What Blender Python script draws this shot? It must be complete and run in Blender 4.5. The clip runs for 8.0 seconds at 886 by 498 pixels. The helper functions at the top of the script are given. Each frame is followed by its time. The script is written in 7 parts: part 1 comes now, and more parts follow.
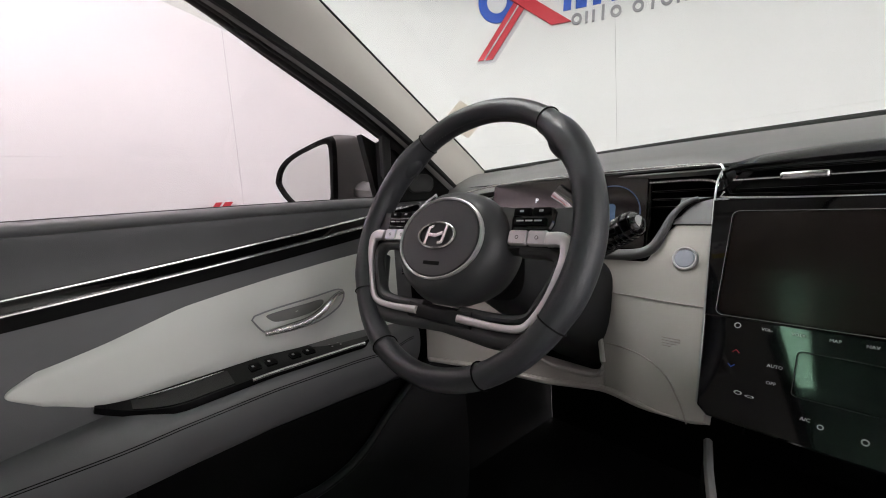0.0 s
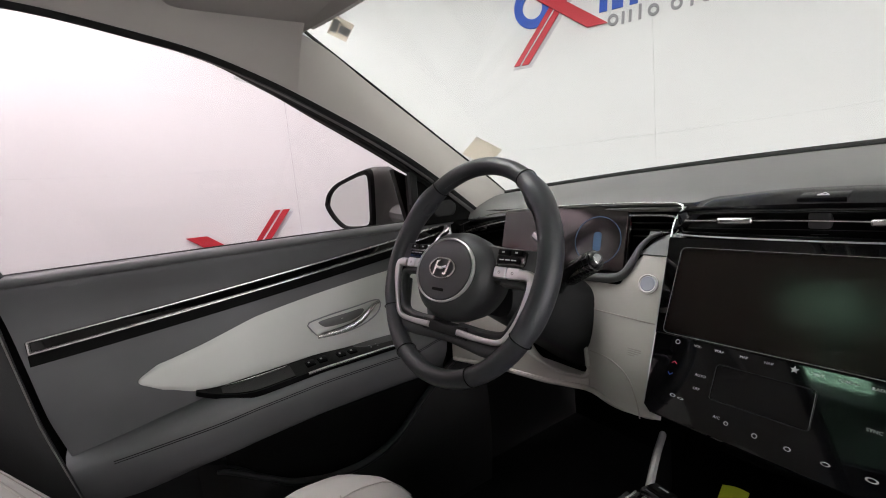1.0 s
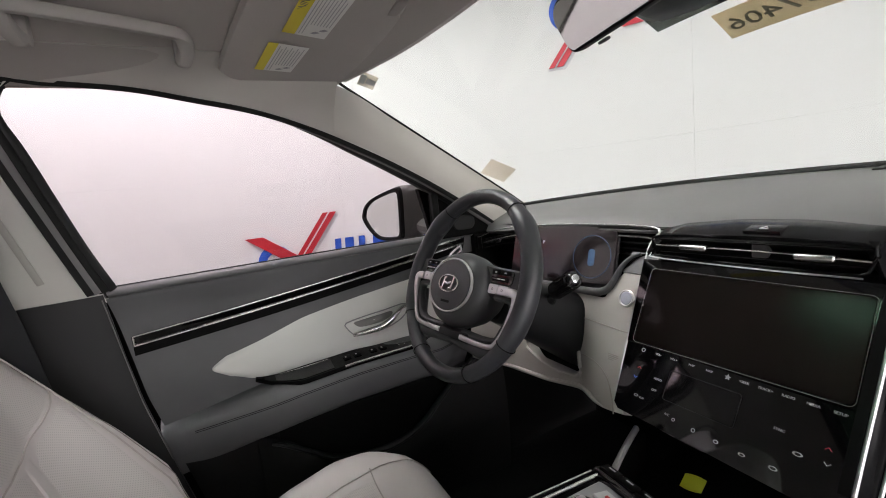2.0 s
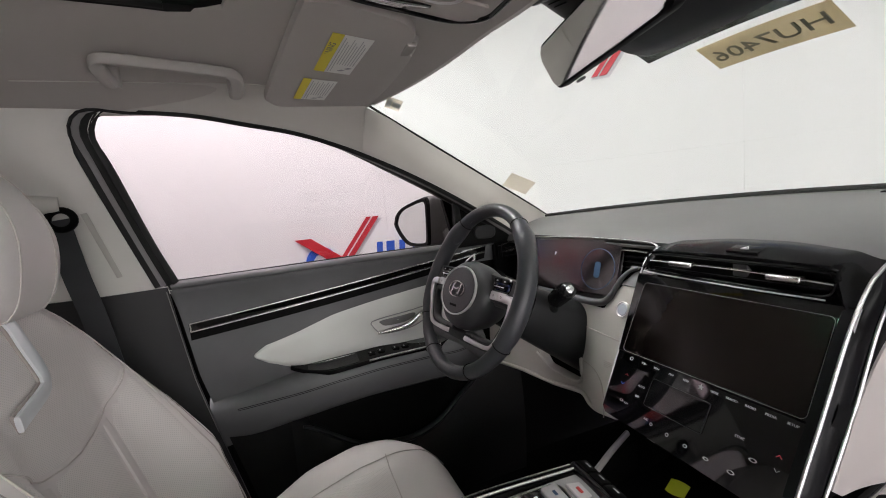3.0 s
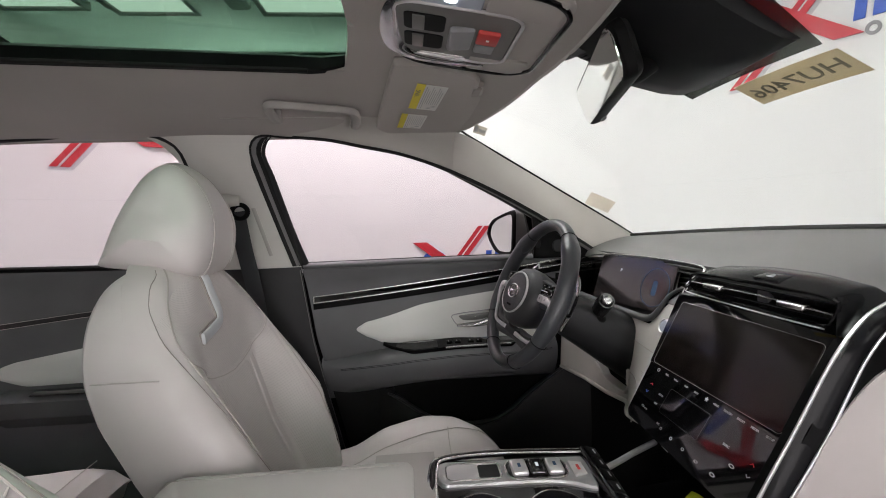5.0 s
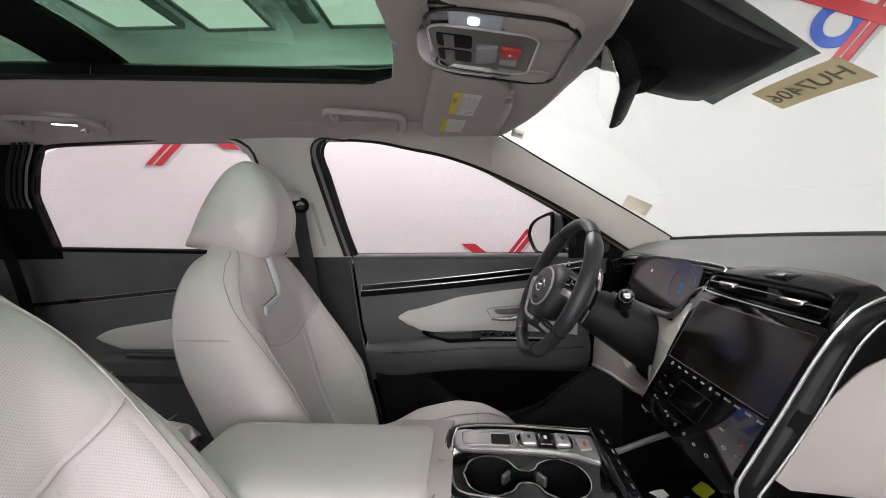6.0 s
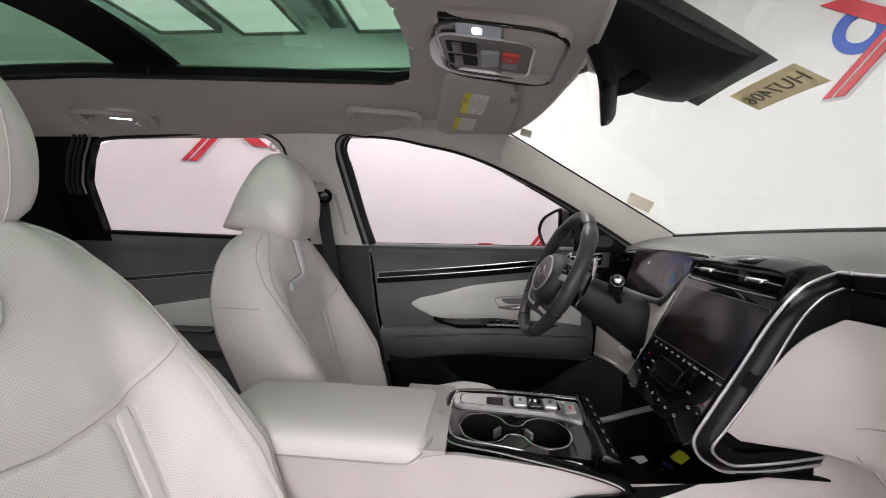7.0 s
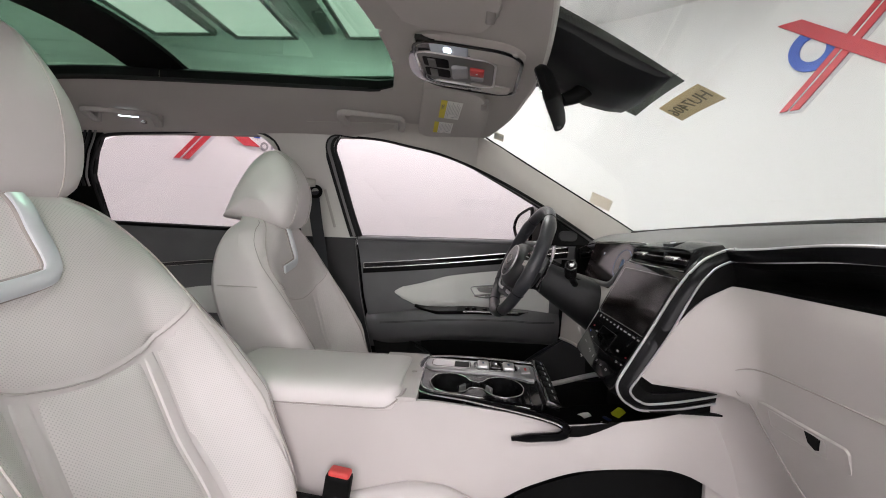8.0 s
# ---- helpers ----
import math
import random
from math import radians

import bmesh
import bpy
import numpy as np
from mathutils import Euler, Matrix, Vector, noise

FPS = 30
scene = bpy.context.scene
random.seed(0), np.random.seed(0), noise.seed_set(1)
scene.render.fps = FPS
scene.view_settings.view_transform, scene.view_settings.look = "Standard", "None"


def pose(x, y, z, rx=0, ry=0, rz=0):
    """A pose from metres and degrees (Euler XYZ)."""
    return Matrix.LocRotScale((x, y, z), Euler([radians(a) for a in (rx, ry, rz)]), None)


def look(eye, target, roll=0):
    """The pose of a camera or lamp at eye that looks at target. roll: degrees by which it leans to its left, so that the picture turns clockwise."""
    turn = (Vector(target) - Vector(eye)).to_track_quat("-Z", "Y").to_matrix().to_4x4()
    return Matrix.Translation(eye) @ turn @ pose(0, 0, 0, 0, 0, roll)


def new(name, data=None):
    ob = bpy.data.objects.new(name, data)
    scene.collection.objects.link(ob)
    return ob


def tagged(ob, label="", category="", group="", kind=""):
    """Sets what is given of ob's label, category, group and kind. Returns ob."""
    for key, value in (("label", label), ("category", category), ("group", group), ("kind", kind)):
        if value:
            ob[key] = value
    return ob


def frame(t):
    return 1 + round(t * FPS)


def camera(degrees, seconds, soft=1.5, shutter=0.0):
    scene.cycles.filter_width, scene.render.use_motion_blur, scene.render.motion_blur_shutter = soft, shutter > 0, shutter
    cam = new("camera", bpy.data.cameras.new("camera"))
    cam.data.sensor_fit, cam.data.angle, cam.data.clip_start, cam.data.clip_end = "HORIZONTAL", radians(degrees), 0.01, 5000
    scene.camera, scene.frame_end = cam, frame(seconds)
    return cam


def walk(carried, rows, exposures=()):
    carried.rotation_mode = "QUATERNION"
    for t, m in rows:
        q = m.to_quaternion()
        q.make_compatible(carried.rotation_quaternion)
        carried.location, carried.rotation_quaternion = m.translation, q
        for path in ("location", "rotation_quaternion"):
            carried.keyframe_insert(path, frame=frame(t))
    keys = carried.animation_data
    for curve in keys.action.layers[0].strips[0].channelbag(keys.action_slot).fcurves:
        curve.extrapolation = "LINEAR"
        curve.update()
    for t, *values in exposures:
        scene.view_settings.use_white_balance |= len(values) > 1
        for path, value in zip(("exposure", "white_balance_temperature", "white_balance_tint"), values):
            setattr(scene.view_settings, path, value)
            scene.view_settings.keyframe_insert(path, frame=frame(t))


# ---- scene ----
cam = camera(93.1, 8.0, 1.0)
PATH = [
    (0, (0.014, 0.047, 1.168), (-1.508, 1.32, 0.917), -3.9),
    (0.5, (0.091, 0.029, 1.202), (-1.5, 1.214, 0.948), -4.4),
    (1, (0.166, 0.013, 1.236), (-1.491, 1.101, 0.973), -5.3),
    (1.5, (0.245, 0.006, 1.27), (-1.469, 0.998, 0.995), -6.0),
    (3, (0.412, 0.041, 1.304), (-1.445, 0.746, 1.074), -5.3),
    (3.5, (0.464, 0.068, 1.304), (-1.438, 0.652, 1.1), -4.4),
    (4, (0.511, 0.087, 1.303), (-1.431, 0.531, 1.126), -3.5),
    (4.5, (0.552, 0.107, 1.298), (-1.419, 0.406, 1.139), -2.7),
    (5, (0.599, 0.125, 1.296), (-1.391, 0.271, 1.153), -1.8),
    (6.5, (0.737, 0.191, 1.257), (-1.252, 0.015, 1.144), 0.7),
    (7, (0.788, 0.206, 1.238), (-1.199, 0.005, 1.13), 1.3),
    (7.5, (0.85, 0.225, 1.222), (-1.139, 0.036, 1.126), 1.7),
    (8, (0.927, 0.249, 1.2), (-1.066, 0.105, 1.115), 2.1),
]
walk(cam, [(t, look(eye, target, roll)) for t, eye, target, roll in PATH])

# ---- world and exposure ----
world = bpy.data.worlds.new("world")
scene.world = world
world.use_nodes = True
world.node_tree.nodes["Background"].inputs[0].default_value = (0.9, 0.95, 1.0, 1)
world.node_tree.nodes["Background"].inputs[1].default_value = 0.02
scene.view_settings.exposure = 0.40


# ---- materials ----
def mat(name, color, rough=0.5, metal=0.0, vary=0.08, big=6.0, fine=400.0, bump=0.1, depth=0.0004, coat=0.0, spec=0.5, sheen=0.0):
    """A surface with soft stains at one scale and grain at another."""
    m = bpy.data.materials.new(name)
    m.use_nodes = True
    nt = m.node_tree
    p = nt.nodes["Principled BSDF"]
    p.inputs["Roughness"].default_value = rough
    p.inputs["Metallic"].default_value = metal
    p.inputs["Coat Weight"].default_value = coat
    p.inputs["Coat Roughness"].default_value = 0.05
    p.inputs["Specular IOR Level"].default_value = spec
    p.inputs["Sheen Weight"].default_value = sheen
    co = nt.nodes.new("ShaderNodeTexCoord")
    n1 = nt.nodes.new("ShaderNodeTexNoise")
    n1.inputs["Scale"].default_value, n1.inputs["Detail"].default_value = big, 5
    n2 = nt.nodes.new("ShaderNodeTexNoise")
    n2.inputs["Scale"].default_value, n2.inputs["Detail"].default_value = fine, 3
    nt.links.new(co.outputs["Object"], n1.inputs["Vector"])
    nt.links.new(co.outputs["Object"], n2.inputs["Vector"])
    ramp = nt.nodes.new("ShaderNodeMapRange")
    ramp.inputs["From Min"].default_value, ramp.inputs["From Max"].default_value = 0.3, 0.7
    ramp.inputs["To Min"].default_value, ramp.inputs["To Max"].default_value = 1 - vary, 1 + vary
    nt.links.new(n1.outputs["Fac"], ramp.inputs["Value"])
    mul = nt.nodes.new("ShaderNodeVectorMath")
    mul.operation = "SCALE"
    mul.inputs[0].default_value = color[:3]
    nt.links.new(ramp.outputs["Result"], mul.inputs["Scale"])
    nt.links.new(mul.outputs["Vector"], p.inputs["Base Color"])
    rr = nt.nodes.new("ShaderNodeMapRange")
    rr.inputs["To Min"].default_value, rr.inputs["To Max"].default_value = max(0.02, rough - 0.06), min(1, rough + 0.06)
    nt.links.new(n1.outputs["Fac"], rr.inputs["Value"])
    nt.links.new(rr.outputs["Result"], p.inputs["Roughness"])
    if bump:
        b = nt.nodes.new("ShaderNodeBump")
        b.inputs["Strength"].default_value, b.inputs["Distance"].default_value = bump, depth
        nt.links.new(n2.outputs["Fac"], b.inputs["Height"])
        nt.links.new(b.outputs["Normal"], p.inputs["Normal"])
    return m


def perforated(name, color, pitch=0.0037):
    """Leather with a grid of small punched holes laid out in metres along the panel."""
    m = mat(name, color, 0.5, vary=0.05, bump=0)
    nt = m.node_tree
    p = nt.nodes["Principled BSDF"]
    uv = nt.nodes.new("ShaderNodeUVMap")
    v = nt.nodes.new("ShaderNodeTexVoronoi")
    v.voronoi_dimensions = "2D"
    v.inputs["Scale"].default_value, v.inputs["Randomness"].default_value = 1 / pitch, 0.0
    turn = nt.nodes.new("ShaderNodeMapping")
    turn.inputs["Rotation"].default_value = (0, 0, radians(45))
    nt.links.new(uv.outputs["UV"], turn.inputs["Vector"])
    nt.links.new(turn.outputs["Vector"], v.inputs["Vector"])
    hole = nt.nodes.new("ShaderNodeMapRange")
    hole.inputs["From Min"].default_value, hole.inputs["From Max"].default_value = 0.16, 0.3
    hole.inputs["To Min"].default_value, hole.inputs["To Max"].default_value = 0.78, 1.0
    nt.links.new(v.outputs["Distance"], hole.inputs["Value"])
    base = p.inputs["Base Color"].links[0].from_socket
    mul = nt.nodes.new("ShaderNodeVectorMath")
    mul.operation = "SCALE"
    nt.links.new(base, mul.inputs[0])
    nt.links.new(hole.outputs["Result"], mul.inputs["Scale"])
    nt.links.new(mul.outputs["Vector"], p.inputs["Base Color"])
    b = nt.nodes.new("ShaderNodeBump")
    b.inputs["Strength"].default_value, b.inputs["Distance"].default_value = 0.5, 0.0006
    nt.links.new(hole.outputs["Result"], b.inputs["Height"])
    nt.links.new(b.outputs["Normal"], p.inputs["Normal"])
    return m


def glass(name, tint, gloss=1.0):
    """A thin pane: tinted see-through with a mirror-like surface reflection."""
    m = bpy.data.materials.new(name)
    m.use_nodes = True
    nt = m.node_tree
    nt.nodes.remove(nt.nodes["Principled BSDF"])
    t = nt.nodes.new("ShaderNodeBsdfTransparent")
    t.inputs[0].default_value = (*tint, 1)
    g = nt.nodes.new("ShaderNodeBsdfGlossy")
    g.inputs["Roughness"].default_value = 0.02
    g.inputs[0].default_value = (gloss, gloss, gloss, 1)
    lw = nt.nodes.new("ShaderNodeLayerWeight")
    lw.inputs[0].default_value = 0.5
    pw = nt.nodes.new("ShaderNodeMath")
    pw.operation, pw.inputs[1].default_value = "POWER", 5.0
    nt.links.new(lw.outputs["Facing"], pw.inputs[0])
    f = nt.nodes.new("ShaderNodeMath")
    f.operation, f.inputs[1].default_value, f.inputs[2].default_value = "MULTIPLY_ADD", 0.6, 0.02
    nt.links.new(pw.outputs[0], f.inputs[0])
    mix = nt.nodes.new("ShaderNodeMixShader")
    nt.links.new(f.outputs[0], mix.inputs[0])
    nt.links.new(t.outputs[0], mix.inputs[1])
    nt.links.new(g.outputs[0], mix.inputs[2])
    nt.links.new(mix.outputs[0], nt.nodes["Material Output"].inputs[0])
    return m


def thin_sheet(name, color):
    """Paper or film that lets light through from behind."""
    m = mat(name, color, 0.8, vary=0.06, big=30, fine=300, bump=0.1)
    nt = m.node_tree
    p = nt.nodes["Principled BSDF"]
    t = nt.nodes.new("ShaderNodeBsdfTranslucent")
    t.inputs[0].default_value = (*color, 1)
    mix = nt.nodes.new("ShaderNodeMixShader")
    mix.inputs[0].default_value = 0.75
    nt.links.new(p.outputs[0], mix.inputs[1])
    nt.links.new(t.outputs[0], mix.inputs[2])
    nt.links.new(mix.outputs[0], nt.nodes["Material Output"].inputs[0])
    return m


def glow(name, color, strength):
    m = bpy.data.materials.new(name)
    m.use_nodes = True
    p = m.node_tree.nodes["Principled BSDF"]
    p.inputs["Base Color"].default_value = (*color, 1)
    p.inputs["Emission Color"].default_value = (*color, 1)
    p.inputs["Emission Strength"].default_value = strength
    return m


LEATHER = mat("pale grey leather", (0.66, 0.62, 0.605), 0.48, vary=0.04, fine=900, bump=0.25, depth=0.0003)
LEATHER_HOLES = perforated("perforated pale leather", (0.665, 0.63, 0.61))
SEAT_SEAM = mat("pale seat seam thread", (0.52, 0.48, 0.455), 0.8, fine=2500, bump=0.6)
DOOR_SKIN = mat("charcoal door leather", (0.112, 0.112, 0.116), 0.5, vary=0.12, fine=900, bump=0.5, depth=0.0005)
BADGE = mat("pale silver badge", (0.74, 0.77, 0.79), 0.32, 0.35, vary=0.03, fine=1500, bump=0.05)
SEAM = mat("seam shadow thread", (0.34, 0.31, 0.29), 0.8, fine=2500, bump=0.6)
HEADLINER = mat("woven headliner", (0.41, 0.378, 0.35), 0.95, vary=0.05, big=3, fine=1400, bump=0.5, depth=0.0005, sheen=0.2)
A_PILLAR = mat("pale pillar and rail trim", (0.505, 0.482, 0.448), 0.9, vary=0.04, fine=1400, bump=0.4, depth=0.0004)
GRIP = mat("warm grey grip plastic", (0.37, 0.345, 0.325), 0.6, vary=0.04, fine=1400, bump=0.3, depth=0.0003)
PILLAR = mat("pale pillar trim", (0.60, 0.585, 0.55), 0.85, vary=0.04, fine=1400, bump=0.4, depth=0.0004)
PALE_PLASTIC = mat("pale grey moulded plastic", (0.47, 0.435, 0.42), 0.55, vary=0.04, fine=1200, bump=0.35, depth=0.0003)
PALE_DIM = mat("grey knee panel plastic", (0.42, 0.40, 0.37), 0.6, vary=0.04, fine=1200, bump=0.35, depth=0.0003)
INSERT = mat("pale door insert", (0.68, 0.68, 0.65), 0.5, vary=0.04, fine=1000, bump=0.3, depth=0.0003)
CHARCOAL = mat("charcoal grained plastic", (0.058, 0.058, 0.060), 0.5, vary=0.15, fine=900, bump=0.5, depth=0.0005)
DASHPAD = mat("dark grey dash pad", (0.125, 0.124, 0.122), 0.55, vary=0.12, fine=900, bump=0.5, depth=0.0005)
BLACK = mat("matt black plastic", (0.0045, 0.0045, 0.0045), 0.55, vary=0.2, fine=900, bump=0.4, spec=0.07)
GLOSS = mat("gloss black panel", (0.004, 0.004, 0.0045), 0.0, vary=0.2, bump=0, spec=0.8)
DARK_TRIM = mat("satin black trim", (0.006, 0.006, 0.0065), 0.18, vary=0.15, bump=0.05, spec=0.10)
SHROUD = mat("dark shroud plastic", (0.013, 0.0135, 0.0145), 0.48, vary=0.15, fine=800, bump=0.5, depth=0.0005, spec=0.35)
HARD_DARK = mat("dark hard plastic", (0.014, 0.014, 0.0146), 0.5, vary=0.15, fine=700, bump=0.5, depth=0.0006, spec=0.3)
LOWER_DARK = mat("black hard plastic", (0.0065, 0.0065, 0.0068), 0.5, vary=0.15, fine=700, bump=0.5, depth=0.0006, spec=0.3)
DARK_CHROME = mat("dark chrome", (0.22, 0.22, 0.23), 0.2, 1.0, vary=0.05, bump=0)
MIRROR_BLACK = mat("polished black key panel", (0.004, 0.004, 0.0045), 0.0, vary=0.2, bump=0, spec=0.60)
CLUSTER_GLASS = mat("dark cluster glass", (0.016, 0.012, 0.012), 0.12, vary=0.1, bump=0, spec=0.9)
TOUCH_GLASS = mat("anti-glare screen glass", (0.009, 0.0068, 0.0060), 0.15, vary=0.1, bump=0, spec=0.22)
SCREEN = mat("dark screen glass", (0.012, 0.010, 0.010), 0.01, vary=0.1, bump=0, spec=0.75)
CHROME = mat("satin chrome", (0.64, 0.63, 0.62), 0.25, 1.0, vary=0.04, fine=1500, bump=0.05)
DARK_CHROME = mat("polished dark chrome", (0.42, 0.42, 0.43), 0.07, 1.0, vary=0.03, fine=1500, bump=0.0)
SATIN_CHROME = mat("satin grey chrome", (0.60, 0.595, 0.60), 0.36, 1.0, vary=0.05, fine=1500, bump=0.05)
SILVER = mat("silver painted plastic", (0.62, 0.61, 0.61), 0.34, 0.7, vary=0.04, fine=2000, bump=0.1)
GEAR_SILVER = mat("satin silver console trim", (0.40, 0.40, 0.40), 0.3, 0.85, vary=0.05, fine=2000, bump=0.1)
CUP_BLACK = mat("satin black cup liner", (0.008, 0.008, 0.0085), 0.25, vary=0.2, bump=0.05, spec=0.4)
RUBBER = mat("black rubber seal", (0.016, 0.016, 0.016), 0.7, vary=0.2, fine=600, bump=0.3, spec=0.2)
WHEEL_SKIN = mat("dark steering leather", (0.034, 0.0355, 0.040), 0.33, vary=0.12, fine=1100, bump=0.55, depth=0.0006)
HUB_SKIN = mat("dark grained airbag cover", (0.040, 0.040, 0.042), 0.42, vary=0.12, fine=1300, bump=0.5, depth=0.0005)
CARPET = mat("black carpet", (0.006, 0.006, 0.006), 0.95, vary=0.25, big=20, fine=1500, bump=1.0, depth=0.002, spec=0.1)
WEBBING = mat("dark belt webbing", (0.025, 0.027, 0.03), 0.75, vary=0.1, fine=1800, bump=0.7)
WALL = mat("white booth wall paint", (0.79, 0.79, 0.79), 0.75, vary=0.012, big=1.2, bump=0)
BOOTH_FLOOR = mat("grey booth floor", (0.45, 0.45, 0.44), 0.5, vary=0.08, big=2)
RED = mat("red sign plastic", (0.52, 0.02, 0.035), 0.4, vary=0.03, bump=0)
BLUE = mat("blue sign plastic", (0.02, 0.09, 0.50), 0.4, vary=0.03, bump=0)
GREY_SIGN = mat("grey sign plastic", (0.28, 0.28, 0.29), 0.4, vary=0.03, bump=0)
WHITE_PLAIN = mat("white sign plastic", (0.8, 0.8, 0.8), 0.5, vary=0.02, bump=0)
LETTER = glow("white key lettering", (0.28, 0.28, 0.28), 0.07)
PAPER = mat("white paper", (0.78, 0.77, 0.74), 0.8, vary=0.04, fine=500, bump=0.1)
YELLOW = mat("yellow label", (0.72, 0.60, 0.06), 0.7, vary=0.04, bump=0.05)
TAG_YELLOW = mat("bright yellow tag", (0.62, 0.66, 0.03), 0.6, vary=0.05, bump=0.05)
INK = mat("dark marker ink", (0.19, 0.18, 0.15), 0.8, vary=0.2, bump=0)
PRINT_GREY = mat("grey printed text", (0.45, 0.45, 0.44), 0.8, vary=0.05, bump=0)
KRAFT = thin_sheet("tan paper note", (0.56, 0.50, 0.38))
STICKER = thin_sheet("grey translucent sticker", (0.72, 0.68, 0.62))
DOT_PRINT = glass("grey dotted print", (0.30, 0.31, 0.30), 0.4)
RED_BUTTON = mat("red button", (0.55, 0.05, 0.045), 0.45, vary=0.05, bump=0)
GREY_BUTTON = mat("grey button plastic", (0.16, 0.155, 0.15), 0.5, vary=0.06, bump=0.1)
MIRROR = mat("mirror glass", (0.78, 0.80, 0.78), 0.02, 1.0, vary=0.0, bump=0)
LAMP = glow("lit lamp lens", (0.85, 0.92, 1.0), 3.0)
# pale bluish base colour stands for the soft glow round the bulb
LENS_GLOW_TINT = mat("lamp lens with glow in its tint", (0.50, 0.55, 0.63), 0.15, vary=0.05, bump=0)
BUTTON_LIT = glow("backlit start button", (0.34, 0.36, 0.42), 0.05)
PANEL_LIGHT = glow("ceiling light diffuser", (1.0, 0.972, 1.0), 5.3)
PANEL_FABRIC = glow("fabric light diffuser", (1.0, 0.82, 0.90), 2.2)
PANEL_OVER = glow("middle light diffuser", (1.0, 0.972, 1.0), 8.2)
PANEL_BRIGHT = glow("bright ceiling light diffuser", (1.0, 0.972, 1.0), 5.7)
# glow of the fill panels added on the right of the booth
ADDED_FILL = glow("added fill light diffuser", (1.0, 0.95, 0.965), 4.3)
CLUSTER_BLUE = glow("cluster graphic blue", (0.03, 0.07, 0.14), 0.04)
CLUSTER_TEXT = glow("cluster text", (0.6, 0.62, 0.66), 0.3)
WINDSHIELD = glass("windshield glass", (0.93, 0.955, 0.92))
SEAL_GREY = mat("grey flocked seal", (0.17, 0.165, 0.165), 0.8, vary=0.06, fine=900, bump=0.3)
SIDE_GLASS = glass("side window glass", (0.84, 0.815, 0.81))
ROOF_GLASS = glass("green roof glass", (0.31, 0.43, 0.35))
STEEL = mat("grey ceiling steel", (0.25, 0.26, 0.25), 0.6, vary=0.1)
BLUE_PLASTIC = mat("blue plastic", (0.015, 0.03, 0.13), 0.4, vary=0.05, bump=0)
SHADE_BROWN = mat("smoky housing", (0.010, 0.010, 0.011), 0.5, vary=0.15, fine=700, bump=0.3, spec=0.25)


# ---- mesh helpers ----
def obj(name, bm, material, sharp=38):
    bmesh.ops.recalc_face_normals(bm, faces=bm.faces)
    me = bpy.data.meshes.new(name)
    for fc in bm.faces:
        fc.smooth = True
    bm.to_mesh(me)
    bm.free()
    me.materials.append(material)
    me.set_sharp_from_angle(angle=radians(sharp))
    return new(name, me)


def thing(name, label, category, group="", kind="", at=(0, 0, 0)):
    e = new(name)
    e.location = at
    e.empty_display_size = 0.05
    return tagged(e, label, category, group, kind)


def part(name, bm, material, parent, label="", sharp=38):
    """One mesh under a thing or under a part, given in world metres."""
    ob = obj(name, bm, material, sharp)
    ob.parent = parent
    if not parent.parent:
        ob.matrix_parent_inverse = Matrix.Translation(-parent.location)
    return tagged(ob, label)


def solo(name, bm, material, label, category, group="", kind="", sharp=38):
    return tagged(obj(name, bm, material, sharp), label, category, group, kind)


def smooth(pts, n):
    """n points at even steps along a soft curve through pts (of 2 or 3 numbers)."""
    P = np.array(pts, float)
    Q = np.vstack([2 * P[0] - P[1], P, 2 * P[-1] - P[-2]])
    out = []
    for i in range(len(P) - 1):
        a, b, c, d = Q[i : i + 4]
        for k in np.linspace(0, 1, 24, endpoint=False):
            out.append(0.5 * (2 * b + (c - a) * k + (2 * a - 5 * b + 4 * c - d) * k**2 + (3 * b - a - 3 * c + d) * k**3))
    out = np.array(out + [P[-1]])
    s = np.r_[0, np.cumsum(np.linalg.norm(np.diff(out, axis=0), axis=1))]
    at = np.linspace(0, s[-1], n)
    return np.stack([np.interp(at, s, out[:, k]) for k in range(out.shape[1])], 1)


def curve(table):
    """A soft function through (x, y) pairs."""
    xs, ys = np.array(sorted(table), float).T
    xx = np.linspace(xs[0], xs[-1], 200)
    yy = np.interp(xx, xs, ys)
    k = 11
    pad = np.r_[np.full(k, yy[0]), yy, np.full(k, yy[-1])]
    soft = np.convolve(pad, np.ones(k) / k, "same")[k:-k]
    soft[0], soft[-1] = yy[0], yy[-1]
    return lambda v: float(np.interp(v, xx, soft))


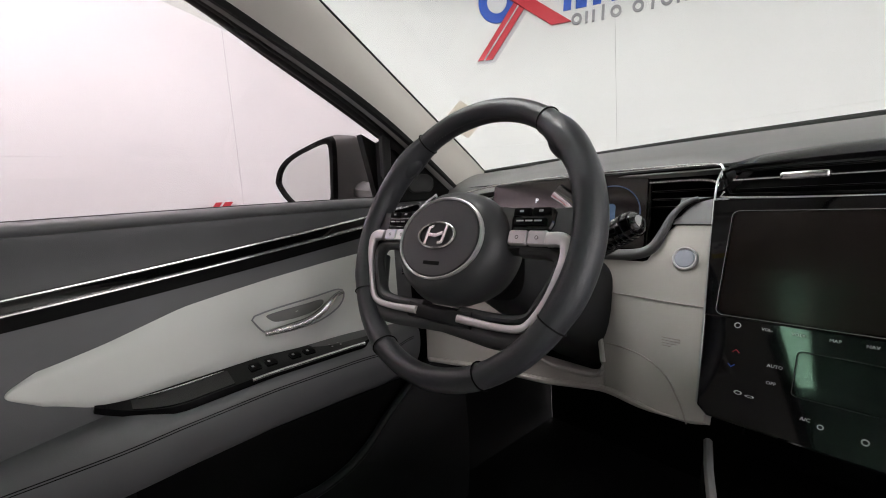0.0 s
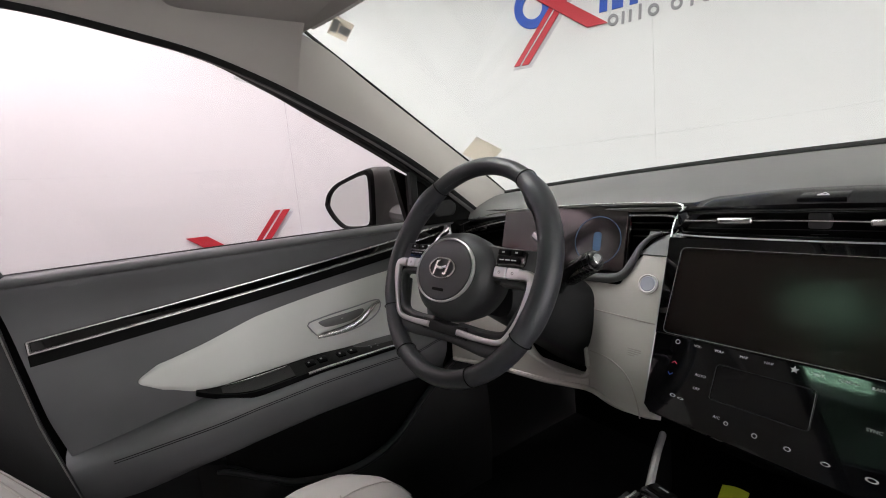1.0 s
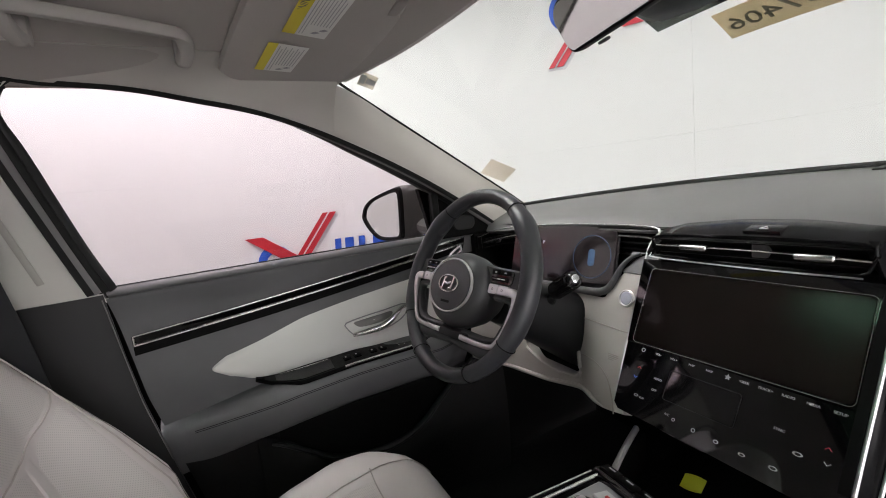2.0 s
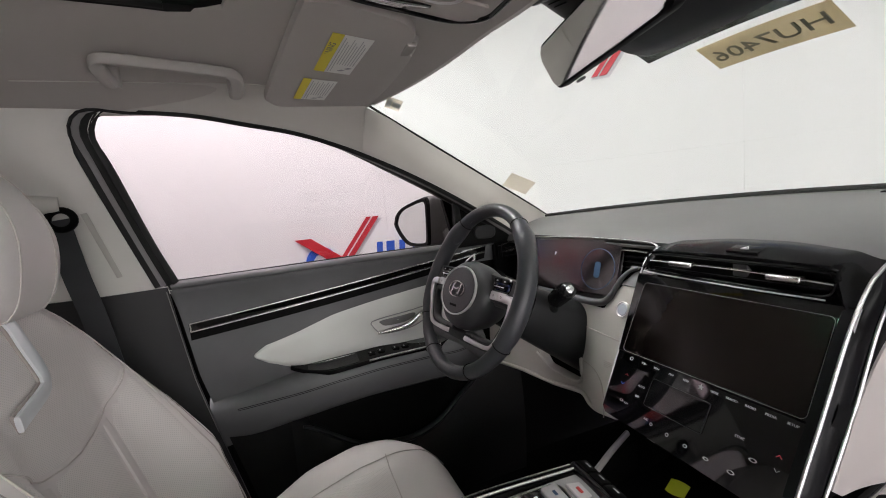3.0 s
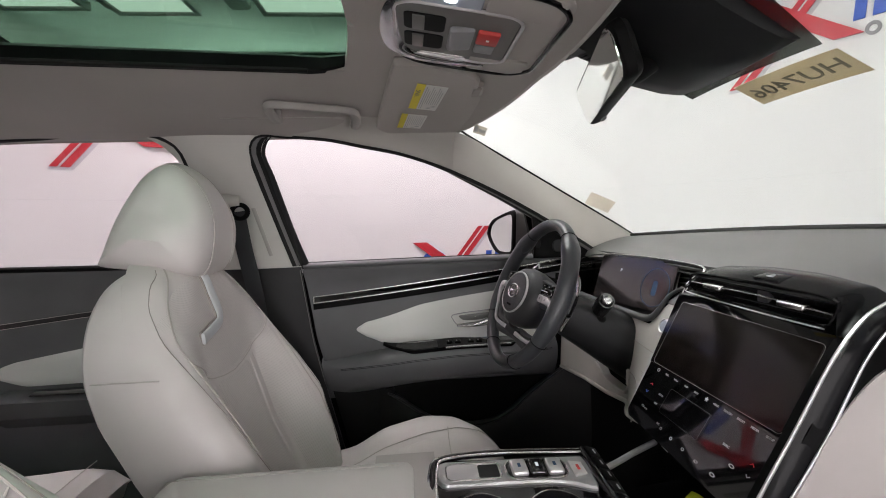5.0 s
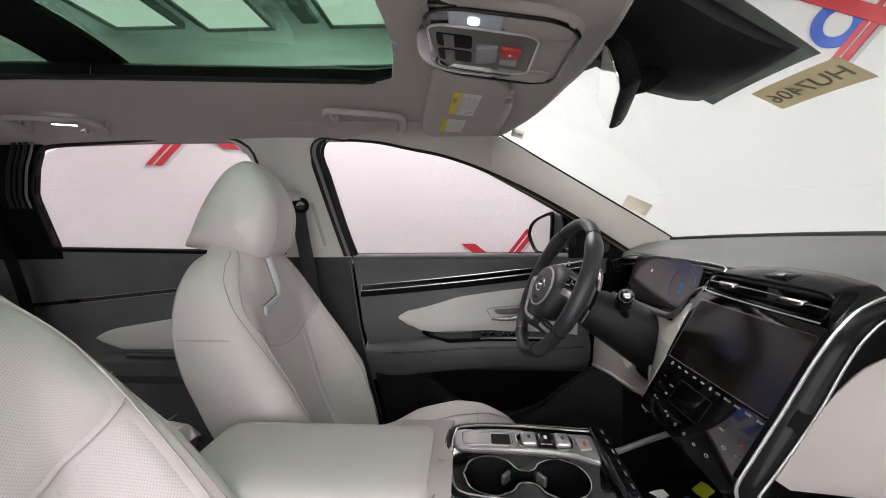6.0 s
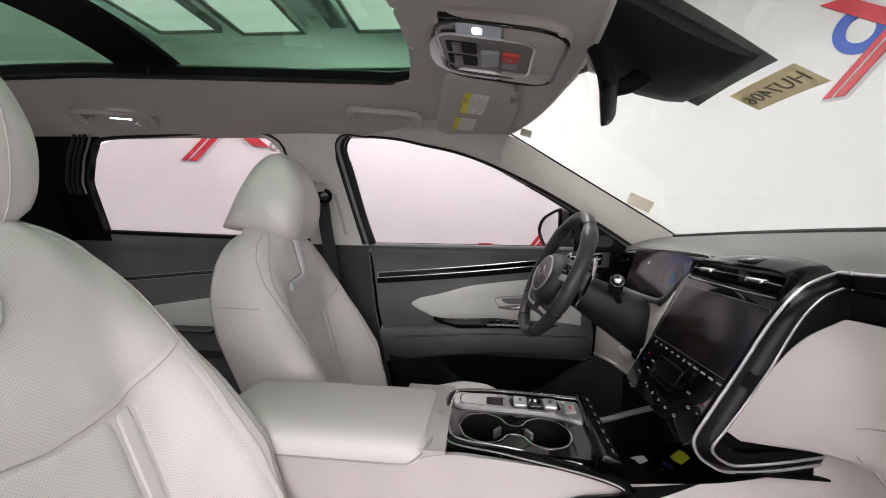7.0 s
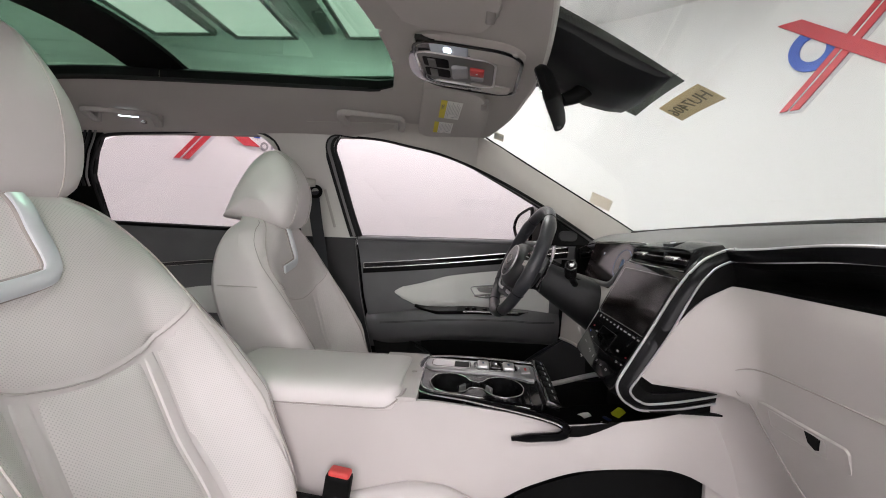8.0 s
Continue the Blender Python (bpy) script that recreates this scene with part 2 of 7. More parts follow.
def grid(fn, nu, nv, th=0.003):
    """A sheet fn(u, v) with real thickness th behind its face, and UVs in metres."""
    bm = bmesh.new()
    P = np.array([[fn(i / nu, j / nv) for j in range(nv + 1)] for i in range(nu + 1)], float)
    du, dv = np.gradient(P, axis=0), np.gradient(P, axis=1)
    N = np.cross(du, dv)
    N /= np.maximum(np.linalg.norm(N, axis=2, keepdims=True), 1e-9)
    B = P - N * th
    U = np.r_[0, np.cumsum(np.linalg.norm(np.diff(P[:, nv // 2], axis=0), axis=1))]
    V = np.r_[0, np.cumsum(np.linalg.norm(np.diff(P[nu // 2], axis=0), axis=1))]
    uv = bm.loops.layers.uv.new("UVMap")
    f = [[bm.verts.new(p) for p in row] for row in P]
    b = [[bm.verts.new(p) for p in row] for row in B]

    def face(vs, ids):
        fc = bm.faces.new(vs)
        for lp, (i, j) in zip(fc.loops, ids):
            lp[uv].uv = (U[i], V[j])

    for i in range(nu):
        for j in range(nv):
            q = [(i, j), (i + 1, j), (i + 1, j + 1), (i, j + 1)]
            face([f[a][c] for a, c in q], q)
            face([b[a][c] for a, c in reversed(q)], list(reversed(q)))
    edge = [(i, 0) for i in range(nu)] + [(nu, j) for j in range(nv)] + [(i, nv) for i in range(nu, 0, -1)] + [(0, j) for j in range(nv, 0, -1)]
    for k, (i, j) in enumerate(edge):
        a, c = edge[(k + 1) % len(edge)]
        face([f[i][j], b[i][j], b[a][c], f[a][c]], [(i, j), (i, j), (a, c), (a, c)])
    return bm


def loft(rings, cap=True):
    """A skin over closed rings of equal length."""
    bm = bmesh.new()
    R = [[bm.verts.new(p) for p in ring] for ring in rings]
    n = len(R[0])
    for a, b in zip(R, R[1:]):
        for i in range(n):
            bm.faces.new((a[i], a[(i + 1) % n], b[(i + 1) % n], b[i]))
    if cap:
        bm.faces.new(R[0])
        bm.faces.new(R[-1])
    return bm


def sweep(path, a, b=None, up=(0, 0, 1), seg=10, closed=False, flat=1.0, scale=None):
    """A tube along path: half-width a across, half-height b along up; flat > 1 squares its section; scale(t) swells it."""
    b = b or a
    P = [Vector(p) for p in path]
    n = len(P)
    rings = []
    for i, p in enumerate(P):
        t = (P[(i + 1) % n] - P[i - 1]) if closed else (P[min(i + 1, n - 1)] - P[max(i - 1, 0)])
        t.normalize()
        u = Vector(up)
        side = t.cross(u)
        if side.length < 1e-4:
            side = t.cross(Vector((0.3, 1, 0.2)))
        side.normalize()
        v = side.cross(t).normalized()
        k = scale(i / (n - 1)) if scale else 1.0
        ring = []
        for s in range(seg):
            c, d = math.cos(2 * math.pi * (s + 0.5) / seg), math.sin(2 * math.pi * (s + 0.5) / seg)
            c, d = math.copysign(abs(c) ** (1 / flat), c), math.copysign(abs(d) ** (1 / flat), d)
            ring.append(p + side * (a * c * k) + v * (b * d * k))
        rings.append(ring)
    if closed:
        return closed_loft(rings)
    return loft(rings)


def closed_loft(rings):
    bm = bmesh.new()
    R = [[bm.verts.new(p) for p in ring] for ring in rings]
    n = len(R[0])
    for k in range(len(R)):
        a, b = R[k], R[(k + 1) % len(R)]
        for i in range(n):
            bm.faces.new((a[i], a[(i + 1) % n], b[(i + 1) % n], b[i]))
    return bm


def rbox(size, m, r=0.004, seg=3):
    """A box with rounded edges, size in metres, placed by the pose m."""
    bm = bmesh.new()
    bmesh.ops.create_cube(bm, size=1, matrix=Matrix.Diagonal((*size, 1)))
    bmesh.ops.bevel(bm, geom=bm.edges[:], offset=min(r, min(size) * 0.48), segments=seg, profile=0.5, affect="EDGES")
    bmesh.ops.transform(bm, matrix=m, verts=bm.verts)
    return bm


def prism(outline, depth, m, r=0.0):
    """A plate: a flat outline in the x, y of pose m, depth thick below it, with a softened top edge r."""
    bm = bmesh.new()
    vs = [bm.verts.new((x, y, 0)) for x, y in outline]
    top = bm.faces.new(vs)
    if top.normal.z < 0:
        top.normal_flip()
    bm.normal_update()
    low = bmesh.ops.extrude_face_region(bm, geom=[top])
    down = [v for v in low["geom"] if isinstance(v, bmesh.types.BMVert)]
    bmesh.ops.translate(bm, vec=(0, 0, -depth), verts=down)
    if r:
        edges = [e for e in bm.edges if all(abs(v.co.z) < 1e-7 for v in e.verts)]
        bmesh.ops.bevel(bm, geom=edges, offset=r, segments=1, profile=0.5, affect="EDGES")
    bmesh.ops.transform(bm, matrix=m, verts=bm.verts)
    return bm


def rounded(w, h, r, n=5):
    """The outline of a rectangle w by h with corners of radius r, about its middle."""
    out = []
    for cx, cy, a0 in ((w / 2 - r, h / 2 - r, 0), (-w / 2 + r, h / 2 - r, 90), (-w / 2 + r, -h / 2 + r, 180), (w / 2 - r, -h / 2 + r, 270)):
        for k in range(n + 1):
            a = radians(a0 + 90 * k / n)
            out.append((cx + r * math.cos(a), cy + r * math.sin(a)))
    return out


def disc(r, n=32, sx=1.0):
    return [(r * sx * math.cos(2 * math.pi * k / n), r * math.sin(2 * math.pi * k / n)) for k in range(n)]


def annulus(ro, ri, depth, m, n=48, sx=1.0):
    """A flat ring with depth, in the x, y of pose m."""
    rings = []
    for k in range(n):
        c, s = math.cos(2 * math.pi * k / n), math.sin(2 * math.pi * k / n)
        ring = [(ri * sx * c, ri * s, 0), ((ro + ri) / 2 * sx * c, (ro + ri) / 2 * s, depth * 0.25), (ro * sx * c, ro * s, 0), (ro * sx * c, ro * s, -depth), (ri * sx * c, ri * s, -depth)]
        rings.append([m @ Vector(p) for p in ring])
    return closed_loft(rings)


def frame_at(o, right, up):
    """The pose with its x along right, y along up and z out of the face."""
    r = Vector(right).normalized()
    n = r.cross(Vector(up)).normalized()
    u = n.cross(r)
    m = Matrix((r, u, n)).transposed().to_4x4()
    m.translation = o
    return m


def words(name, text, size, m, material, parent, depth=0.0004):
    """Raised lettering, centred on pose m."""
    cu = bpy.data.curves.new(name, "FONT")
    cu.body, cu.size, cu.align_x, cu.align_y, cu.extrude = text, size, "CENTER", "CENTER", depth
    cu.resolution_u = 2
    tmp = bpy.data.objects.new(name, cu)
    me = bpy.data.meshes.new_from_object(tmp)
    bpy.data.objects.remove(tmp)
    bm = bmesh.new()
    bm.from_mesh(me)
    bmesh.ops.transform(bm, matrix=m, verts=bm.verts)
    bpy.data.meshes.remove(me)
    return part(name, bm, material, parent)


def lerp(a, b, k):
    return a + (b - a) * k


def sstep(a, b, v):
    k = min(1, max(0, (v - a) / (b - a)))
    return k * k * (3 - 2 * k)


# ---- the photo booth round the car ----
R_BOOTH, H_BOOTH = 3.2, 3.1


def booth(s, z, off=0.0):
    """A place on the round wall: s metres of arc to the left of straight ahead, z up, off inwards."""
    a = s / R_BOOTH
    r = R_BOOTH - off
    return Vector((-r * math.sin(a), r * math.cos(a), z))


wall = thing("wall_round", "white painted panels of a round photo booth wall", "wall", kind="structure", at=(0, R_BOOTH, 0))
SEAMS = [26.6 + 47.4 * k for k in range(7)] + [26.6 + 360]
for k in range(7):
    a0, a1 = radians(SEAMS[k]) * R_BOOTH + 0.0005, radians(SEAMS[k + 1]) * R_BOOTH - 0.0005
    for z0, z1 in ((0.0, 1.4992 + 0.03 * (k % 2)), (1.5 + 0.03 * (k % 2), H_BOOTH)):
        part("wall_panel", grid(lambda u, v: booth(lerp(a0, a1, u), lerp(z0, z1, v)), 24, 2, -0.04), WALL, wall)
solo("floor", grid(lambda u, v: ((R_BOOTH + 0.1) * v * math.cos(-2 * math.pi * u), (R_BOOTH + 0.1) * v * math.sin(-2 * math.pi * u), 0), 64, 6, -0.05), BOOTH_FLOOR, "grey painted floor of the photo booth", "floor", kind="structure")
solo("ceiling", grid(lambda u, v: ((R_BOOTH + 0.1) * v * math.cos(2 * math.pi * u), (R_BOOTH + 0.1) * v * math.sin(2 * math.pi * u), H_BOOTH + 0.02), 64, 6, -0.05), WALL, "white painted ceiling of the photo booth", "ceiling", kind="structure")


def ceiling_light(x, y, w, h, glow_mat, hang=0.0):
    t = thing("ceiling_light", "long white diffuser light panel in a grey steel frame", "ceiling light", "booth ceiling lights", at=(x, y, H_BOOTH - hang))
    top = H_BOOTH - hang
    m = pose(x, y, top - 0.03, 180)
    part("diffuser", prism([(sx * (w / 2 - 0.03), sy * (h / 2 - 0.03)) for sx, sy in ((-1, -1), (1, -1), (1, 1), (-1, 1))], 0.02, m), glow_mat, t)
    for sx, sy, cx, cy in ((w, 0.03, 0, h / 2 - 0.015), (w, 0.03, 0, -h / 2 + 0.015), (0.03, h - 0.06, w / 2 - 0.015, 0), (0.03, h - 0.06, -w / 2 + 0.015, 0)):
        part("frame", rbox((sx, sy, 0.05), pose(x + cx, y + cy, top - 0.02), 0.004, 1), STEEL, t)
    if hang:
        part("back", rbox((w - 0.04, h - 0.04, 0.01), pose(x, y, top), 0.002, 1), STEEL, t)
        for sx in (-1, 1):
            part("hanger", sweep([(x + sx * w * 0.4, y, top - 0.02), (x + sx * w * 0.4, y, H_BOOTH + 0.02)], 0.008), STEEL, t)


for lx, ly, lw, lh, lm in ((-2.2, -0.45, 0.9, 1.5, PANEL_LIGHT), (-0.95, -0.85, 0.9, 2.6, PANEL_OVER), (0.95, -0.55, 0.9, 2.9, PANEL_BRIGHT), (2.2, 0, 0.9, 3.2, PANEL_BRIGHT)):
    ceiling_light(lx, ly, lw, lh, lm)
for ly, lh in ((-2.02, 0.50), (-1.40, 0.50), (-0.40, 0.74)):
    ceiling_light(-1.68 + 0.06 * (ly < -1.8), ly, 1.18, lh, PANEL_FABRIC, 0.43)


# unseen fill light, added to brighten the car through its open right side
def wall_light(s, w, z0, z1):
    t = thing("wall_light", "tall white fill light panel added on the booth wall, out of view", "wall light", "booth wall lights", at=booth(s, z0, 0.05))
    part("diffuser", grid(lambda u, v: booth(s + w * (u - 0.5), lerp(z0, z1, v), 0.05), 10, 2, -0.02), ADDED_FILL, t)
    part("back_box", grid(lambda u, v: booth(s + (w + 0.04) * (u - 0.5), lerp(z0 - 0.02, z1 + 0.02, v), 0.025), 10, 2, -0.024), STEEL, t)


for s in (-3.6, -4.95):
    wall_light(s, 0.95, 0.75, 2.35)


def stroke(s0, z0, s1, z1, w, off=0.012, th=0.02, lean=None):
    """A straight bar on the round wall from one point to another, w wide along s (or across, if lean is None)."""
    ds, dz = s1 - s0, z1 - z0
    if lean is None:
        k = w / 2 / math.hypot(ds, dz)
        px, pz = -dz * k, ds * k
    else:
        px, pz = w / 2, 0
    return grid(lambda u, v: booth(lerp(s0, s1, u) + px * (2 * v - 1), lerp(z0, z1, u) + pz * (2 * v - 1), off), 12, 2, th if lean is None else th)


def wall_sign(s, z, span=2.0):
    """The firm's sign in raised plastic: a blue ring, a crossed red pair of strokes, blue and grey bars."""
    t = thing("wall_sign", "raised wall sign with blue ring, red crossed strokes and grey bars", "wall sign", "booth wall signs", at=booth(s, z))
    part("ring", grid(lambda u, v: booth(s + lerp(0.075, 0.14, v) * 0.92 * math.cos(2 * math.pi * u), z + lerp(0.078, 0.14, v) * math.sin(2 * math.pi * u), 0.014), 40, 2, 0.02), BLUE, t)
    part("long_stroke", stroke(s + 0.075, z - 0.38, s - 0.48, z + 0.35, 0.05, 0.016, lean=1), RED, t)
    part("long_stroke", stroke(s + 0.135, z - 0.38, s - 0.42, z + 0.35, 0.04, 0.016, lean=1), RED, t)
    part("stroke_line", stroke(s + 0.107, z - 0.37, s - 0.448, z + 0.345, 0.012, 0.012, lean=1), WHITE_PLAIN, t, "thin white line")
    part("short_stroke", stroke(s + 0.13, z + 0.215, s - 0.43, z - 0.21, 0.13, 0.010, lean=1), RED, t)
    for k, (w, h) in enumerate(((0.05, 0.26), (0.07, 0.26), (0.05, 0.26), (0.16, 0.26), (0.16, 0.26), (0.05, 0.26))):
        x0 = (-0.47, -0.56, -0.66, -0.83, -1.04, -1.2)[k]
        if -x0 > span:
            continue
        part("blue_bar", stroke(s + x0, z - 0.13, s + x0 - 0.02, z + 0.13, w, 0.012, lean=1), BLUE, t)
    for k, w in enumerate((0.07, 0.07, 0.05, 0.07, 0.10, 0.06, 0.08, 0.07, 0.07)):
        x0 = -0.53 - 0.082 * k - (0.05 if k > 3 else 0)
        if -x0 > span:
            continue
        if k in (0, 3, 4, 6, 8):
            part("grey_ring", grid(lambda u, v: booth(s + x0 + lerp(0.018, 0.034, v) * math.cos(2 * math.pi * u), z - 0.197 + lerp(0.020, 0.037, v) * math.sin(2 * math.pi * u), 0.012), 24, 2, 0.016), GREY_SIGN, t)
        else:
            for d in ((-0.022, 0.022) if k in (1, 7) else (0.0,)):
                part("grey_bar", stroke(s + x0 + d, z - 0.234, s + x0 + d - 0.006, z - 0.16 + (0.02 if k == 2 else 0), 0.017, 0.012, lean=1), GREY_SIGN, t)
    part("backing", stroke(s + 0.10, z - 0.40, s - 0.46, z + 0.33, 0.13, 0.004, 0.004, lean=1), GREY_PALE, t, "pale grey drop edge")


GREY_PALE = mat("pale grey sign edge", (0.55, 0.55, 0.58), 0.5, vary=0.02, bump=0)
for s, z, span in ((2.255, 2.485, 2), (4.70, 0.875, 2), (7.295, 2.095, 1.1), (12.3, 0.84, 2), (15.0, 2.4, 2), (17.6, 0.84, 2)):
    wall_sign(s, z, span)


# ---- car body: shapes shared by its trim ----
def head_z(x, y):
    """Height of the headliner."""
    ax = abs(x)
    z = 1.606 - 0.15 * (math.sqrt((max(0, ax - 0.16)) ** 2 + 0.0025) - 0.05) - 0.17 * max(0, y - 0.0) * (1 - min(1, (ax / 0.62)) ** 2)
    return z - 0.02 * max(0, -0.9 - y)


def head_front(x):
    return 0.375 - 0.26 * x * x


def glass_z(x, y):
    k = y - 0.4
    return 1.592 - 0.38 * k - 0.22 * k * k - 0.245 * x * x


def glass_foot(x):
    return 1.085 - 0.35 * x * x


def side_x(z):
    """The inner plane of the left side windows, leaning in towards the roof."""
    return -0.742 + 0.299 * (z - 1.156)


# ---- roof ----
SUN_L, SUN_F, SUN_R = 0.218, 0.030, -1.2


def sun_half(y):
    """Half the width of the opening, wider towards the front."""
    return SUN_L + 0.045 * min(1, max(-0.5, (y + 0.55) / 0.53))


def roof_inside(x, y):
    return abs(x) < sun_half(y) + 0.008 and SUN_R < y < SUN_F + 0.010 - 0.5 * x * x


def make_headliner():
    bm = bmesh.new()
    nx, ny = 64, 80
    xs = np.linspace(-0.66, 0.66, nx + 1)
    P, XY = {}, {}
    for i, x in enumerate(xs):
        for j in range(ny + 1):
            XY[i, j] = [x, lerp(-2.0, head_front(x), (j / ny) ** 0.9)]
    # bring the nearest rows and columns onto the edge of the roof opening
    rim_y = lambda x: SUN_F + 0.010 - 0.5 * x * x
    for j in range(ny + 1):
        for sx in (-1, 1):
            i = min(range(nx + 1), key=lambda i: abs(XY[i, j][0] - sx * (sun_half(XY[i, j][1]) + 0.008)))
            if SUN_R < XY[i, j][1] < rim_y(XY[i, j][0]):
                XY[i, j][0] = sx * (sun_half(XY[i, j][1]) + 0.008)
    for i in range(nx + 1):
        j = min(range(ny + 1), key=lambda j: abs(XY[i, j][1] - rim_y(XY[i, j][0])))
        if abs(XY[i, j][0]) < sun_half(SUN_F) + 0.012:
            XY[i, j][1] = rim_y(XY[i, j][0])
    for (i, j), (x, y) in XY.items():
        for k in (0, 1):
            P[i, j, k] = bm.verts.new((x, y, head_z(x, y) + 0.018 * k))
    keep = {}
    for i in range(nx):
        for j in range(ny):
            c = sum((P[a, b, 0].co for a, b in ((i, j), (i + 1, j), (i + 1, j + 1), (i, j + 1))), Vector()) / 4
            keep[i, j] = not roof_inside(c.x, c.y)
    for (i, j), on in keep.items():
        if not on:
            continue
        q = [(i, j), (i + 1, j), (i + 1, j + 1), (i, j + 1)]
        bm.faces.new([P[a, b, 0] for a, b in q])
        bm.faces.new([P[a, b, 1] for a, b in reversed(q)])
        for (a, b), (c, d), nb in ((q[0], q[1], (i, j - 1)), (q[1], q[2], (i + 1, j)), (q[2], q[3], (i, j + 1)), (q[3], q[0], (i - 1, j))):
            if not keep.get(nb, False):
                bm.faces.new([P[a, b, 0], P[a, b, 1], P[c, d, 1], P[c, d, 0]])
    for v in [v for v in bm.verts if not v.link_faces]:
        bm.verts.remove(v)
    return bm


solo("ceiling", make_headliner(), HEADLINER, "warm grey woven fabric headliner of the car", "headliner", kind="structure")

sunroof = thing("window_sunroof", "green tinted panoramic glass sunroof with black frame", "sunroof", kind="structure", at=(0, -0.5, 1.65))


def sun_edge(n):
    c = [(x, SUN_F - 0.5 * x * x) for x in np.linspace(-0.232, 0.232, 13)]
    right = [(sun_half(y), y) for y in np.linspace(SUN_F - 0.06, SUN_R + 0.03, 20)]
    back = [(x, SUN_R) for x in np.linspace(SUN_L - 0.05, -SUN_L + 0.05, 9)]
    left = [(-sun_half(y), y) for y in np.linspace(SUN_R + 0.03, SUN_F - 0.06, 20)]
    loop = c + right + back + left
    return smooth(loop + [loop[0]], n)[:-1]


EDGE = sun_edge(120)
rings = []
for x, y in EDGE:
    z = head_z(x, y)
    o = 0.028 * (1 if x > 0 else -1) if abs(x) > sun_half(y) - 0.02 else 0
    f = 0.05 * sstep(SUN_F - 0.075, SUN_F - 0.035, y)
    rings.append([(x + o, y + f, z - 0.003 + f * 0.3), (x * 0.985, y + f, z - 0.003 + f * 0.3), (x * 0.985, y + f, z + 0.021), (x * 1.02, y + f, z + 0.028), (x * 1.04 + o, y + f, z + 0.021)])
part("frame", closed_loft(rings), BLACK, sunroof, "black frame round the glass")
part("glass", grid(lambda u, v: (lerp(-0.292, 0.292, u), lerp(SUN_R - 0.02, 0.12, v), 1.672 - 0.6 * lerp(-0.292, 0.292, u) ** 2), 16, 30, -0.005), ROOF_GLASS, sunroof, "green tinted glass")
part("crossbar", grid(lambda u, v: (lerp(-0.272, 0.272, u), lerp(-0.752, -0.590, v), 1.658 - 0.48 * lerp(-0.272, 0.272, u) ** 2 - 0.004 * math.sin(math.pi * v)), 20, 8, -0.012), BLACK, sunroof, "black crossbar between the panes")
RIM = sorted((p for p in EDGE if p[0] < 0 and p[1] < SUN_F - 0.07), key=lambda p: p[1])
for sx in (1, -1):
    part("rubber_trim", sweep([(x * 1.012 * sx, y, head_z(x, y) - 0.003) for x, y in RIM if y > SUN_R + 0.03], 0.010, 0.004, seg=8), RUBBER, sunroof)

# beams and boards under the booth roof, seen up through the glass
for p, q, w in (((-2.32, -0.93, 2.75), (3.0, -0.93, 2.75), 0.07), ((-2.32, -1.71, 2.75), (2.6, -1.71, 2.75), 0.05)):
    solo("ceiling_beam", sweep([p, q], w, 0.06, seg=8, flat=3), STEEL, "grey painted steel beam under the booth roof", "beam", "booth ceiling beams", kind="structure")

# ---- windshield ----
ws = thing("window_windshield", "clear curved windshield with a black edge band", "windshield", kind="structure", at=(0, 1.08, 1.25))


def ws_point(u, v, dz=0.0):
    x = lerp(-0.80, 0.70, u)
    y0, y1 = head_front(x) - 0.03, glass_foot(x) + 0.05
    y = lerp(y0, y1, v)
    return (x, y, glass_z(x, y) + dz)


part("pane", grid(ws_point, 40, 24, 0.005), WINDSHIELD, ws, "clear slightly green glass")
part("edge_band", grid(lambda u, v: (lerp(-0.76, 0.76, u), glass_foot(lerp(-0.76, 0.76, u)) + lerp(-0.012, 0.03, v), glass_z(lerp(-0.76, 0.76, u), glass_foot(lerp(-0.76, 0.76, u))) - lerp(0.008, 0.03, v)), 40, 2, 0.004), RUBBER, ws, "black band at the foot of the glass")
part("foot_seal", sweep([(x, glass_foot(x) - 0.004, 1.2550 - 0.055 * x * x) for x in np.linspace(-0.775, 0.775, 44)], 0.010, 0.0060, seg=8), RUBBER, ws, "black seal at the foot of the glass")
part("header_seal", sweep([(x, head_front(x) + 0.003, head_z(x, head_front(x)) + 0.006) for x in np.linspace(-0.6, 0.6, 40)], 0.006, 0.008), PILLAR, ws)


def on_glass(name, cx, cy, w, h, material, label, category, turn=0.0, skew=0.0, lift=-0.004):
    """A small sheet stuck on the inside of the windshield."""
    t = thing(name, label, category, at=(cx, cy, glass_z(cx, cy)))
    c, s = math.cos(radians(turn)), math.sin(radians(turn))

    def pt(u, v):
        a, b = (u - 0.5) * w, (v - 0.5) * h
        x, y = cx + a * c - b * s + skew * b, cy + a * s + b * c
        return (x, y, glass_z(x, y) + lift)

    part("sheet", grid(pt, 8, 6, 0.0006), material, t)
    return t, pt


note, note_pt = on_glass("paper_note", 0.028, 0.675, 0.164, 0.052, KRAFT, "tan paper note with marker number taped to windshield", "paper note", 0.0, 0.0, 0.008)
m = frame_at(Vector(note_pt(0.5, 0.5)) + Vector((0, 0, -0.002)), (1, 0, 0), Vector(note_pt(0.5, 0.1)) - Vector(note_pt(0.5, 0.9)))
words("lettering", "HU7406", 0.033, m @ Matrix.Translation((0, 0, 0.001)) @ Matrix.Diagonal((-1.28, 1.12, 1, 1)), INK, note)
stick1, _ = on_glass("windshield_sticker", -0.682, 0.716, 0.078, 0.072, STICKER, "grey brown film sticker low on the windshield", "sticker", -8)
stick2, s2 = on_glass("inspection_sticker", -0.567, 0.323, 0.046, 0.034, STICKER, "small pale printed sticker in windshield corner", "sticker", 0)
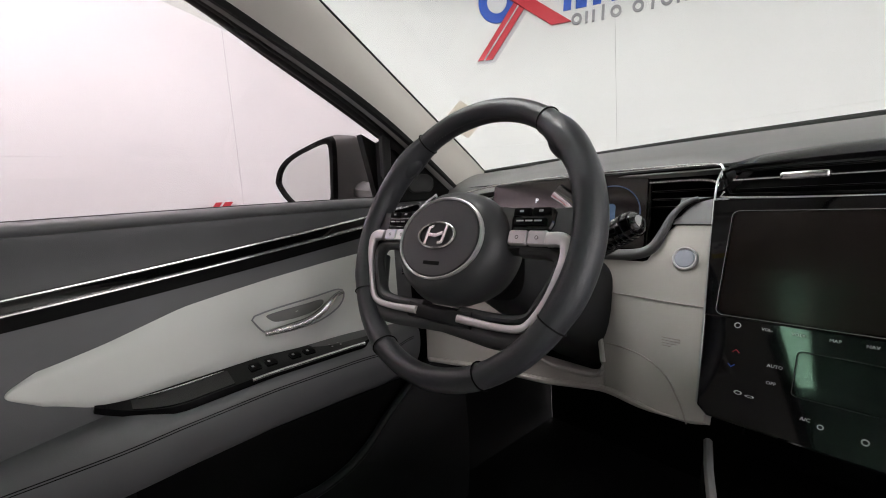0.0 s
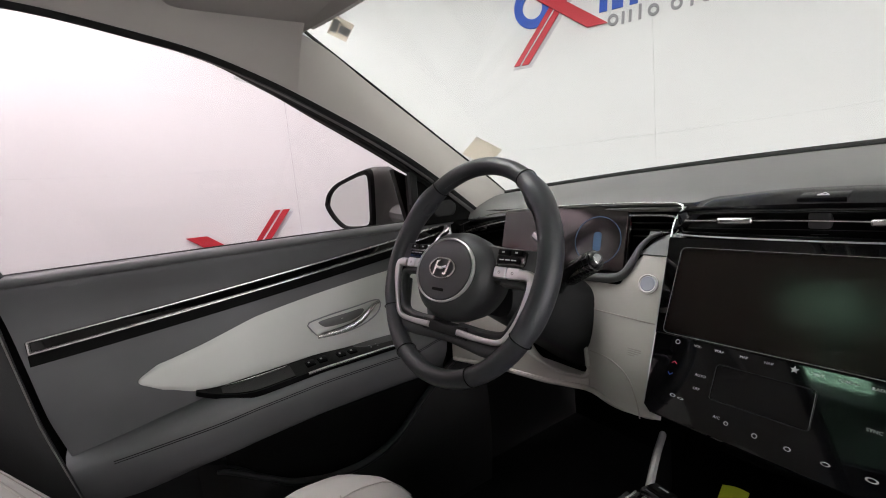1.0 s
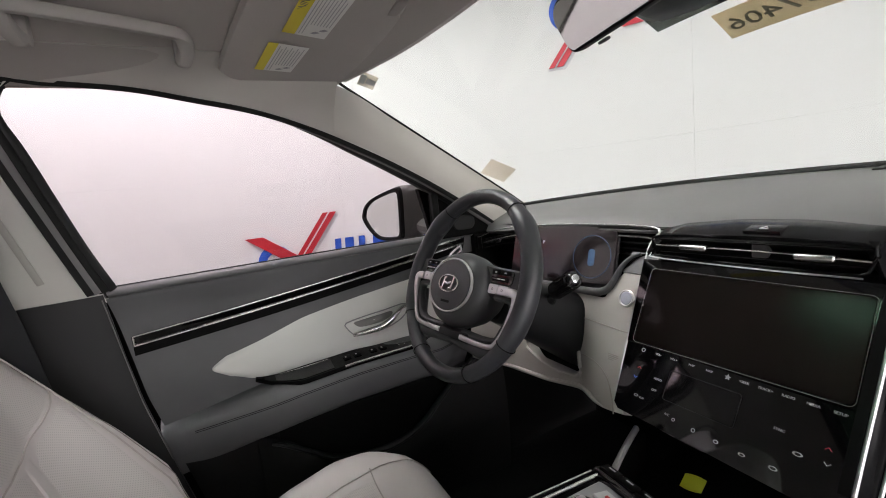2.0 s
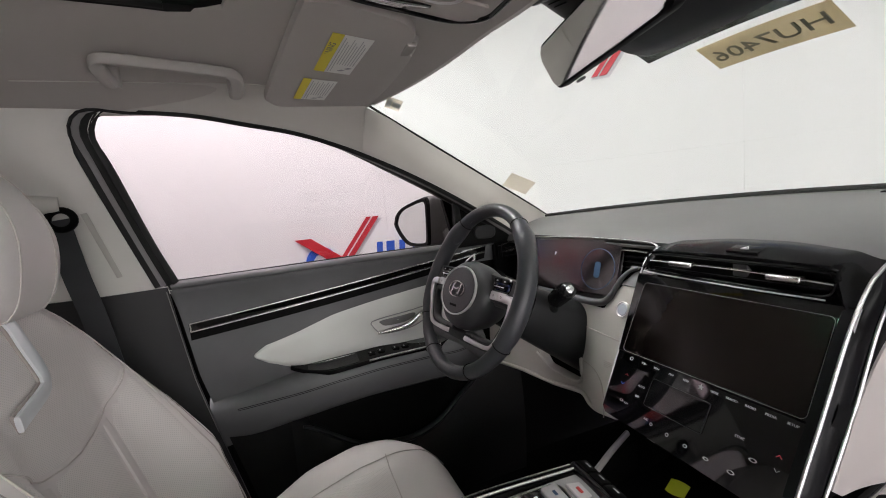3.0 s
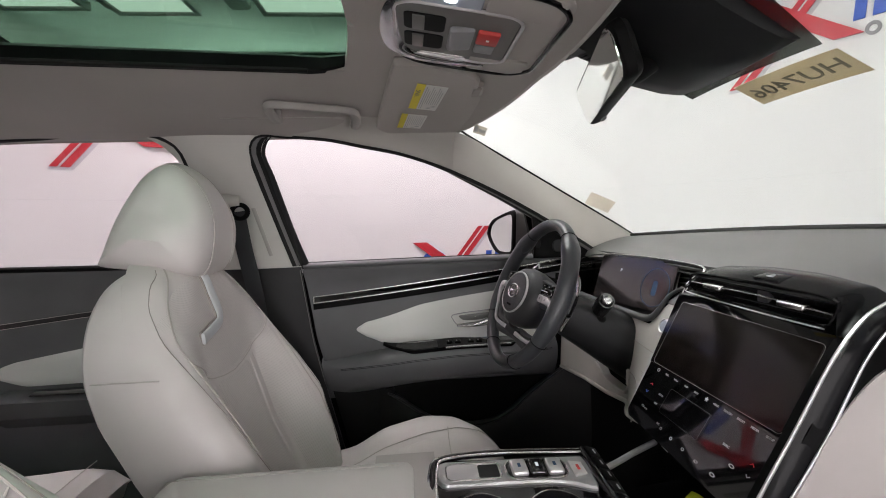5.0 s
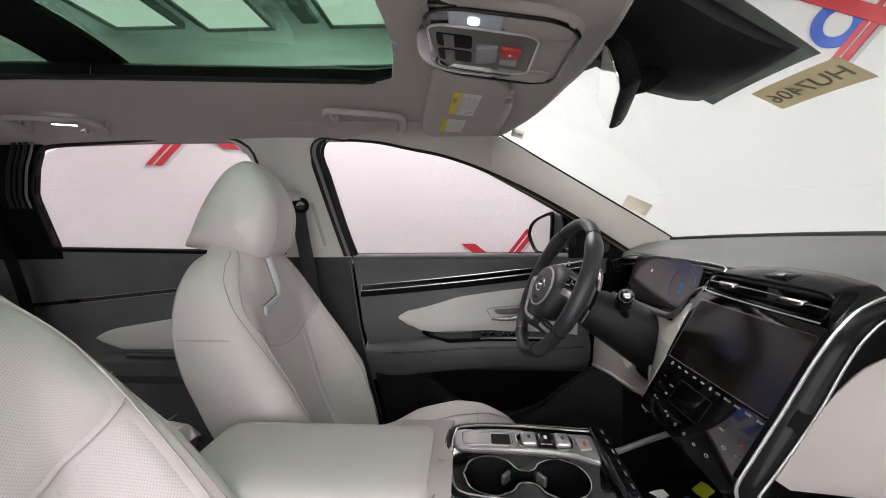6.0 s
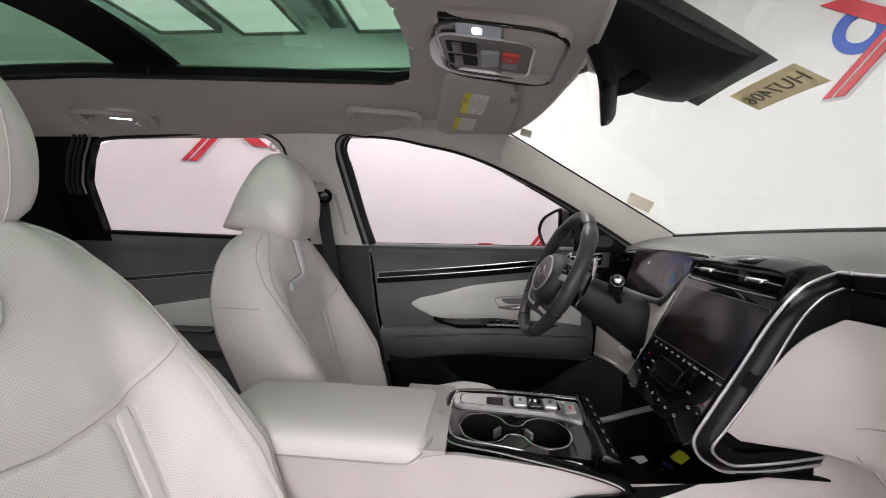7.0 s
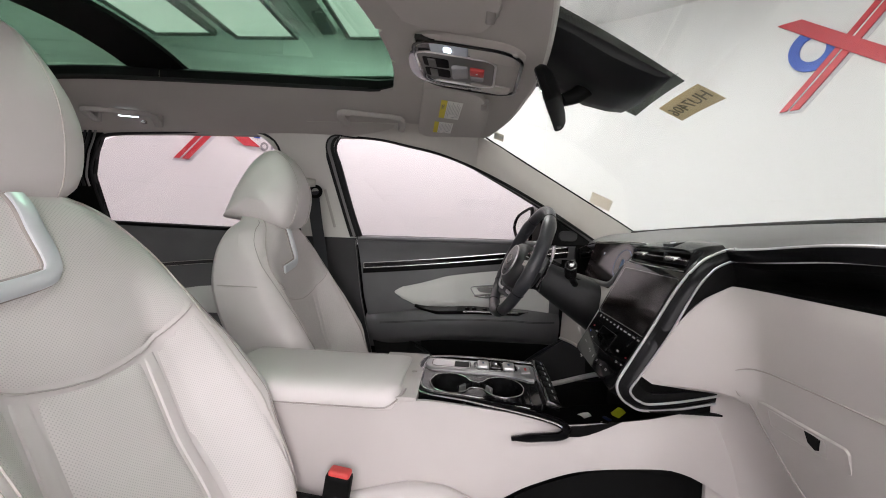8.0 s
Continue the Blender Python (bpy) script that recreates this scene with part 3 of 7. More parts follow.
part("print_block", grid(lambda u, v: Vector(s2(lerp(0.2, 0.85, u), lerp(0.05, 0.35, v))) + Vector((0, 0, -0.001)), 2, 2, 0.0004), GREY_PALE, stick2)
part("print_block", grid(lambda u, v: Vector(s2(lerp(0.3, 0.7, u), lerp(0.42, 0.95, v))) + Vector((0, 0, -0.001)), 2, 2, 0.0004), GREY_PALE, stick2)

# ---- front left door window line and pillars ----
WIN_TOP = [(-0.206, 1.160), (-0.237, 1.267), (-0.274, 1.43), (-0.292, 1.490), (-0.289, 1.520), (-0.268, 1.543), (-0.215, 1.553), (-0.096, 1.545), (0.10, 1.504), (0.20, 1.461), (0.30, 1.407), (0.40, 1.352), (0.50, 1.294), (0.545, 1.268)]
WT = smooth(WIN_TOP, 60)


# the edge of the roof and pillar trim over the side window: x, y, z
LIP = [(-0.632, -0.22, 1.541), (-0.612, -0.10, 1.527), (-0.590, 0.0, 1.503), (-0.594, 0.10, 1.482), (-0.612, 0.20, 1.451), (-0.630, 0.30, 1.410), (-0.640, 0.40, 1.361), (-0.656, 0.50, 1.307), (-0.684, 0.60, 1.250), (-0.715, 0.70, 1.19)]


def roof_rail(side):
    """The rounded trim between headliner and side window."""
    low = smooth([(-0.644, -0.34, 1.548), *LIP[:5], (-0.622, 0.25, 1.432)], 40)

    def pt(u, v):
        k = min(38, int(u * 39))
        b = lerp(low[k], low[k + 1], u * 39 - k)
        x0 = -0.50
        a = np.array((x0, b[1], head_z(x0, b[1]) - 0.0012))
        p = lerp(a, b, v) + np.array((-0.010, 0, 0.012)) * math.sin(math.pi * v)
        return (p[0] * -side, p[1], p[2])

    return grid(pt, 40, 10, 0.010 * side)


def pillar_a(side):
    """The trim from windshield corner to dash on one side (-1 left)."""
    top = smooth(LIP[1:], 30)
    glass_side = smooth([(-0.600, 0.05, 1.568), (-0.612, 0.20, 1.558), (-0.626, 0.30, 1.530), (-0.651, 0.40, 1.476), (-0.678, 0.50, 1.423), (-0.705, 0.60, 1.370), (-0.732, 0.70, 1.317), (-0.759, 0.80, 1.264), (-0.779, 0.87, 1.226), (-0.785, 0.90, 1.205)], 30)

    def pt(u, v):
        i = u * 29
        k = min(28, int(i))
        a = lerp(glass_side[k], glass_side[k + 1], i - k)
        b = lerp(top[k], top[k + 1], i - k)
        if side > 0:
            b = b + np.array((-0.10, 0.0, 0.05))
        p = lerp(a, b, v) + np.array((0.016, -0.006, 0.0)) * math.sin(math.pi * v)
        return (p[0] * -side, p[1], p[2])

    return grid(pt, 48, 10, 0.012 * side)


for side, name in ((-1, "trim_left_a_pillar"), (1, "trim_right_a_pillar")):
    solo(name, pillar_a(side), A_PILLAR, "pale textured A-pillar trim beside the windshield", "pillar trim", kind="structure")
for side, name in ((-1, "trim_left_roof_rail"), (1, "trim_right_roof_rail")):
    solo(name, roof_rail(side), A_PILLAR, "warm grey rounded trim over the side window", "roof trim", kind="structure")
rear_in = [(side_x(z) + 0.015, y - 0.014, z) for y, z in ((-0.226, 1.166), (-0.252, 1.27), (-0.291, 1.43), (-0.305, 1.495), (-0.293, 1.530), (-0.262, 1.5435))]
rear_out = [(side_x(z) - 0.010, y, z) for y, z in ((-0.205, 1.166), (-0.234, 1.267), (-0.271, 1.43), (-0.285, 1.488), (-0.279, 1.520), (-0.258, 1.547))]
SEAL_IN = smooth([*rear_in, *LIP, (-0.73, 0.76, 1.15)], 90)
REVEAL = smooth([*rear_out, (-0.666, -0.222, 1.556), (-0.668, -0.10, 1.549), (-0.676, 0.10, 1.508), (-0.687, 0.20, 1.465), (-0.690, 0.30, 1.411), (-0.694, 0.40, 1.356), (-0.704, 0.50, 1.298), (-0.724, 0.60, 1.236), (-0.742, 0.70, 1.17), (-0.752, 0.76, 1.13)], 90)
for v0, v1, dz, name in ((0.0, 0.10, 0.004, "edge"), (0.12, 0.40, 0.004, "inner"), (0.44, 0.72, 0.007, "middle"), (0.76, 1.0, 0.005, "outer")):
    solo("trim_left_window_" + name, grid(lambda u, v: lerp(SEAL_IN[round(u * 89)], REVEAL[round(u * 89)], lerp(v0, v1, v)) + np.array((0.006 * math.sin(math.pi * v) * sstep(1.5, 1.4, SEAL_IN[round(u * 89)][2]) * (SEAL_IN[round(u * 89)][1] < -0.2), 0, (dz - 0.006 * math.sin(math.pi * v)) * (SEAL_IN[round(u * 89)][1] > -0.2))), 89, 5, 0.006), {"inner": SEAL_GREY, "outer": HARD_DARK}.get(name, RUBBER), "dark rubber seal strip over the side window", "seal", kind="structure")
solo("wall_left_cowl", prism([(0.50, 1.305), (0.56, 1.275), (1.12, 0.98), (1.12, 0.6), (0.60, 0.6), (0.60, 1.14), (0.53, 1.16)], 0.02, Matrix(((0, 0, 1, -0.765), (1, 0, 0, 0), (0, 1, 0, 0), (0, 0, 0, 1)))), BLACK, "black body side beside the dash end", "body panel", kind="structure")
solo("trim_windshield_edge", sweep([(p[0] - 0.004, p[1] + 0.004, p[2] + 0.002) for p in smooth([(-0.612, 0.262, 1.551), (-0.622, 0.285, 1.538), (-0.651, 0.40, 1.476), (-0.705, 0.60, 1.370), (-0.759, 0.80, 1.264), (-0.780, 0.872, 1.224)], 40)], 0.003), RUBBER, "thin black seal along the windshield edge", "seal", kind="structure")

solo("trim_left_b_pillar", grid(lambda u, v: (side_x(lerp(1.150, 1.56, v)) + 0.012 * math.sin(math.pi * u), lerp(curve([(1.15, -0.462), (1.3, -0.485), (1.477, -0.515), (1.52, -0.55), (1.56, -0.62)])(lerp(1.150, 1.56, v)), curve([(1.15, -0.218), (1.28, -0.25), (1.44, -0.290), (1.485, -0.297), (1.51, -0.288), (1.535, -0.270), (1.56, -0.23)])(lerp(1.150, 1.56, v)), u), lerp(1.150, 1.56, v)), 14, 24, 0.02), PILLAR, "pale textured upper B-pillar trim", "pillar trim", kind="structure")
solo("trim_left_b_pillar_lower", grid(lambda u, v: (curve([(0.42, -0.72), (0.8, -0.735), (1.0, -0.74), (1.15, -0.738)])(lerp(0.42, 1.152, v)) + 0.018 * math.sin(math.pi * u) - 0.0, lerp(-0.47 - 0.06 * (1 - v), curve([(0.42, -0.078), (0.56, -0.113), (0.763, -0.163), (0.92, -0.196), (1.02, -0.210), (1.15, -0.224)])(lerp(0.42, 1.152, v)), u), lerp(0.42, 1.160, v)), 14, 30, 0.02), HARD_DARK, "dark charcoal lower B-pillar trim", "pillar trim", kind="structure")


# ---- left doors ----
DOOR_X = curve([(0.40, -0.765), (0.60, -0.790), (0.70, -0.785), (0.84, -0.780), (0.92, -0.772), (1.00, -0.772), (1.08, -0.770), (1.12, -0.762), (1.145, -0.748), (1.160, -0.742), (1.175, -0.752)])


def strip(y0, y1, lo, hi, off, th, nu=30, nv=6, puff=0.0, crowd=1.0):
    """A patch of a door's face between two heights that change along it."""
    def pt(u, v):
        y = lerp(y0, y1, u ** crowd)
        a, b = lo(y), hi(y)
        z = lerp(a, b, v)
        h = puff * (1 - abs(2 * u - 1) ** 10) * (1 - abs(2 * v - 1) ** 6)
        return (DOOR_X(z) + off + h, y, z)
    return grid(pt, nu, nv, th)


rear_edge = curve([(0.40, -0.06), (0.56, -0.112), (0.763, -0.160), (0.92, -0.194), (1.02, -0.207), (1.165, -0.226)])

door = thing("door_front_left", "closed charcoal front door with pale insert and chrome strips", "car door", kind="structure", at=(-0.77, 0.2, 0.42))
part("panel", grid(lambda u, v: (DOOR_X(lerp(0.745, 1.172, v)), lerp(rear_edge(lerp(0.745, 1.172, v)), 0.72, u), lerp(0.745, 1.172, v)), 40, 40, 0.03), DOOR_SKIN, door)
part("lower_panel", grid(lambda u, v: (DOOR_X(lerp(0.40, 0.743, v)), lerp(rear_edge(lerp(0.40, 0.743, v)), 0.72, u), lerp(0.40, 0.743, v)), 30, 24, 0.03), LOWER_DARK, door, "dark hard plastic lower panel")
part("sill_cap", sweep([(-0.748, y, 1.162 + 0.002 * math.sin(y * 4)) for y in np.linspace(-0.222, 0.70, 30)], 0.016, 0.010, seg=14), DOOR_SKIN, door, "soft rounded belt line sill")
part("glass_wiper", sweep([(-0.762, y, 1.170 + 0.002 * math.sin(y * 4)) for y in np.linspace(-0.215, 0.56, 24)], 0.004, 0.004, seg=8), RUBBER, door, "black rubber wiper along the glass")
# the pair of chrome lines with gloss black between
t_lo = lambda y: t_hi(y) - 0.0205
t_hi = lambda y: 1.0585 + 0.085 * (y + 0.197) + 0.042 * (y + 0.197) ** 2
part("gloss_band", strip(-0.195, 0.62, t_lo, t_hi, 0.004, 0.006), GLOSS, door, "gloss black band")
for off in (t_lo, t_hi):
    part("chrome_strip", sweep([(DOOR_X(off(y)) + 0.005, y, off(y)) for y in np.linspace(-0.197, 0.62, 40)], 0.0035, 0.0028, seg=8), CHROME, door, "thin chrome strip")
part("chrome_end", sweep([(DOOR_X(z) + 0.005, -0.197, z) for z in np.linspace(1.038, 1.058, 4)], 0.0035, 0.003, up=(0, 1, 0), seg=8), CHROME, door)
part("trim_shelf", strip(-0.20, 0.62, lambda y: t_lo(y) - 0.022, lambda y: t_lo(y) - 0.003, 0.004, 0.008), BLACK, door)
# pale leaf-shaped insert
i_hi = curve([(-0.066, 0.958), (-0.045, 0.966), (-0.02, 0.970), (0.045, 0.986), (0.146, 1.018), (0.218, 1.030), (0.285, 1.040), (0.40, 1.054), (0.56, 1.070)])
i_lo = curve([(-0.066, 0.930), (-0.045, 0.921), (-0.025, 0.916), (0.02, 0.894), (0.06, 0.889), (0.13, 0.892), (0.26, 0.898), (0.40, 0.890), (0.56, 0.885)])
tip = lambda y: min(1, max(0, (y + 0.066) / 0.034)) ** 0.42
insert = part("insert", strip(-0.066, 0.56, lambda y: lerp(0.944, i_lo(y), tip(y)), lambda y: lerp(0.944, i_hi(y), tip(y)), 0.002, 0.006, 70, 10, 0.006, 1.9), INSERT, door, "smooth pale grey insert")
# inside handle in its recess
hx = -0.758
rec = smooth([(0.245, 0.974), (0.258, 0.953), (0.275, 0.941), (0.32, 0.938), (0.37, 0.944), (0.41, 0.962), (0.424, 0.985), (0.412, 0.997), (0.36, 0.992), (0.29, 0.986), (0.25, 0.980), (0.245, 0.974)], 48)[:-1]
part("handle_rim", sweep([(hx, y, z) for y, z in rec], 0.0016, 0.0016, up=(1, 0, 0), seg=6, closed=True), GREY_SIGN, door, "thin rim round the handle recess")
rc = rec.mean(0)
part("handle_recess", loft([[(hx - 0.0005 - d, rc[0] + (y - rc[0]) * f, rc[1] + (z - rc[1]) * f) for y, z in rec] for f, d in ((0.99, 0.0), (0.95, 0.0012), (0.80, 0.0022), (0.40, 0.0024), (0.05, 0.0024))], False), INSERT, door, "shallow pale recess")
# grey sheet that paints the shadow in the recess behind the handle
part("handle_hollow", loft([[(hx + 0.0105 - d, 0.325 + (y - rc[0]) * f * 0.62, 0.972 + (z - rc[1]) * f * 0.42) for y, z in rec] for f, d in ((1.0, 0.0115), (0.9, 0.0108), (0.05, 0.0105))], False), GREY_BUTTON, door)
part("door_handle", sweep(smooth([(hx + 0.006, 0.262, 0.946), (hx + 0.012, 0.30, 0.948), (hx + 0.016, 0.335, 0.952), (hx + 0.017, 0.362, 0.962), (hx + 0.014, 0.385, 0.977), (hx + 0.008, 0.402, 0.987), (hx + 0.002, 0.418, 0.990)], 40), 0.0085, 0.0055, scale=lambda t: 0.7 + 0.7 * math.sin(math.pi * min(1, 0.1 + t)) ** 1.2), CHROME, door, "chrome inside door handle")
# armrest with switch panel and pull pocket
arm_top = curve([(-0.20, 0.838), (-0.10, 0.848), (0.0, 0.864), (0.10, 0.878), (0.25, 0.888), (0.42, 0.890), (0.60, 0.880)])
arm_k = lambda y: lerp(0.30, 1.0, sstep(-0.19, 0.10, y)) * (1 - 0.6 * sstep(0.46, 0.60, y))
rings = []
for y in np.linspace(-0.185, 0.60, 48):
    t = arm_top(y)
    k = arm_k(y)
    xo = -0.786 + 0.086 * k
    ring = smooth([(-0.80, t + 0.010), (lerp(-0.80, xo, 0.55), t + 0.006 * k), (xo - 0.016, t - 0.003), (xo - 0.002, t - 0.016), (xo, t - 0.04 - 0.01 * k), (xo - 0.008, t - 0.075), (xo - 0.026, t - 0.105), (-0.797, t - 0.135)], 20)
    rings.append([(x, y, z) for x, z in ring])
part("armrest", loft(rings), DOOR_SKIN, door, "soft dark armrest with stitched edge")
for dz in (0.0, 0.004):
    part("armrest_seam", sweep([(-0.786 + 0.0862 * arm_k(y), y, arm_top(y) - 0.026 - dz) for y in np.linspace(-0.12, 0.58, 40)], 0.0008, seg=6), BLACK, door)
def sw_pt(y, k, h=0.0):
    """On the switch panel: y along the door, k from the insert (0) to the outer edge (1)."""
    wide = sstep(0.0, 0.13, y) * (1 - 0.5 * sstep(0.42, 0.48, y))
    k = k * wide
    return Vector((lerp(-0.768, -0.7035, k), y, lerp(i_lo(y) + 0.004, arm_top(y) + 0.0045, k) + h))


sw = part("switch_panel", grid(lambda u, v: sw_pt(lerp(0.02, 0.475, u), 1 - v), 40, 6, 0.012), DARK_TRIM, door, "satin black window switch panel")
part("pull_pocket", grid(lambda u, v: sw_pt(lerp(0.062, 0.195, u), lerp(0.92, 0.18, v), 0.0012 - 0.0005 * math.sin(math.pi * v)), 14, 6, 0.004), CUP_BLACK, sw, "gloss black pull pocket")
part("pocket_chrome", sweep([sw_pt(y, 0.17, 0.002) for y in np.linspace(0.07, 0.19, 14)], 0.0012, seg=6, scale=lambda k: 0.4 + 0.6 * math.sin(math.pi * k)), CHROME, sw)
for y in (0.235, 0.262, 0.305, 0.332):
    part("window_switch", rbox((0.022, 0.019, 0.005), Matrix.Translation(sw_pt(y, 0.45, 0.0012)) @ pose(0, 0, 0, 0, 6, 0), 0.003, 2), BLACK, sw)
    part("switch_mark", rbox((0.006, 0.004, 0.001), Matrix.Translation(sw_pt(y - 0.004, 0.5, 0.0040)) @ pose(0, 0, 0, 0, 6, 0), 0.0003, 1), LETTER, sw)
for y in (0.375, 0.392):
    for dx in (0.0, 0.010):
        part("mirror_switch_mark", rbox((0.003, 0.003, 0.001), Matrix.Translation(sw_pt(y, 0.4 + 20 * dx, 0.0008)), 0.0003, 1), LETTER, sw)
part("switch_chrome", sweep([(-0.7015, y, arm_top(y) + 0.003) for y in np.linspace(0.22, 0.43, 20)], 0.003, 0.0028, seg=8), CHROME, sw, "chrome edge beside the switches")
# map pocket and lower bulge
pocket_top = curve([(0.0, 0.745), (0.04, 0.735), (0.085, 0.705), (0.16, 0.650), (0.24, 0.622), (0.32, 0.617), (0.38, 0.630), (0.43, 0.655), (0.48, 0.700), (0.53, 0.738), (0.60, 0.785), (0.70, 0.83)])
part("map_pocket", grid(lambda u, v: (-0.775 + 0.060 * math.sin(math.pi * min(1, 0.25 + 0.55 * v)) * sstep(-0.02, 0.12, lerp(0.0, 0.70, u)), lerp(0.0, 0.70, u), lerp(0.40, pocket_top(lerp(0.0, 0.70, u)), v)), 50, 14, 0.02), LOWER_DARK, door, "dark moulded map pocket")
part("pocket_lip", sweep([(-0.735, y, pocket_top(y)) for y in np.linspace(0.03, 0.62, 40)], 0.011, 0.008, scale=lambda k: 0.4 + 0.6 * math.sin(math.pi * k) ** 0.5), SHROUD, door, "rounded lip of the map pocket")
part("pocket_liner", grid(lambda u, v: (-0.765, lerp(0.05, 0.60, u), lerp(pocket_top(lerp(0.05, 0.60, u)) - 0.03, 0.760, v)), 30, 4, 0.004), BLACK, door, "black inside of the map pocket")
part("door_edge_seal", sweep([(-0.748, rear_edge(z) - 0.010, z) for z in np.linspace(0.42, 1.155, 30)], 0.004, 0.004), RUBBER, door)
part("door_edge_chrome", sweep([(-0.735, rear_edge(z) - 0.003, z) for z in np.linspace(0.42, 1.15, 30)], 0.0012, seg=6), GREY_BUTTON, door)
for k, (w, off) in enumerate(((0.0052, -0.002), (0.0028, 0.006))):
    path = []
    for i, (y, z) in enumerate(WT):
        a, b = WT[max(i - 1, 0)], WT[min(i + 1, len(WT) - 1)]
        t = np.array(b) - np.array(a)
        t /= np.linalg.norm(t)
        yy, zz = y - t[1] * (off + 0.006), z + t[0] * (off + 0.006)
        path.append((side_x(zz) + 0.006 * k - 0.006 - 0.026 * sstep(1.25, 1.46, zz), yy, zz))
    part("window_seal", sweep(path, w, 0.009, up=(1, 0, 0), seg=8, flat=1.6), (RUBBER, PILLAR)[0], door, "black rubber window seal")
part("window_bar", sweep([(side_x(1.29) + 0.004, 0.512, 1.296), (side_x(1.16), 0.535, 1.165)], 0.010, 0.009, up=(1, 0, 0), seg=8, flat=2), RUBBER, door)
part("sail_panel", prism([(0.515, 1.160), (0.72, 1.160), (0.70, 1.185), (0.62, 1.245), (0.53, 1.290), (0.518, 1.285)], 0.02, Matrix(((0, 0, 1, -0.722), (1, 0, 0, 0), (0, 1, 0, 0), (0, 0, 0, 1))), 0.004), BLACK, door, "black sail panel with tweeter")
part("tweeter", prism(rounded(0.07, 0.04, 0.018), 0.004, Matrix(((0, 0, 1, -0.717), (1, 0, 0, 0.61), (0, 1, 0, 1.198), (0, 0, 0, 1))), 0.002), HARD_DARK, door)
wf = thing("window_front_left", "clear front side window, closed", "car window", kind="structure", at=(-0.75, 0.2, 1.16))


def pane_between(y0, y1, top, z0, dx):
    """A pane below the curve top(y), leaning with the window plane."""
    def pt(u, v):
        y = lerp(y0, y1, u)
        z = lerp(z0, top(y), v)
        return (side_x(z) + dx, y, z)
    return grid(pt, 30, 10, 0.004)


win_top = curve([(-0.31, 1.50), (-0.29, 1.55), (-0.219, 1.560), (-0.096, 1.553), (0.10, 1.512), (0.20, 1.469), (0.30, 1.415), (0.40, 1.360), (0.50, 1.302), (0.55, 1.274)])
part("pane", pane_between(-0.31, 0.55, win_top, 1.14, -0.022), SIDE_GLASS, wf)

# rear door
rdoor = thing("door_rear_left", "closed charcoal rear door with pale insert and chrome strips", "car door", kind="structure", at=(-0.77, -0.9, 0.42))
part("panel", grid(lambda u, v: (DOOR_X(lerp(0.40, 1.172, v)), lerp(-1.75, -0.48, u), lerp(0.40, 1.172 + 0.012 * (1 - u), v)), 40, 50, 0.03), DOOR_SKIN, rdoor)
r_lo = curve([(-1.48, 0.964), (-1.2, 0.992), (-0.89, 1.027), (-0.48, 1.06)])
r_hi = curve([(-1.48, 0.979), (-1.2, 1.008), (-0.89, 1.042), (-0.48, 1.076)])
part("gloss_band", strip(-1.48, -0.48, r_lo, r_hi, 0.004, 0.006), GLOSS, rdoor)
for off in (r_lo, r_hi):
    part("chrome_strip", sweep([(DOOR_X(off(y)) + 0.005, y, off(y)) for y in np.linspace(-1.48, -0.48, 30)], 0.0032, 0.0025, seg=8), CHROME, rdoor, "thin chrome strip")
part("insert", strip(-1.20, -0.6, curve([(-1.20, 0.852), (-1.17, 0.835), (-1.10, 0.812), (-0.9, 0.815), (-0.6, 0.82)]), curve([(-1.20, 0.855), (-1.17, 0.874), (-1.12, 0.892), (-0.9, 0.93), (-0.6, 0.955)]), 0.002, 0.006, 40, 8, 0.006), INSERT, rdoor, "smooth pale grey insert")
part("armrest", loft([[(-0.80, y, 0.80), (-0.72, y, 0.803), (-0.70, y, 0.79), (-0.705, y, 0.74), (-0.76, y, 0.69), (-0.80, y, 0.69)] for y in np.linspace(-1.15, -0.5, 12)]), CHARCOAL, rdoor)
part("pull_pocket", sweep([(-0.725, y, 0.807) for y in np.linspace(-1.03, -0.84, 12)], 0.018, 0.005), GLOSS, rdoor, "gloss black pull pocket")
part("sill_cap", sweep([(-0.748, y, 1.174 - 0.012 * y * 0 - (y + 0.46) * 0.014) for y in np.linspace(-1.32, -0.46, 16)], 0.012, 0.009), BLACK, rdoor)
RW = smooth([(-0.462, 1.166), (-0.485, 1.32), (-0.511, 1.477), (-0.535, 1.52), (-0.60, 1.545), (-0.75, 1.545), (-0.953, 1.537), (-1.15, 1.527), (-1.222, 1.512), (-1.255, 1.46), (-1.297, 1.37), (-1.285, 1.19)], 60)
part("window_seal", sweep([(side_x(z) - 0.004, y, z) for y, z in [(p[0] - 0.006 if p[0] < -0.6 else p[0] + 0.008, p[1] + 0.006) for p in RW]], 0.006, 0.010, up=(1, 0, 0), seg=8, flat=1.6), RUBBER, rdoor, "black rubber window seal")
wr = thing("window_rear_left", "clear rear side window, closed", "car window", kind="structure", at=(-0.75, -0.9, 1.16))
part("pane", pane_between(-1.31, -0.45, curve([(-1.31, 1.38), (-1.24, 1.51), (-1.15, 1.535), (-0.75, 1.553), (-0.58, 1.55), (-0.5, 1.48), (-0.45, 1.17)]), 1.15, -0.018), SIDE_GLASS, wr)

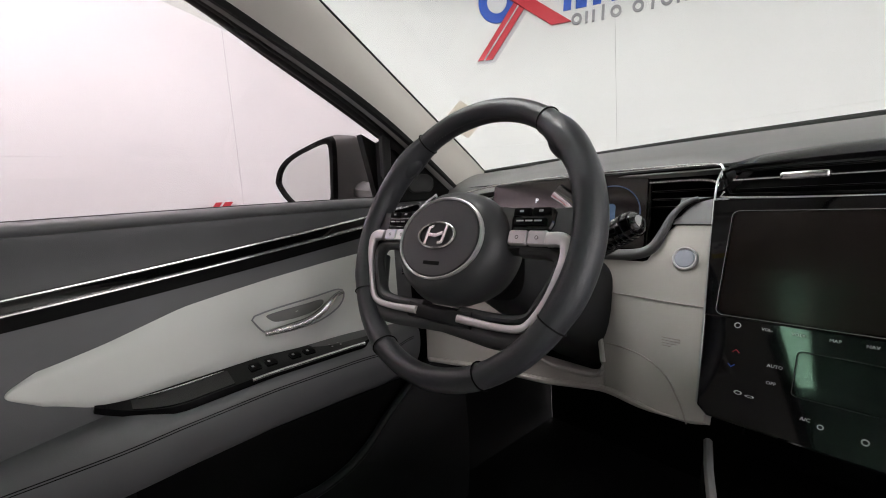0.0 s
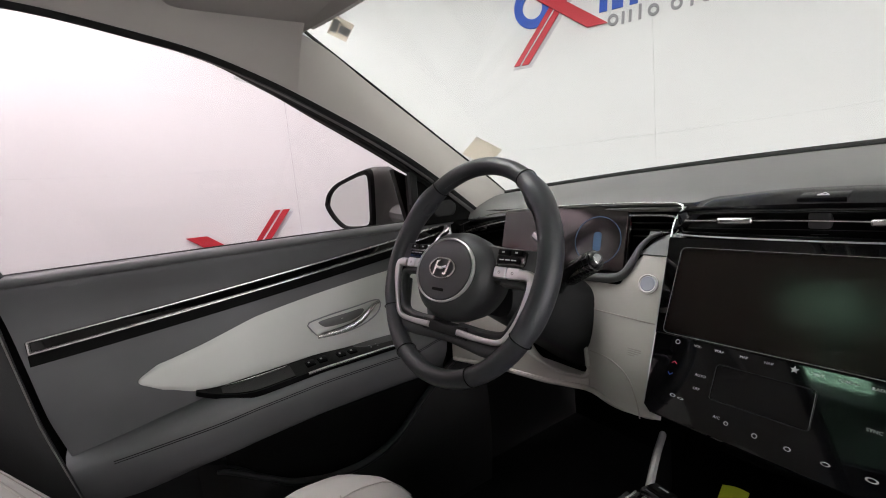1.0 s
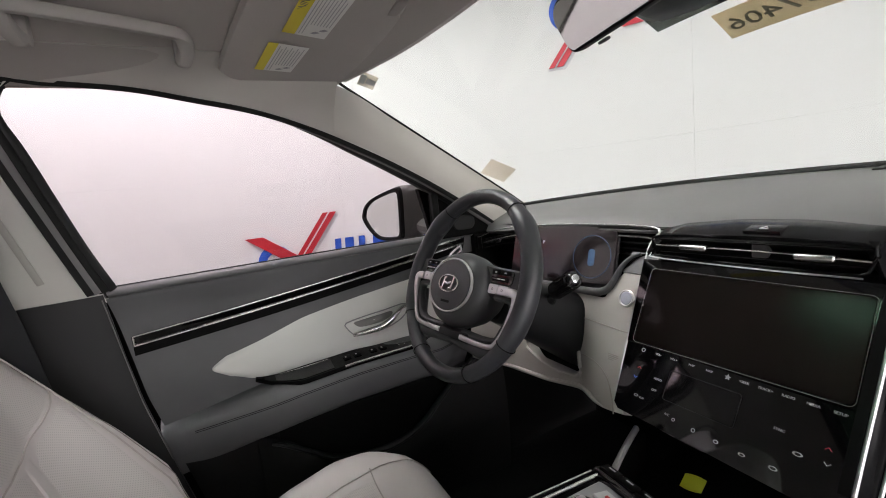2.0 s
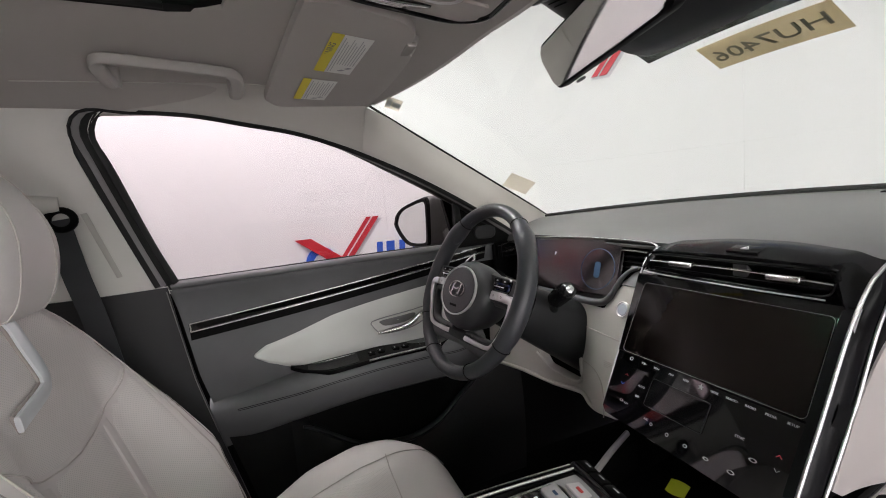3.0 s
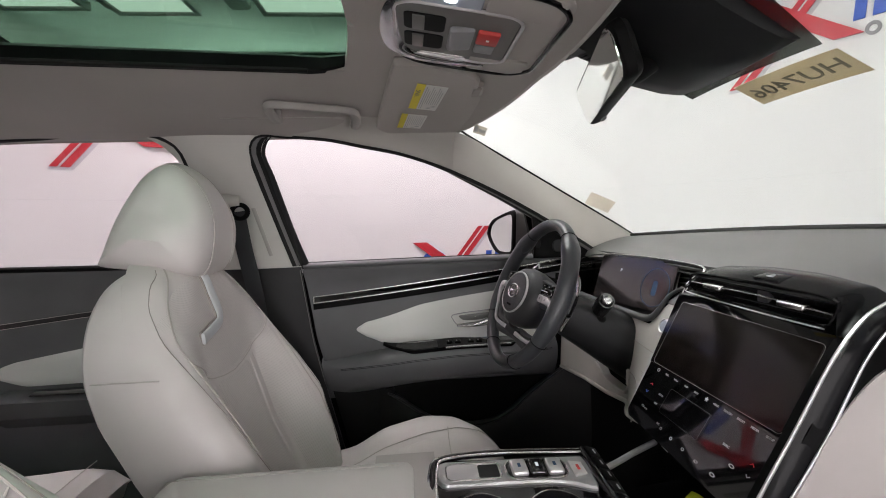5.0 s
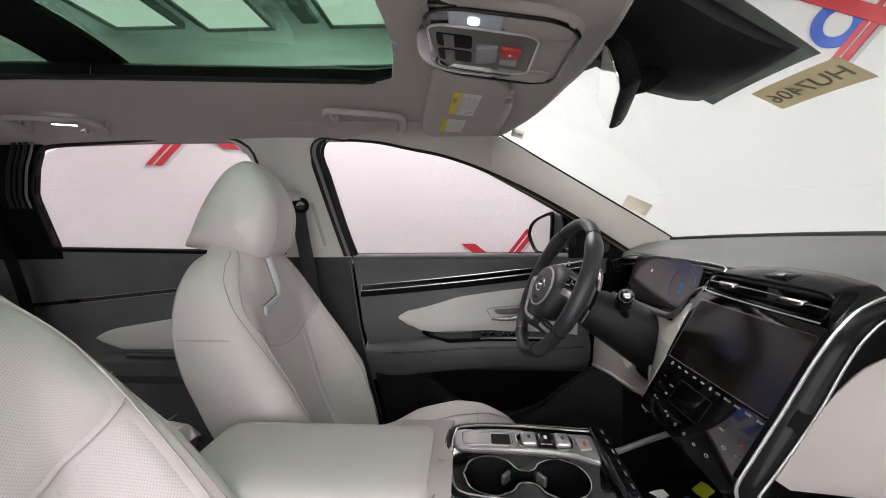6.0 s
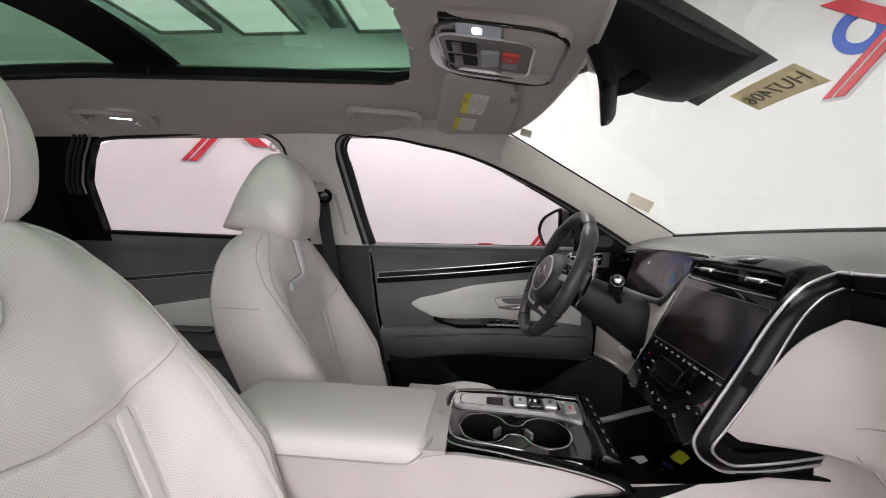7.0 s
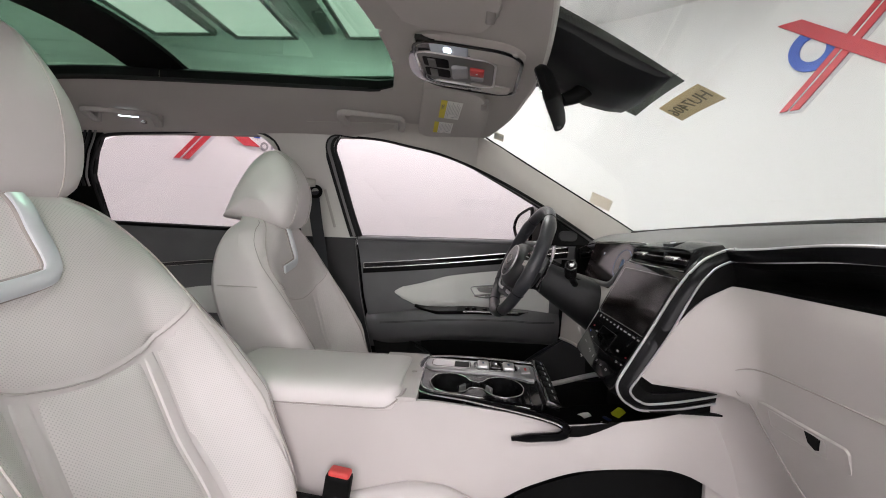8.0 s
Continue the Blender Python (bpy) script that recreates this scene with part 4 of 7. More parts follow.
# dark C-pillar and cargo side behind the rear door, with the rear of the body
solo("trim_left_c_pillar", grid(lambda u, v: (side_x(lerp(1.15, 1.56, v)) + 0.02 * math.sin(math.pi * u), lerp(-2.08, curve([(1.15, -1.282), (1.37, -1.30), (1.46, -1.262), (1.512, -1.226), (1.56, -1.20)])(lerp(1.15, 1.56, v)), u), lerp(1.15, 1.56, v)), 12, 20, 0.02), BLACK, "black C-pillar trim", "pillar trim", kind="structure")
c_edge = curve([(1.15, -1.282), (1.37, -1.30), (1.46, -1.262), (1.512, -1.226), (1.56, -1.20)])
for d, w, m in ((0.010, 0.004, SEAL_GREY), (0.032, 0.007, HARD_DARK), (0.052, 0.005, HARD_DARK), (0.074, 0.008, HARD_DARK)):
    solo("trim_left_rear_door_edge", sweep([(side_x(z) + 0.022, c_edge(z) - d, z) for z in np.linspace(1.33, 1.552, 14)], w, 0.004, up=(1, 0, 0), seg=8), m, "grey seal strip on the rear edge of the door frame", "seal", kind="structure")
solo("wall_rear", grid(lambda u, v: (lerp(-0.78, 0.78, u), -2.05, lerp(0.40, 1.57, v)), 8, 8, -0.02), CHARCOAL, "dark tailgate lining behind the rear seat", "tailgate lining", kind="structure")
solo("wall_firewall", grid(lambda u, v: (lerp(-0.80, 0.80, u), 1.16, lerp(0.36, 1.22, v)), 8, 8, 0.02), BLACK, "black footwell bulkhead", "bulkhead", kind="structure")
solo("floor", grid(lambda u, v: (lerp(-0.80, 0.80, u), lerp(-2.06, 1.16, v), 0.40 + 0.02 * math.sin(v * 9) * 0), 12, 24, 0.02), CARPET, "black carpet floor of the car", "carpet", kind="structure")
solo("wall_right_rear", grid(lambda u, v: (DOOR_X(lerp(0.40, 1.172, v)) * -1, lerp(-2.0, -0.48, u), lerp(0.40, 1.172, v)), 20, 20, -0.03), CHARCOAL, "plain dark right rear door lining", "car door", kind="structure")
solo("trim_right_b_pillar", grid(lambda u, v: (-side_x(lerp(0.42, 1.56, v)) if v > 0.6 else 0.74, lerp(-0.50, -0.36, u), lerp(0.42, 1.56, v)), 6, 20, -0.03), PILLAR, "pale right B-pillar trim", "pillar trim", kind="structure")
solo("trim_right_sill", sweep([(0.79, -0.5, 0.43), (0.79, 1.1, 0.43)], 0.05, 0.06, flat=2.5), CHARCOAL, "dark door sill trim under the open passenger door", "sill trim", kind="structure")
solo("wall_left_skin", grid(lambda u, v: (-0.83, lerp(-2.06, 1.2, u), lerp(0.36, 1.13, v)), 12, 6, 0.01), BLACK, "dark outer body side behind the doors", "body panel", kind="structure")
# outside of the roof, so that no light falls between headliner and glass
solo("roof_skin", grid(lambda u, v: (lerp(0.30, 0.72, u), lerp(-2.0, 0.36, v), head_z(lerp(0.30, 0.60, u), -0.3) + 0.05 - 0.02 * u), 8, 16, -0.004), STEEL, "grey painted roof skin", "roof", kind="structure")
solo("roof_skin", grid(lambda u, v: (-lerp(0.30, 0.66, u), lerp(-2.0, 0.30, v), head_z(lerp(0.30, 0.60, u), -0.3) + 0.05 - 0.02 * u), 8, 16, 0.004), STEEL, "grey painted roof skin", "roof", kind="structure")

# door mirror outside
dm = thing("door_mirror", "dark grey door mirror with clear mirror glass", "door mirror", at=(-0.95, 0.52, 1.16))
mouth = smooth([(0.384, 1.232), (0.398, 1.262), (0.432, 1.286), (0.49, 1.303), (0.542, 1.312), (0.557, 1.298), (0.553, 1.22), (0.546, 1.170), (0.52, 1.158), (0.452, 1.160), (0.414, 1.185), (0.391, 1.214), (0.384, 1.232)], 48)[:-1]


def mir(y, z, d, s=1.0):
    """The mirror's face turned towards the driver: y along its width, d its depth ahead of the face."""
    cy, cz = 0.475, 1.232
    yy, zz = cy + (y - cy) * s, cz + (z - cz) * s
    w = (yy - 0.39)
    return (-1.10 + w * 1.28 + d * -0.15, 0.455 + w * 0.30 + d * 0.95, zz)


part("housing", loft([[mir(y, z, -0.012, 1.06) for y, z in mouth], [mir(y, z, 0.0, 1.13) for y, z in mouth], [mir(y, z, 0.05, 1.14) for y, z in mouth], [mir(y, z, 0.10, 0.95) for y, z in mouth], [mir(y, z, 0.135, 0.6) for y, z in mouth]]), DASHPAD, dm, "dark grey shell")
part("glass", loft([[mir(y, z, -0.0135, 0.90) for y, z in mouth], [mir(y, z, -0.010, 0.90) for y, z in mouth]]), MIRROR, dm, "mirror glass")
part("bezel", closed_loft([[mir(y, z, -0.0125, 0.89), mir(y, z, -0.019, 0.93), mir(y, z, -0.019, 1.04), mir(y, z, -0.010, 1.09)] for y, z in mouth]), BLACK, dm, "black bezel round the glass")
part("foot", sweep(smooth([(-0.93, 0.56, 1.20), (-0.86, 0.575, 1.185), (-0.77, 0.58, 1.18)], 10), 0.035, 0.025), DASHPAD, dm)

# seat belt on the B-pillar
belt = thing("seat_belt", "dark seat belt hanging from a pale B-pillar guide", "seat belt", at=(-0.70, -0.35, 0.6))
part("guide_cover", sweep(smooth([(-0.672, -0.450, 1.372), (-0.664, -0.42, 1.370), (-0.660, -0.39, 1.367), (-0.664, -0.368, 1.366)], 14), 0.014, 0.017, up=(0, 0, 1), scale=lambda t: 0.9 + 0.2 * math.sin(3 * t)), PILLAR, belt, "pale height adjuster cover")
part("adjuster_slot", sweep([(side_x(z) + 0.011, -0.335 + 0.20 * (1.345 - z), z) for z in np.linspace(1.20, 1.345, 8)], 0.006, 0.002, up=(1, 0, 0), seg=8), PALE_DIM, belt, "pale slot cover of the height adjuster")
part("guide_loop", sweep([(-0.664, -0.37 + 0.022 * math.cos(a), 1.335 + 0.020 * math.sin(a)) for a in np.linspace(0, 2 * math.pi, 24, endpoint=False)], 0.007, 0.008, up=(1, 0, 0), closed=True), BLACK, belt, "black plastic loop")
part("webbing", sweep(smooth([(-0.662, -0.378, 1.335), (-0.672, -0.366, 1.22), (-0.690, -0.352, 1.10), (-0.705, -0.335, 0.9), (-0.71, -0.32, 0.6)], 24), 0.024, 0.0012, up=(1, 0, 0.1), seg=8, flat=3), WEBBING, belt, "dark belt webbing")


# ---- dashboard ----
dash = thing("dashboard", "dark grey moulded dashboard with pale lower panels and chrome lines", "dashboard", at=(0, 0.9, 0.9))


def lip(x):
    """The rear edge of the dash pad: y and z."""
    y = 0.700 - 0.10 * max(0, abs(x + 0.03) - 0.45) ** 1.3
    z = 1.190 + 0.012 * sstep(0.1, 0.45, x) - 0.015 * sstep(-0.45, -0.70, x)
    return y, z


def pad(u, v):
    x = lerp(-0.765, 0.765, u)
    y0, z0 = lip(x)
    y1, z1 = glass_foot(x) + 0.01, 1.252 - 0.055 * x * x
    y = lerp(y0, y1, v)
    z = lerp(z0, z1, v) + 0.016 * math.sin(math.pi * v ** 0.7)
    if v < 0.08:
        z -= 0.012 * (1 - v / 0.08) ** 2
    return (x, y, z)


part("dash_pad", grid(pad, 60, 24, 0.02), DASHPAD, dash, "soft grained dark grey top pad")
part("defroster_grille", grid(lambda u, v: Vector(pad(lerp(0.50, 0.80, u), lerp(0.82, 0.93, v))) + Vector((0, 0, 0.002)), 16, 3, 0.004), BLACK, dash)
for k in range(24):
    part("grille_slat", grid(lambda u, v: Vector(pad(0.502 + 0.0125 * k + 0.006 * u, lerp(0.825, 0.925, v))) + Vector((0, 0, 0.0035)), 1, 2, 0.003), CHARCOAL, dash)
# face under the pad: driver side recess, full width
face = curve([(0.80, 0.73), (0.90, 0.70), (1.02, 0.705), (1.06, 0.73), (1.12, 0.745), (1.165, 0.735), (1.195, 0.715)])
part("recess", grid(lambda u, v: (lerp(-0.735, -0.165, u), face(lerp(1.0, 1.192, v)) + 0.0, lerp(1.0, 1.192, v)), 12, 14, -0.02), BLACK, dash, "dark recess under the pad")
# chrome line over the cluster, and the second one through the vents
top_line = smooth([(-0.712, 0.648, 1.150), (-0.66, 0.664, 1.166), (-0.575, 0.680, 1.180), (-0.42, 0.694, 1.187), (-0.27, 0.700, 1.188), (-0.19, 0.696, 1.186), (-0.172, 0.690, 1.180), (-0.170, 0.68, 1.165)], 50)
part("chrome_line", sweep(top_line, 0.0022, 0.0018, seg=8), CHROME, dash, "thin chrome line over the cluster")
part("chrome_line", sweep(smooth([(-0.708, 0.655, 1.132), (-0.655, 0.668, 1.144), (-0.575, 0.684, 1.157)], 20), 0.003, 0.0024, seg=8), CHROME, dash, "thin chrome line in the side vent")
part("chrome_line", sweep(smooth([(-0.272, 0.704, 1.166), (-0.21, 0.700, 1.166), (-0.182, 0.694, 1.162), (-0.172, 0.685, 1.15)], 20), 0.003, 0.0022, seg=8), CHROME, dash, "thin chrome line beside the cluster")
for k in range(3):
    part("vent_slat", sweep(smooth([(-0.705, 0.668, 1.118 + 0.012 * k), (-0.65, 0.682, 1.128 + 0.012 * k), (-0.575, 0.70, 1.138 + 0.012 * k)], 12), 0.012, 0.0018, seg=6), BLACK, dash)
    part("vent_slat", sweep([(-0.27, 0.715, 1.128 + 0.012 * k), (-0.175, 0.71, 1.128 + 0.012 * k)], 0.012, 0.0016, seg=6), BLACK, dash)
part("vent_knob", rbox((0.03, 0.012, 0.010), pose(-0.64, 0.668, 1.140, 0, -8, 8), 0.003, 2), GLOSS, dash)
part("vent_edge", sweep([(-0.712, 0.652, 1.152), (-0.715, 0.655, 1.115)], 0.006, 0.006), BLACK, dash)
# instrument cluster
CLU = frame_at((-0.4125, 0.6705, 1.124), (1, 0.139, 0.02), (0, 0.32, 1))
cl = part("cluster_screen", prism(rounded(0.284, 0.120, 0.006), 0.012, CLU, 0.001), CLUSTER_GLASS, dash, "dark glossy instrument screen")
part("cluster_bezel", prism(rounded(0.294, 0.130, 0.008), 0.012, CLU @ pose(0, 0, -0.004), 0.002), GLOSS, dash)
part("gauge_ring", annulus(0.046, 0.0445, 0.0006, CLU @ pose(0.088, -0.004, 0.0008)), CLUSTER_BLUE, cl, "thin blue gauge ring")
part("gauge_car", prism(rounded(0.016, 0.036, 0.006), 0.0004, CLU @ pose(0.088, -0.006, 0.0008)), CLUSTER_BLUE, cl, "small blue car outline")
words("lettering", "P", 0.012, CLU @ pose(-0.045, 0.025, 0.001), CLUSTER_TEXT, cl)
# hood that wraps under the cluster, dark
COWL = smooth([(-0.60, 0.622, 1.060), (-0.42, 0.622, 1.063), (-0.305, 0.621, 1.066), (-0.255, 0.623, 1.069), (-0.236, 0.629, 1.078), (-0.226, 0.638, 1.098), (-0.218, 0.648, 1.120), (-0.205, 0.660, 1.136), (-0.185, 0.668, 1.142), (-0.160, 0.672, 1.143)], 60)
part("cluster_cowl", grid(lambda u, v: (COWL[round(u * 59)][0], lerp(COWL[round(u * 59)][1], 0.715, v), COWL[round(u * 59)][2] + 0.004 * v), 59, 6, 0.012), DARK_TRIM, dash, "dark shelf under the cluster")
part("cowl_lip", sweep([p + np.array((0, -0.002, 0.001)) for p in COWL[:56]], 0.0085, 0.0075, seg=12, scale=lambda k: 1 - 0.55 * sstep(0.75, 1, k)), CHARCOAL, dash, "rounded dark lip under the cluster")
part("cowl_trim", grid(lambda u, v: (lerp(-0.216, -0.160, u), lerp(0.642, 0.672, v), lerp(1.110, 1.143, v)), 6, 4, 0.01), CHARCOAL, dash)
# pale knee panels round the column
KNEE = curve([(0.86, 0.515), (0.90, 0.540), (0.95, 0.568), (1.0, 0.595), (1.05, 0.617), (1.10, 0.640), (1.13, 0.655)])
KFAR = curve([(0.78, 0.60), (0.88, 0.604), (0.97, 0.611), (1.06, 0.618), (1.13, 0.655)])


def knee_pt(x, z, off=0.0):
    return (x, lerp(KFAR(z), KNEE(z), sstep(-0.315, -0.150, x)) - off, z)


kn_top = lambda x: lerp(1.060, 1.113, sstep(-0.240, -0.212, x))
kn_bot = curve([(-0.73, 0.80), (-0.54, 0.832), (-0.40, 0.847), (-0.275, 0.872), (-0.145, 0.900)])
part("knee_panel", grid(lambda u, v: knee_pt(lerp(-0.310 + 0.016 * (1 - v), -0.158 + 0.014 * (1 - v), u), lerp(kn_bot(lerp(-0.310, -0.150, u)), kn_top(lerp(-0.310, -0.150, u)), v)), 24, 24, 0.025), PALE_DIM, dash, "pale panel beside the column")
part("lower_apron", grid(lambda u, v: knee_pt(lerp(-0.475, -0.297, u), lerp(kn_bot(lerp(-0.475, -0.300, u)), 0.880 + 0.012 * sstep(0.80, 1.0, u) + 0.03 * sstep(0.25, 0.0, u), v)), 20, 6, 0.025), PALE_DIM, dash, "pale apron under the column")
part("knee_panel", grid(lambda u, v: knee_pt(lerp(-0.73, -0.473, u), lerp(kn_bot(lerp(-0.73, -0.473, u)), 1.05, v)), 20, 16, 0.025), PALE_DIM, dash, "pale panel by the door")
part("apron_rim", sweep([knee_pt(x, kn_bot(x), 0.002) for x in np.linspace(-0.72, -0.170, 30)], 0.005, seg=8, scale=lambda k: 1 - 0.8 * sstep(0.85, 1, k)), PALE_DIM, dash)
part("cavity_rim", sweep([knee_pt(*p, 0.002) for p in smooth([(-0.312, 1.045), (-0.308, 0.97), (-0.298, 0.905), (-0.303, 0.888), (-0.325, 0.881), (-0.40, 0.880), (-0.47, 0.90)], 30)], 0.004, seg=8), PALE_DIM, dash)
part("knee_cut", sweep([knee_pt(x, 1.012 + 0.006 * (x + 0.3), 0.0006) for x in np.linspace(-0.305, -0.158, 12)], 0.001, seg=6), SEAM, dash)
part("knee_cut", sweep([knee_pt(*p, 0.0006) for p in smooth([(-0.295, 0.937), (-0.24, 0.940), (-0.20, 0.932), (-0.175, 0.912), (-0.16, 0.892)], 16)], 0.001, seg=6), SEAM, dash)
for k in range(4):
    part("vent_mark", rbox((0.022, 0.002, 0.0012), pose(-0.195, knee_pt(-0.195, 0.965)[1] - 0.0005, 0.962 + 0.0035 * k, -20), 0.0004, 1), SEAM, dash)
SB = frame_at((-0.194, knee_pt(-0.194, 1.068)[1] - 0.003, 1.068), (1, 0, 0), (0, 0.38, 1))
sb = part("start_button", prism(disc(0.0118), 0.008, SB @ pose(0, 0, 0.0012), 0.001), BUTTON_LIT, dash, "round silver start button")
part("button_ring", annulus(0.0150, 0.0122, 0.004, SB @ pose(0, 0, 0.001)), SILVER, sb)
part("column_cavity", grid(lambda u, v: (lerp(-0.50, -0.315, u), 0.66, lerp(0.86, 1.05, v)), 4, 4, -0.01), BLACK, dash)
# left end cap of the dash
part("end_cap", grid(lambda u, v: (-0.728, lerp(0.645, 1.05, u), lerp(0.80, 1.165 + 0.05 * u, v)), 8, 8, 0.02), BLACK, dash)

# the outer line of the passenger side sweep, in y and z
C1 = smooth([(0.703, 1.186), (0.680, 1.177), (0.654, 1.160), (0.618, 1.114), (0.573, 1.03), (0.537, 0.965), (0.5215, 0.932), (0.528, 0.909), (0.545, 0.895), (0.571, 0.886), (0.631, 0.892), (0.695, 0.907)], 90)
# centre stack: S(a, b, h): a to the right, b down its face, h out of it
S_O, S_D, S_N = Vector((0, 0.630, 1.130)), Vector((0, -0.458, -0.889)), Vector((0, -0.889, 0.458))
S_M = frame_at(S_O, (1, 0, 0), -S_D)


def S(a, b, h=0.0):
    return S_O + Vector((a, 0, 0)) + S_D * b + S_N * h


K_M = frame_at(S(0, 0.130), (1, -0.012, 0), (0, 0.515, 0.857))


def K(a, b, h=0.0):
    """On the lower key panel, which lies a little flatter than the screen; b counts from the screen's top as before."""
    return K_M @ Vector((a, 0.130 - b, h))


stack = part("control_panel", prism([(-0.166, 0.012), (0.150, 0.012), (0.148, -0.131), (-0.1545, -0.131)], 0.03, S_M, 0.0015), MIRROR_BLACK, dash, "polished black screen surround")
keys = part("key_panel", prism([(-0.1545, 0.0), (0.148, 0.0), (0.146, -0.104), (0.138, -0.115), (-0.134, -0.109), (-0.144, -0.101)], 0.03, K_M, 0.0015), MIRROR_BLACK, dash, "polished black panel with touch keys")
part("touch_screen", prism(rounded(0.272, 0.122, 0.006), 0.006, S_M @ pose(-0.006, -0.066, 0.0012), 0.0006), TOUCH_GLASS, stack, "large dark touch screen")
part("screen_edge", sweep([S(a - 0.006, b + 0.066, 0.0012) for a, b in rounded(0.275, 0.125, 0.007)], 0.0004, seg=6, closed=True), GREY_BUTTON, stack)
part("climate_screen", prism(rounded(0.095, 0.042, 0.003), 0.003, K_M @ pose(-0.02, -0.046, 0.0012), 0.0005), MIRROR_BLACK, keys, "small dark climate screen")
part("climate_edge", sweep([K(a - 0.02, b + 0.176, 0.0015) for a, b in rounded(0.097, 0.044, 0.004)], 0.0004, seg=6, closed=True), HARD_DARK, keys)
TOUCH_KEYS = (("VOL-", -0.095), ("VOL+", -0.070), ("MAP", -0.043), ("NAV", -0.018), ("<SEEK", 0.026), ("TRACK>", 0.050), ("RADIO", 0.074), ("MEDIA", 0.098), ("SETUP", 0.122))
for text, a in TOUCH_KEYS:
    words("lettering", text, 0.0044, K_M @ pose(a, -0.008, 0.0004), LETTER, keys)
for text, a, b in (("AUTO", -0.084, 0.174), ("OFF", -0.085, 0.191), ("A/C", -0.056, 0.216), ("SYNC", 0.074, 0.178)):
    words("lettering", text, 0.0046, K_M @ pose(a, 0.130 - b, 0.0004), LETTER, keys)
part("power_mark", annulus(0.0032, 0.0022, 0.0006, K_M @ pose(-0.121, -0.008, 0.0008), 16), LETTER, keys)
part("star_mark", prism([(0.0042 * (1 if k % 2 == 0 else 0.45) * math.sin(k * math.pi / 5), 0.0042 * (1 if k % 2 == 0 else 0.45) * math.cos(k * math.pi / 5)) for k in range(10)], 0.0006, K_M @ pose(0.006, -0.008, 0.0008)), LETTER, keys)
for a, b, w, h in ((-0.110, 0.208, 0.009, 0.005), (-0.100, 0.209, 0.010, 0.003), (-0.045, 0.219, 0.006, 0.006), (-0.016, 0.221, 0.007, 0.007), (0.014, 0.222, 0.008, 0.006), (0.045, 0.223, 0.010, 0.005), (0.078, 0.222, 0.012, 0.006), (0.096, 0.196, 0.012, 0.006)):
    part("key_mark", annulus(h * 0.40, h * 0.26, 0.0005, K_M @ pose(a, 0.130 - b, 0.0007), 14, w / h), LETTER, keys)
for a, b, s, mt in ((-0.118, 0.166, 1, RED), (-0.120, 0.182, -1, BLUE), (0.120, 0.178, 1, RED), (0.122, 0.194, -1, LETTER)):
    part("arrow_mark", sweep([K(a - 0.003, b + 0.0015 * s, 0.0008), K(a, b - 0.0015 * s, 0.0008), K(a + 0.003, b + 0.0015 * s, 0.0008)], 0.0005, seg=5), mt, keys)
part("left_chrome", sweep(smooth([(-0.172, 0.690, 1.178), (-0.170, 0.668, 1.168), (-0.167, 0.640, 1.135), (-0.146, 0.523, 0.928)], 30), 0.0012, seg=8), GEAR_SILVER, stack, "thin silver edge")
# vents over the screen
part("vent_box", grid(lambda u, v: (lerp(-0.150, 0.120, u), 0.682 - 0.02 * abs(2 * v - 1), lerp(1.143, 1.182, v)), 6, 6, -0.01), BLACK, stack)
VO = [(-0.152, 0.648, 1.146), (-0.157, 0.652, 1.160), (-0.148, 0.656, 1.178), (0.0, 0.662, 1.181), (0.100, 0.658, 1.179), (0.121, 0.653, 1.172), (0.116, 0.647, 1.150), (0.105, 0.645, 1.144), (0.0, 0.648, 1.143)]
part("vent_frame", sweep(smooth(VO + [VO[0]], 60)[:-1], 0.0026, 0.0022, closed=True, seg=8), DARK_TRIM, stack)
part("vent_lip", sweep(smooth([(-0.158, 0.646, 1.150), (-0.150, 0.645, 1.1425), (0.0, 0.646, 1.1395), (0.112, 0.643, 1.141)], 30), 0.0011, seg=6), SILVER, stack)
part("vent_bar", sweep(smooth([(-0.150, 0.650, 1.163), (0.0, 0.655, 1.163), (0.118, 0.650, 1.160)], 24), 0.0024, 0.0018, seg=8), CHROME, stack, "chrome bar across the vents")
for a in (-0.082, 0.068):
    part("vent_knob", rbox((0.042, 0.016, 0.0085), pose(a, 0.643, 1.1645 - 0.002 * (a > 0), 0, 0, 0), 0.003, 3), CHROME, stack, "chrome vent tab")
for z in (1.151, 1.173):
    part("vent_slat", sweep([(-0.148, 0.662, z), (0.117, 0.660, z)], 0.010, 0.0014, seg=6), BLACK, stack)
part("vent_post", rbox((0.022, 0.02, 0.034), pose(0.0, 0.668, 1.162), 0.003, 2), CHARCOAL, stack)


def hood_pt(u, v):
    """The hood over the vents, drawn down at its ends to the chrome lines."""
    sd = 2 * u - 1
    x = lerp(-0.166, 0.1455, u)
    p = np.array((lerp(0.655, 0.728 - 0.022 * sd * sd, v), lerp(1.1835, 1.1990, v) + 0.005 * math.sin(math.pi * v) - 0.003 * sd * sd))
    z = lerp(1.130 if sd > 0 else 1.150, 1.1855, v)
    q = np.array((float(np.interp(z, C1[40::-1, 1], C1[40::-1, 0])), z))
    y, z = lerp(lerp(p, (lerp(0.66, 0.708, v), lerp(1.180, 1.190, v)), 0.6 * sstep(0.2, 0.9, abs(sd))), q, sstep(0.76, 1.0, abs(sd)))
    return (x, y, z)


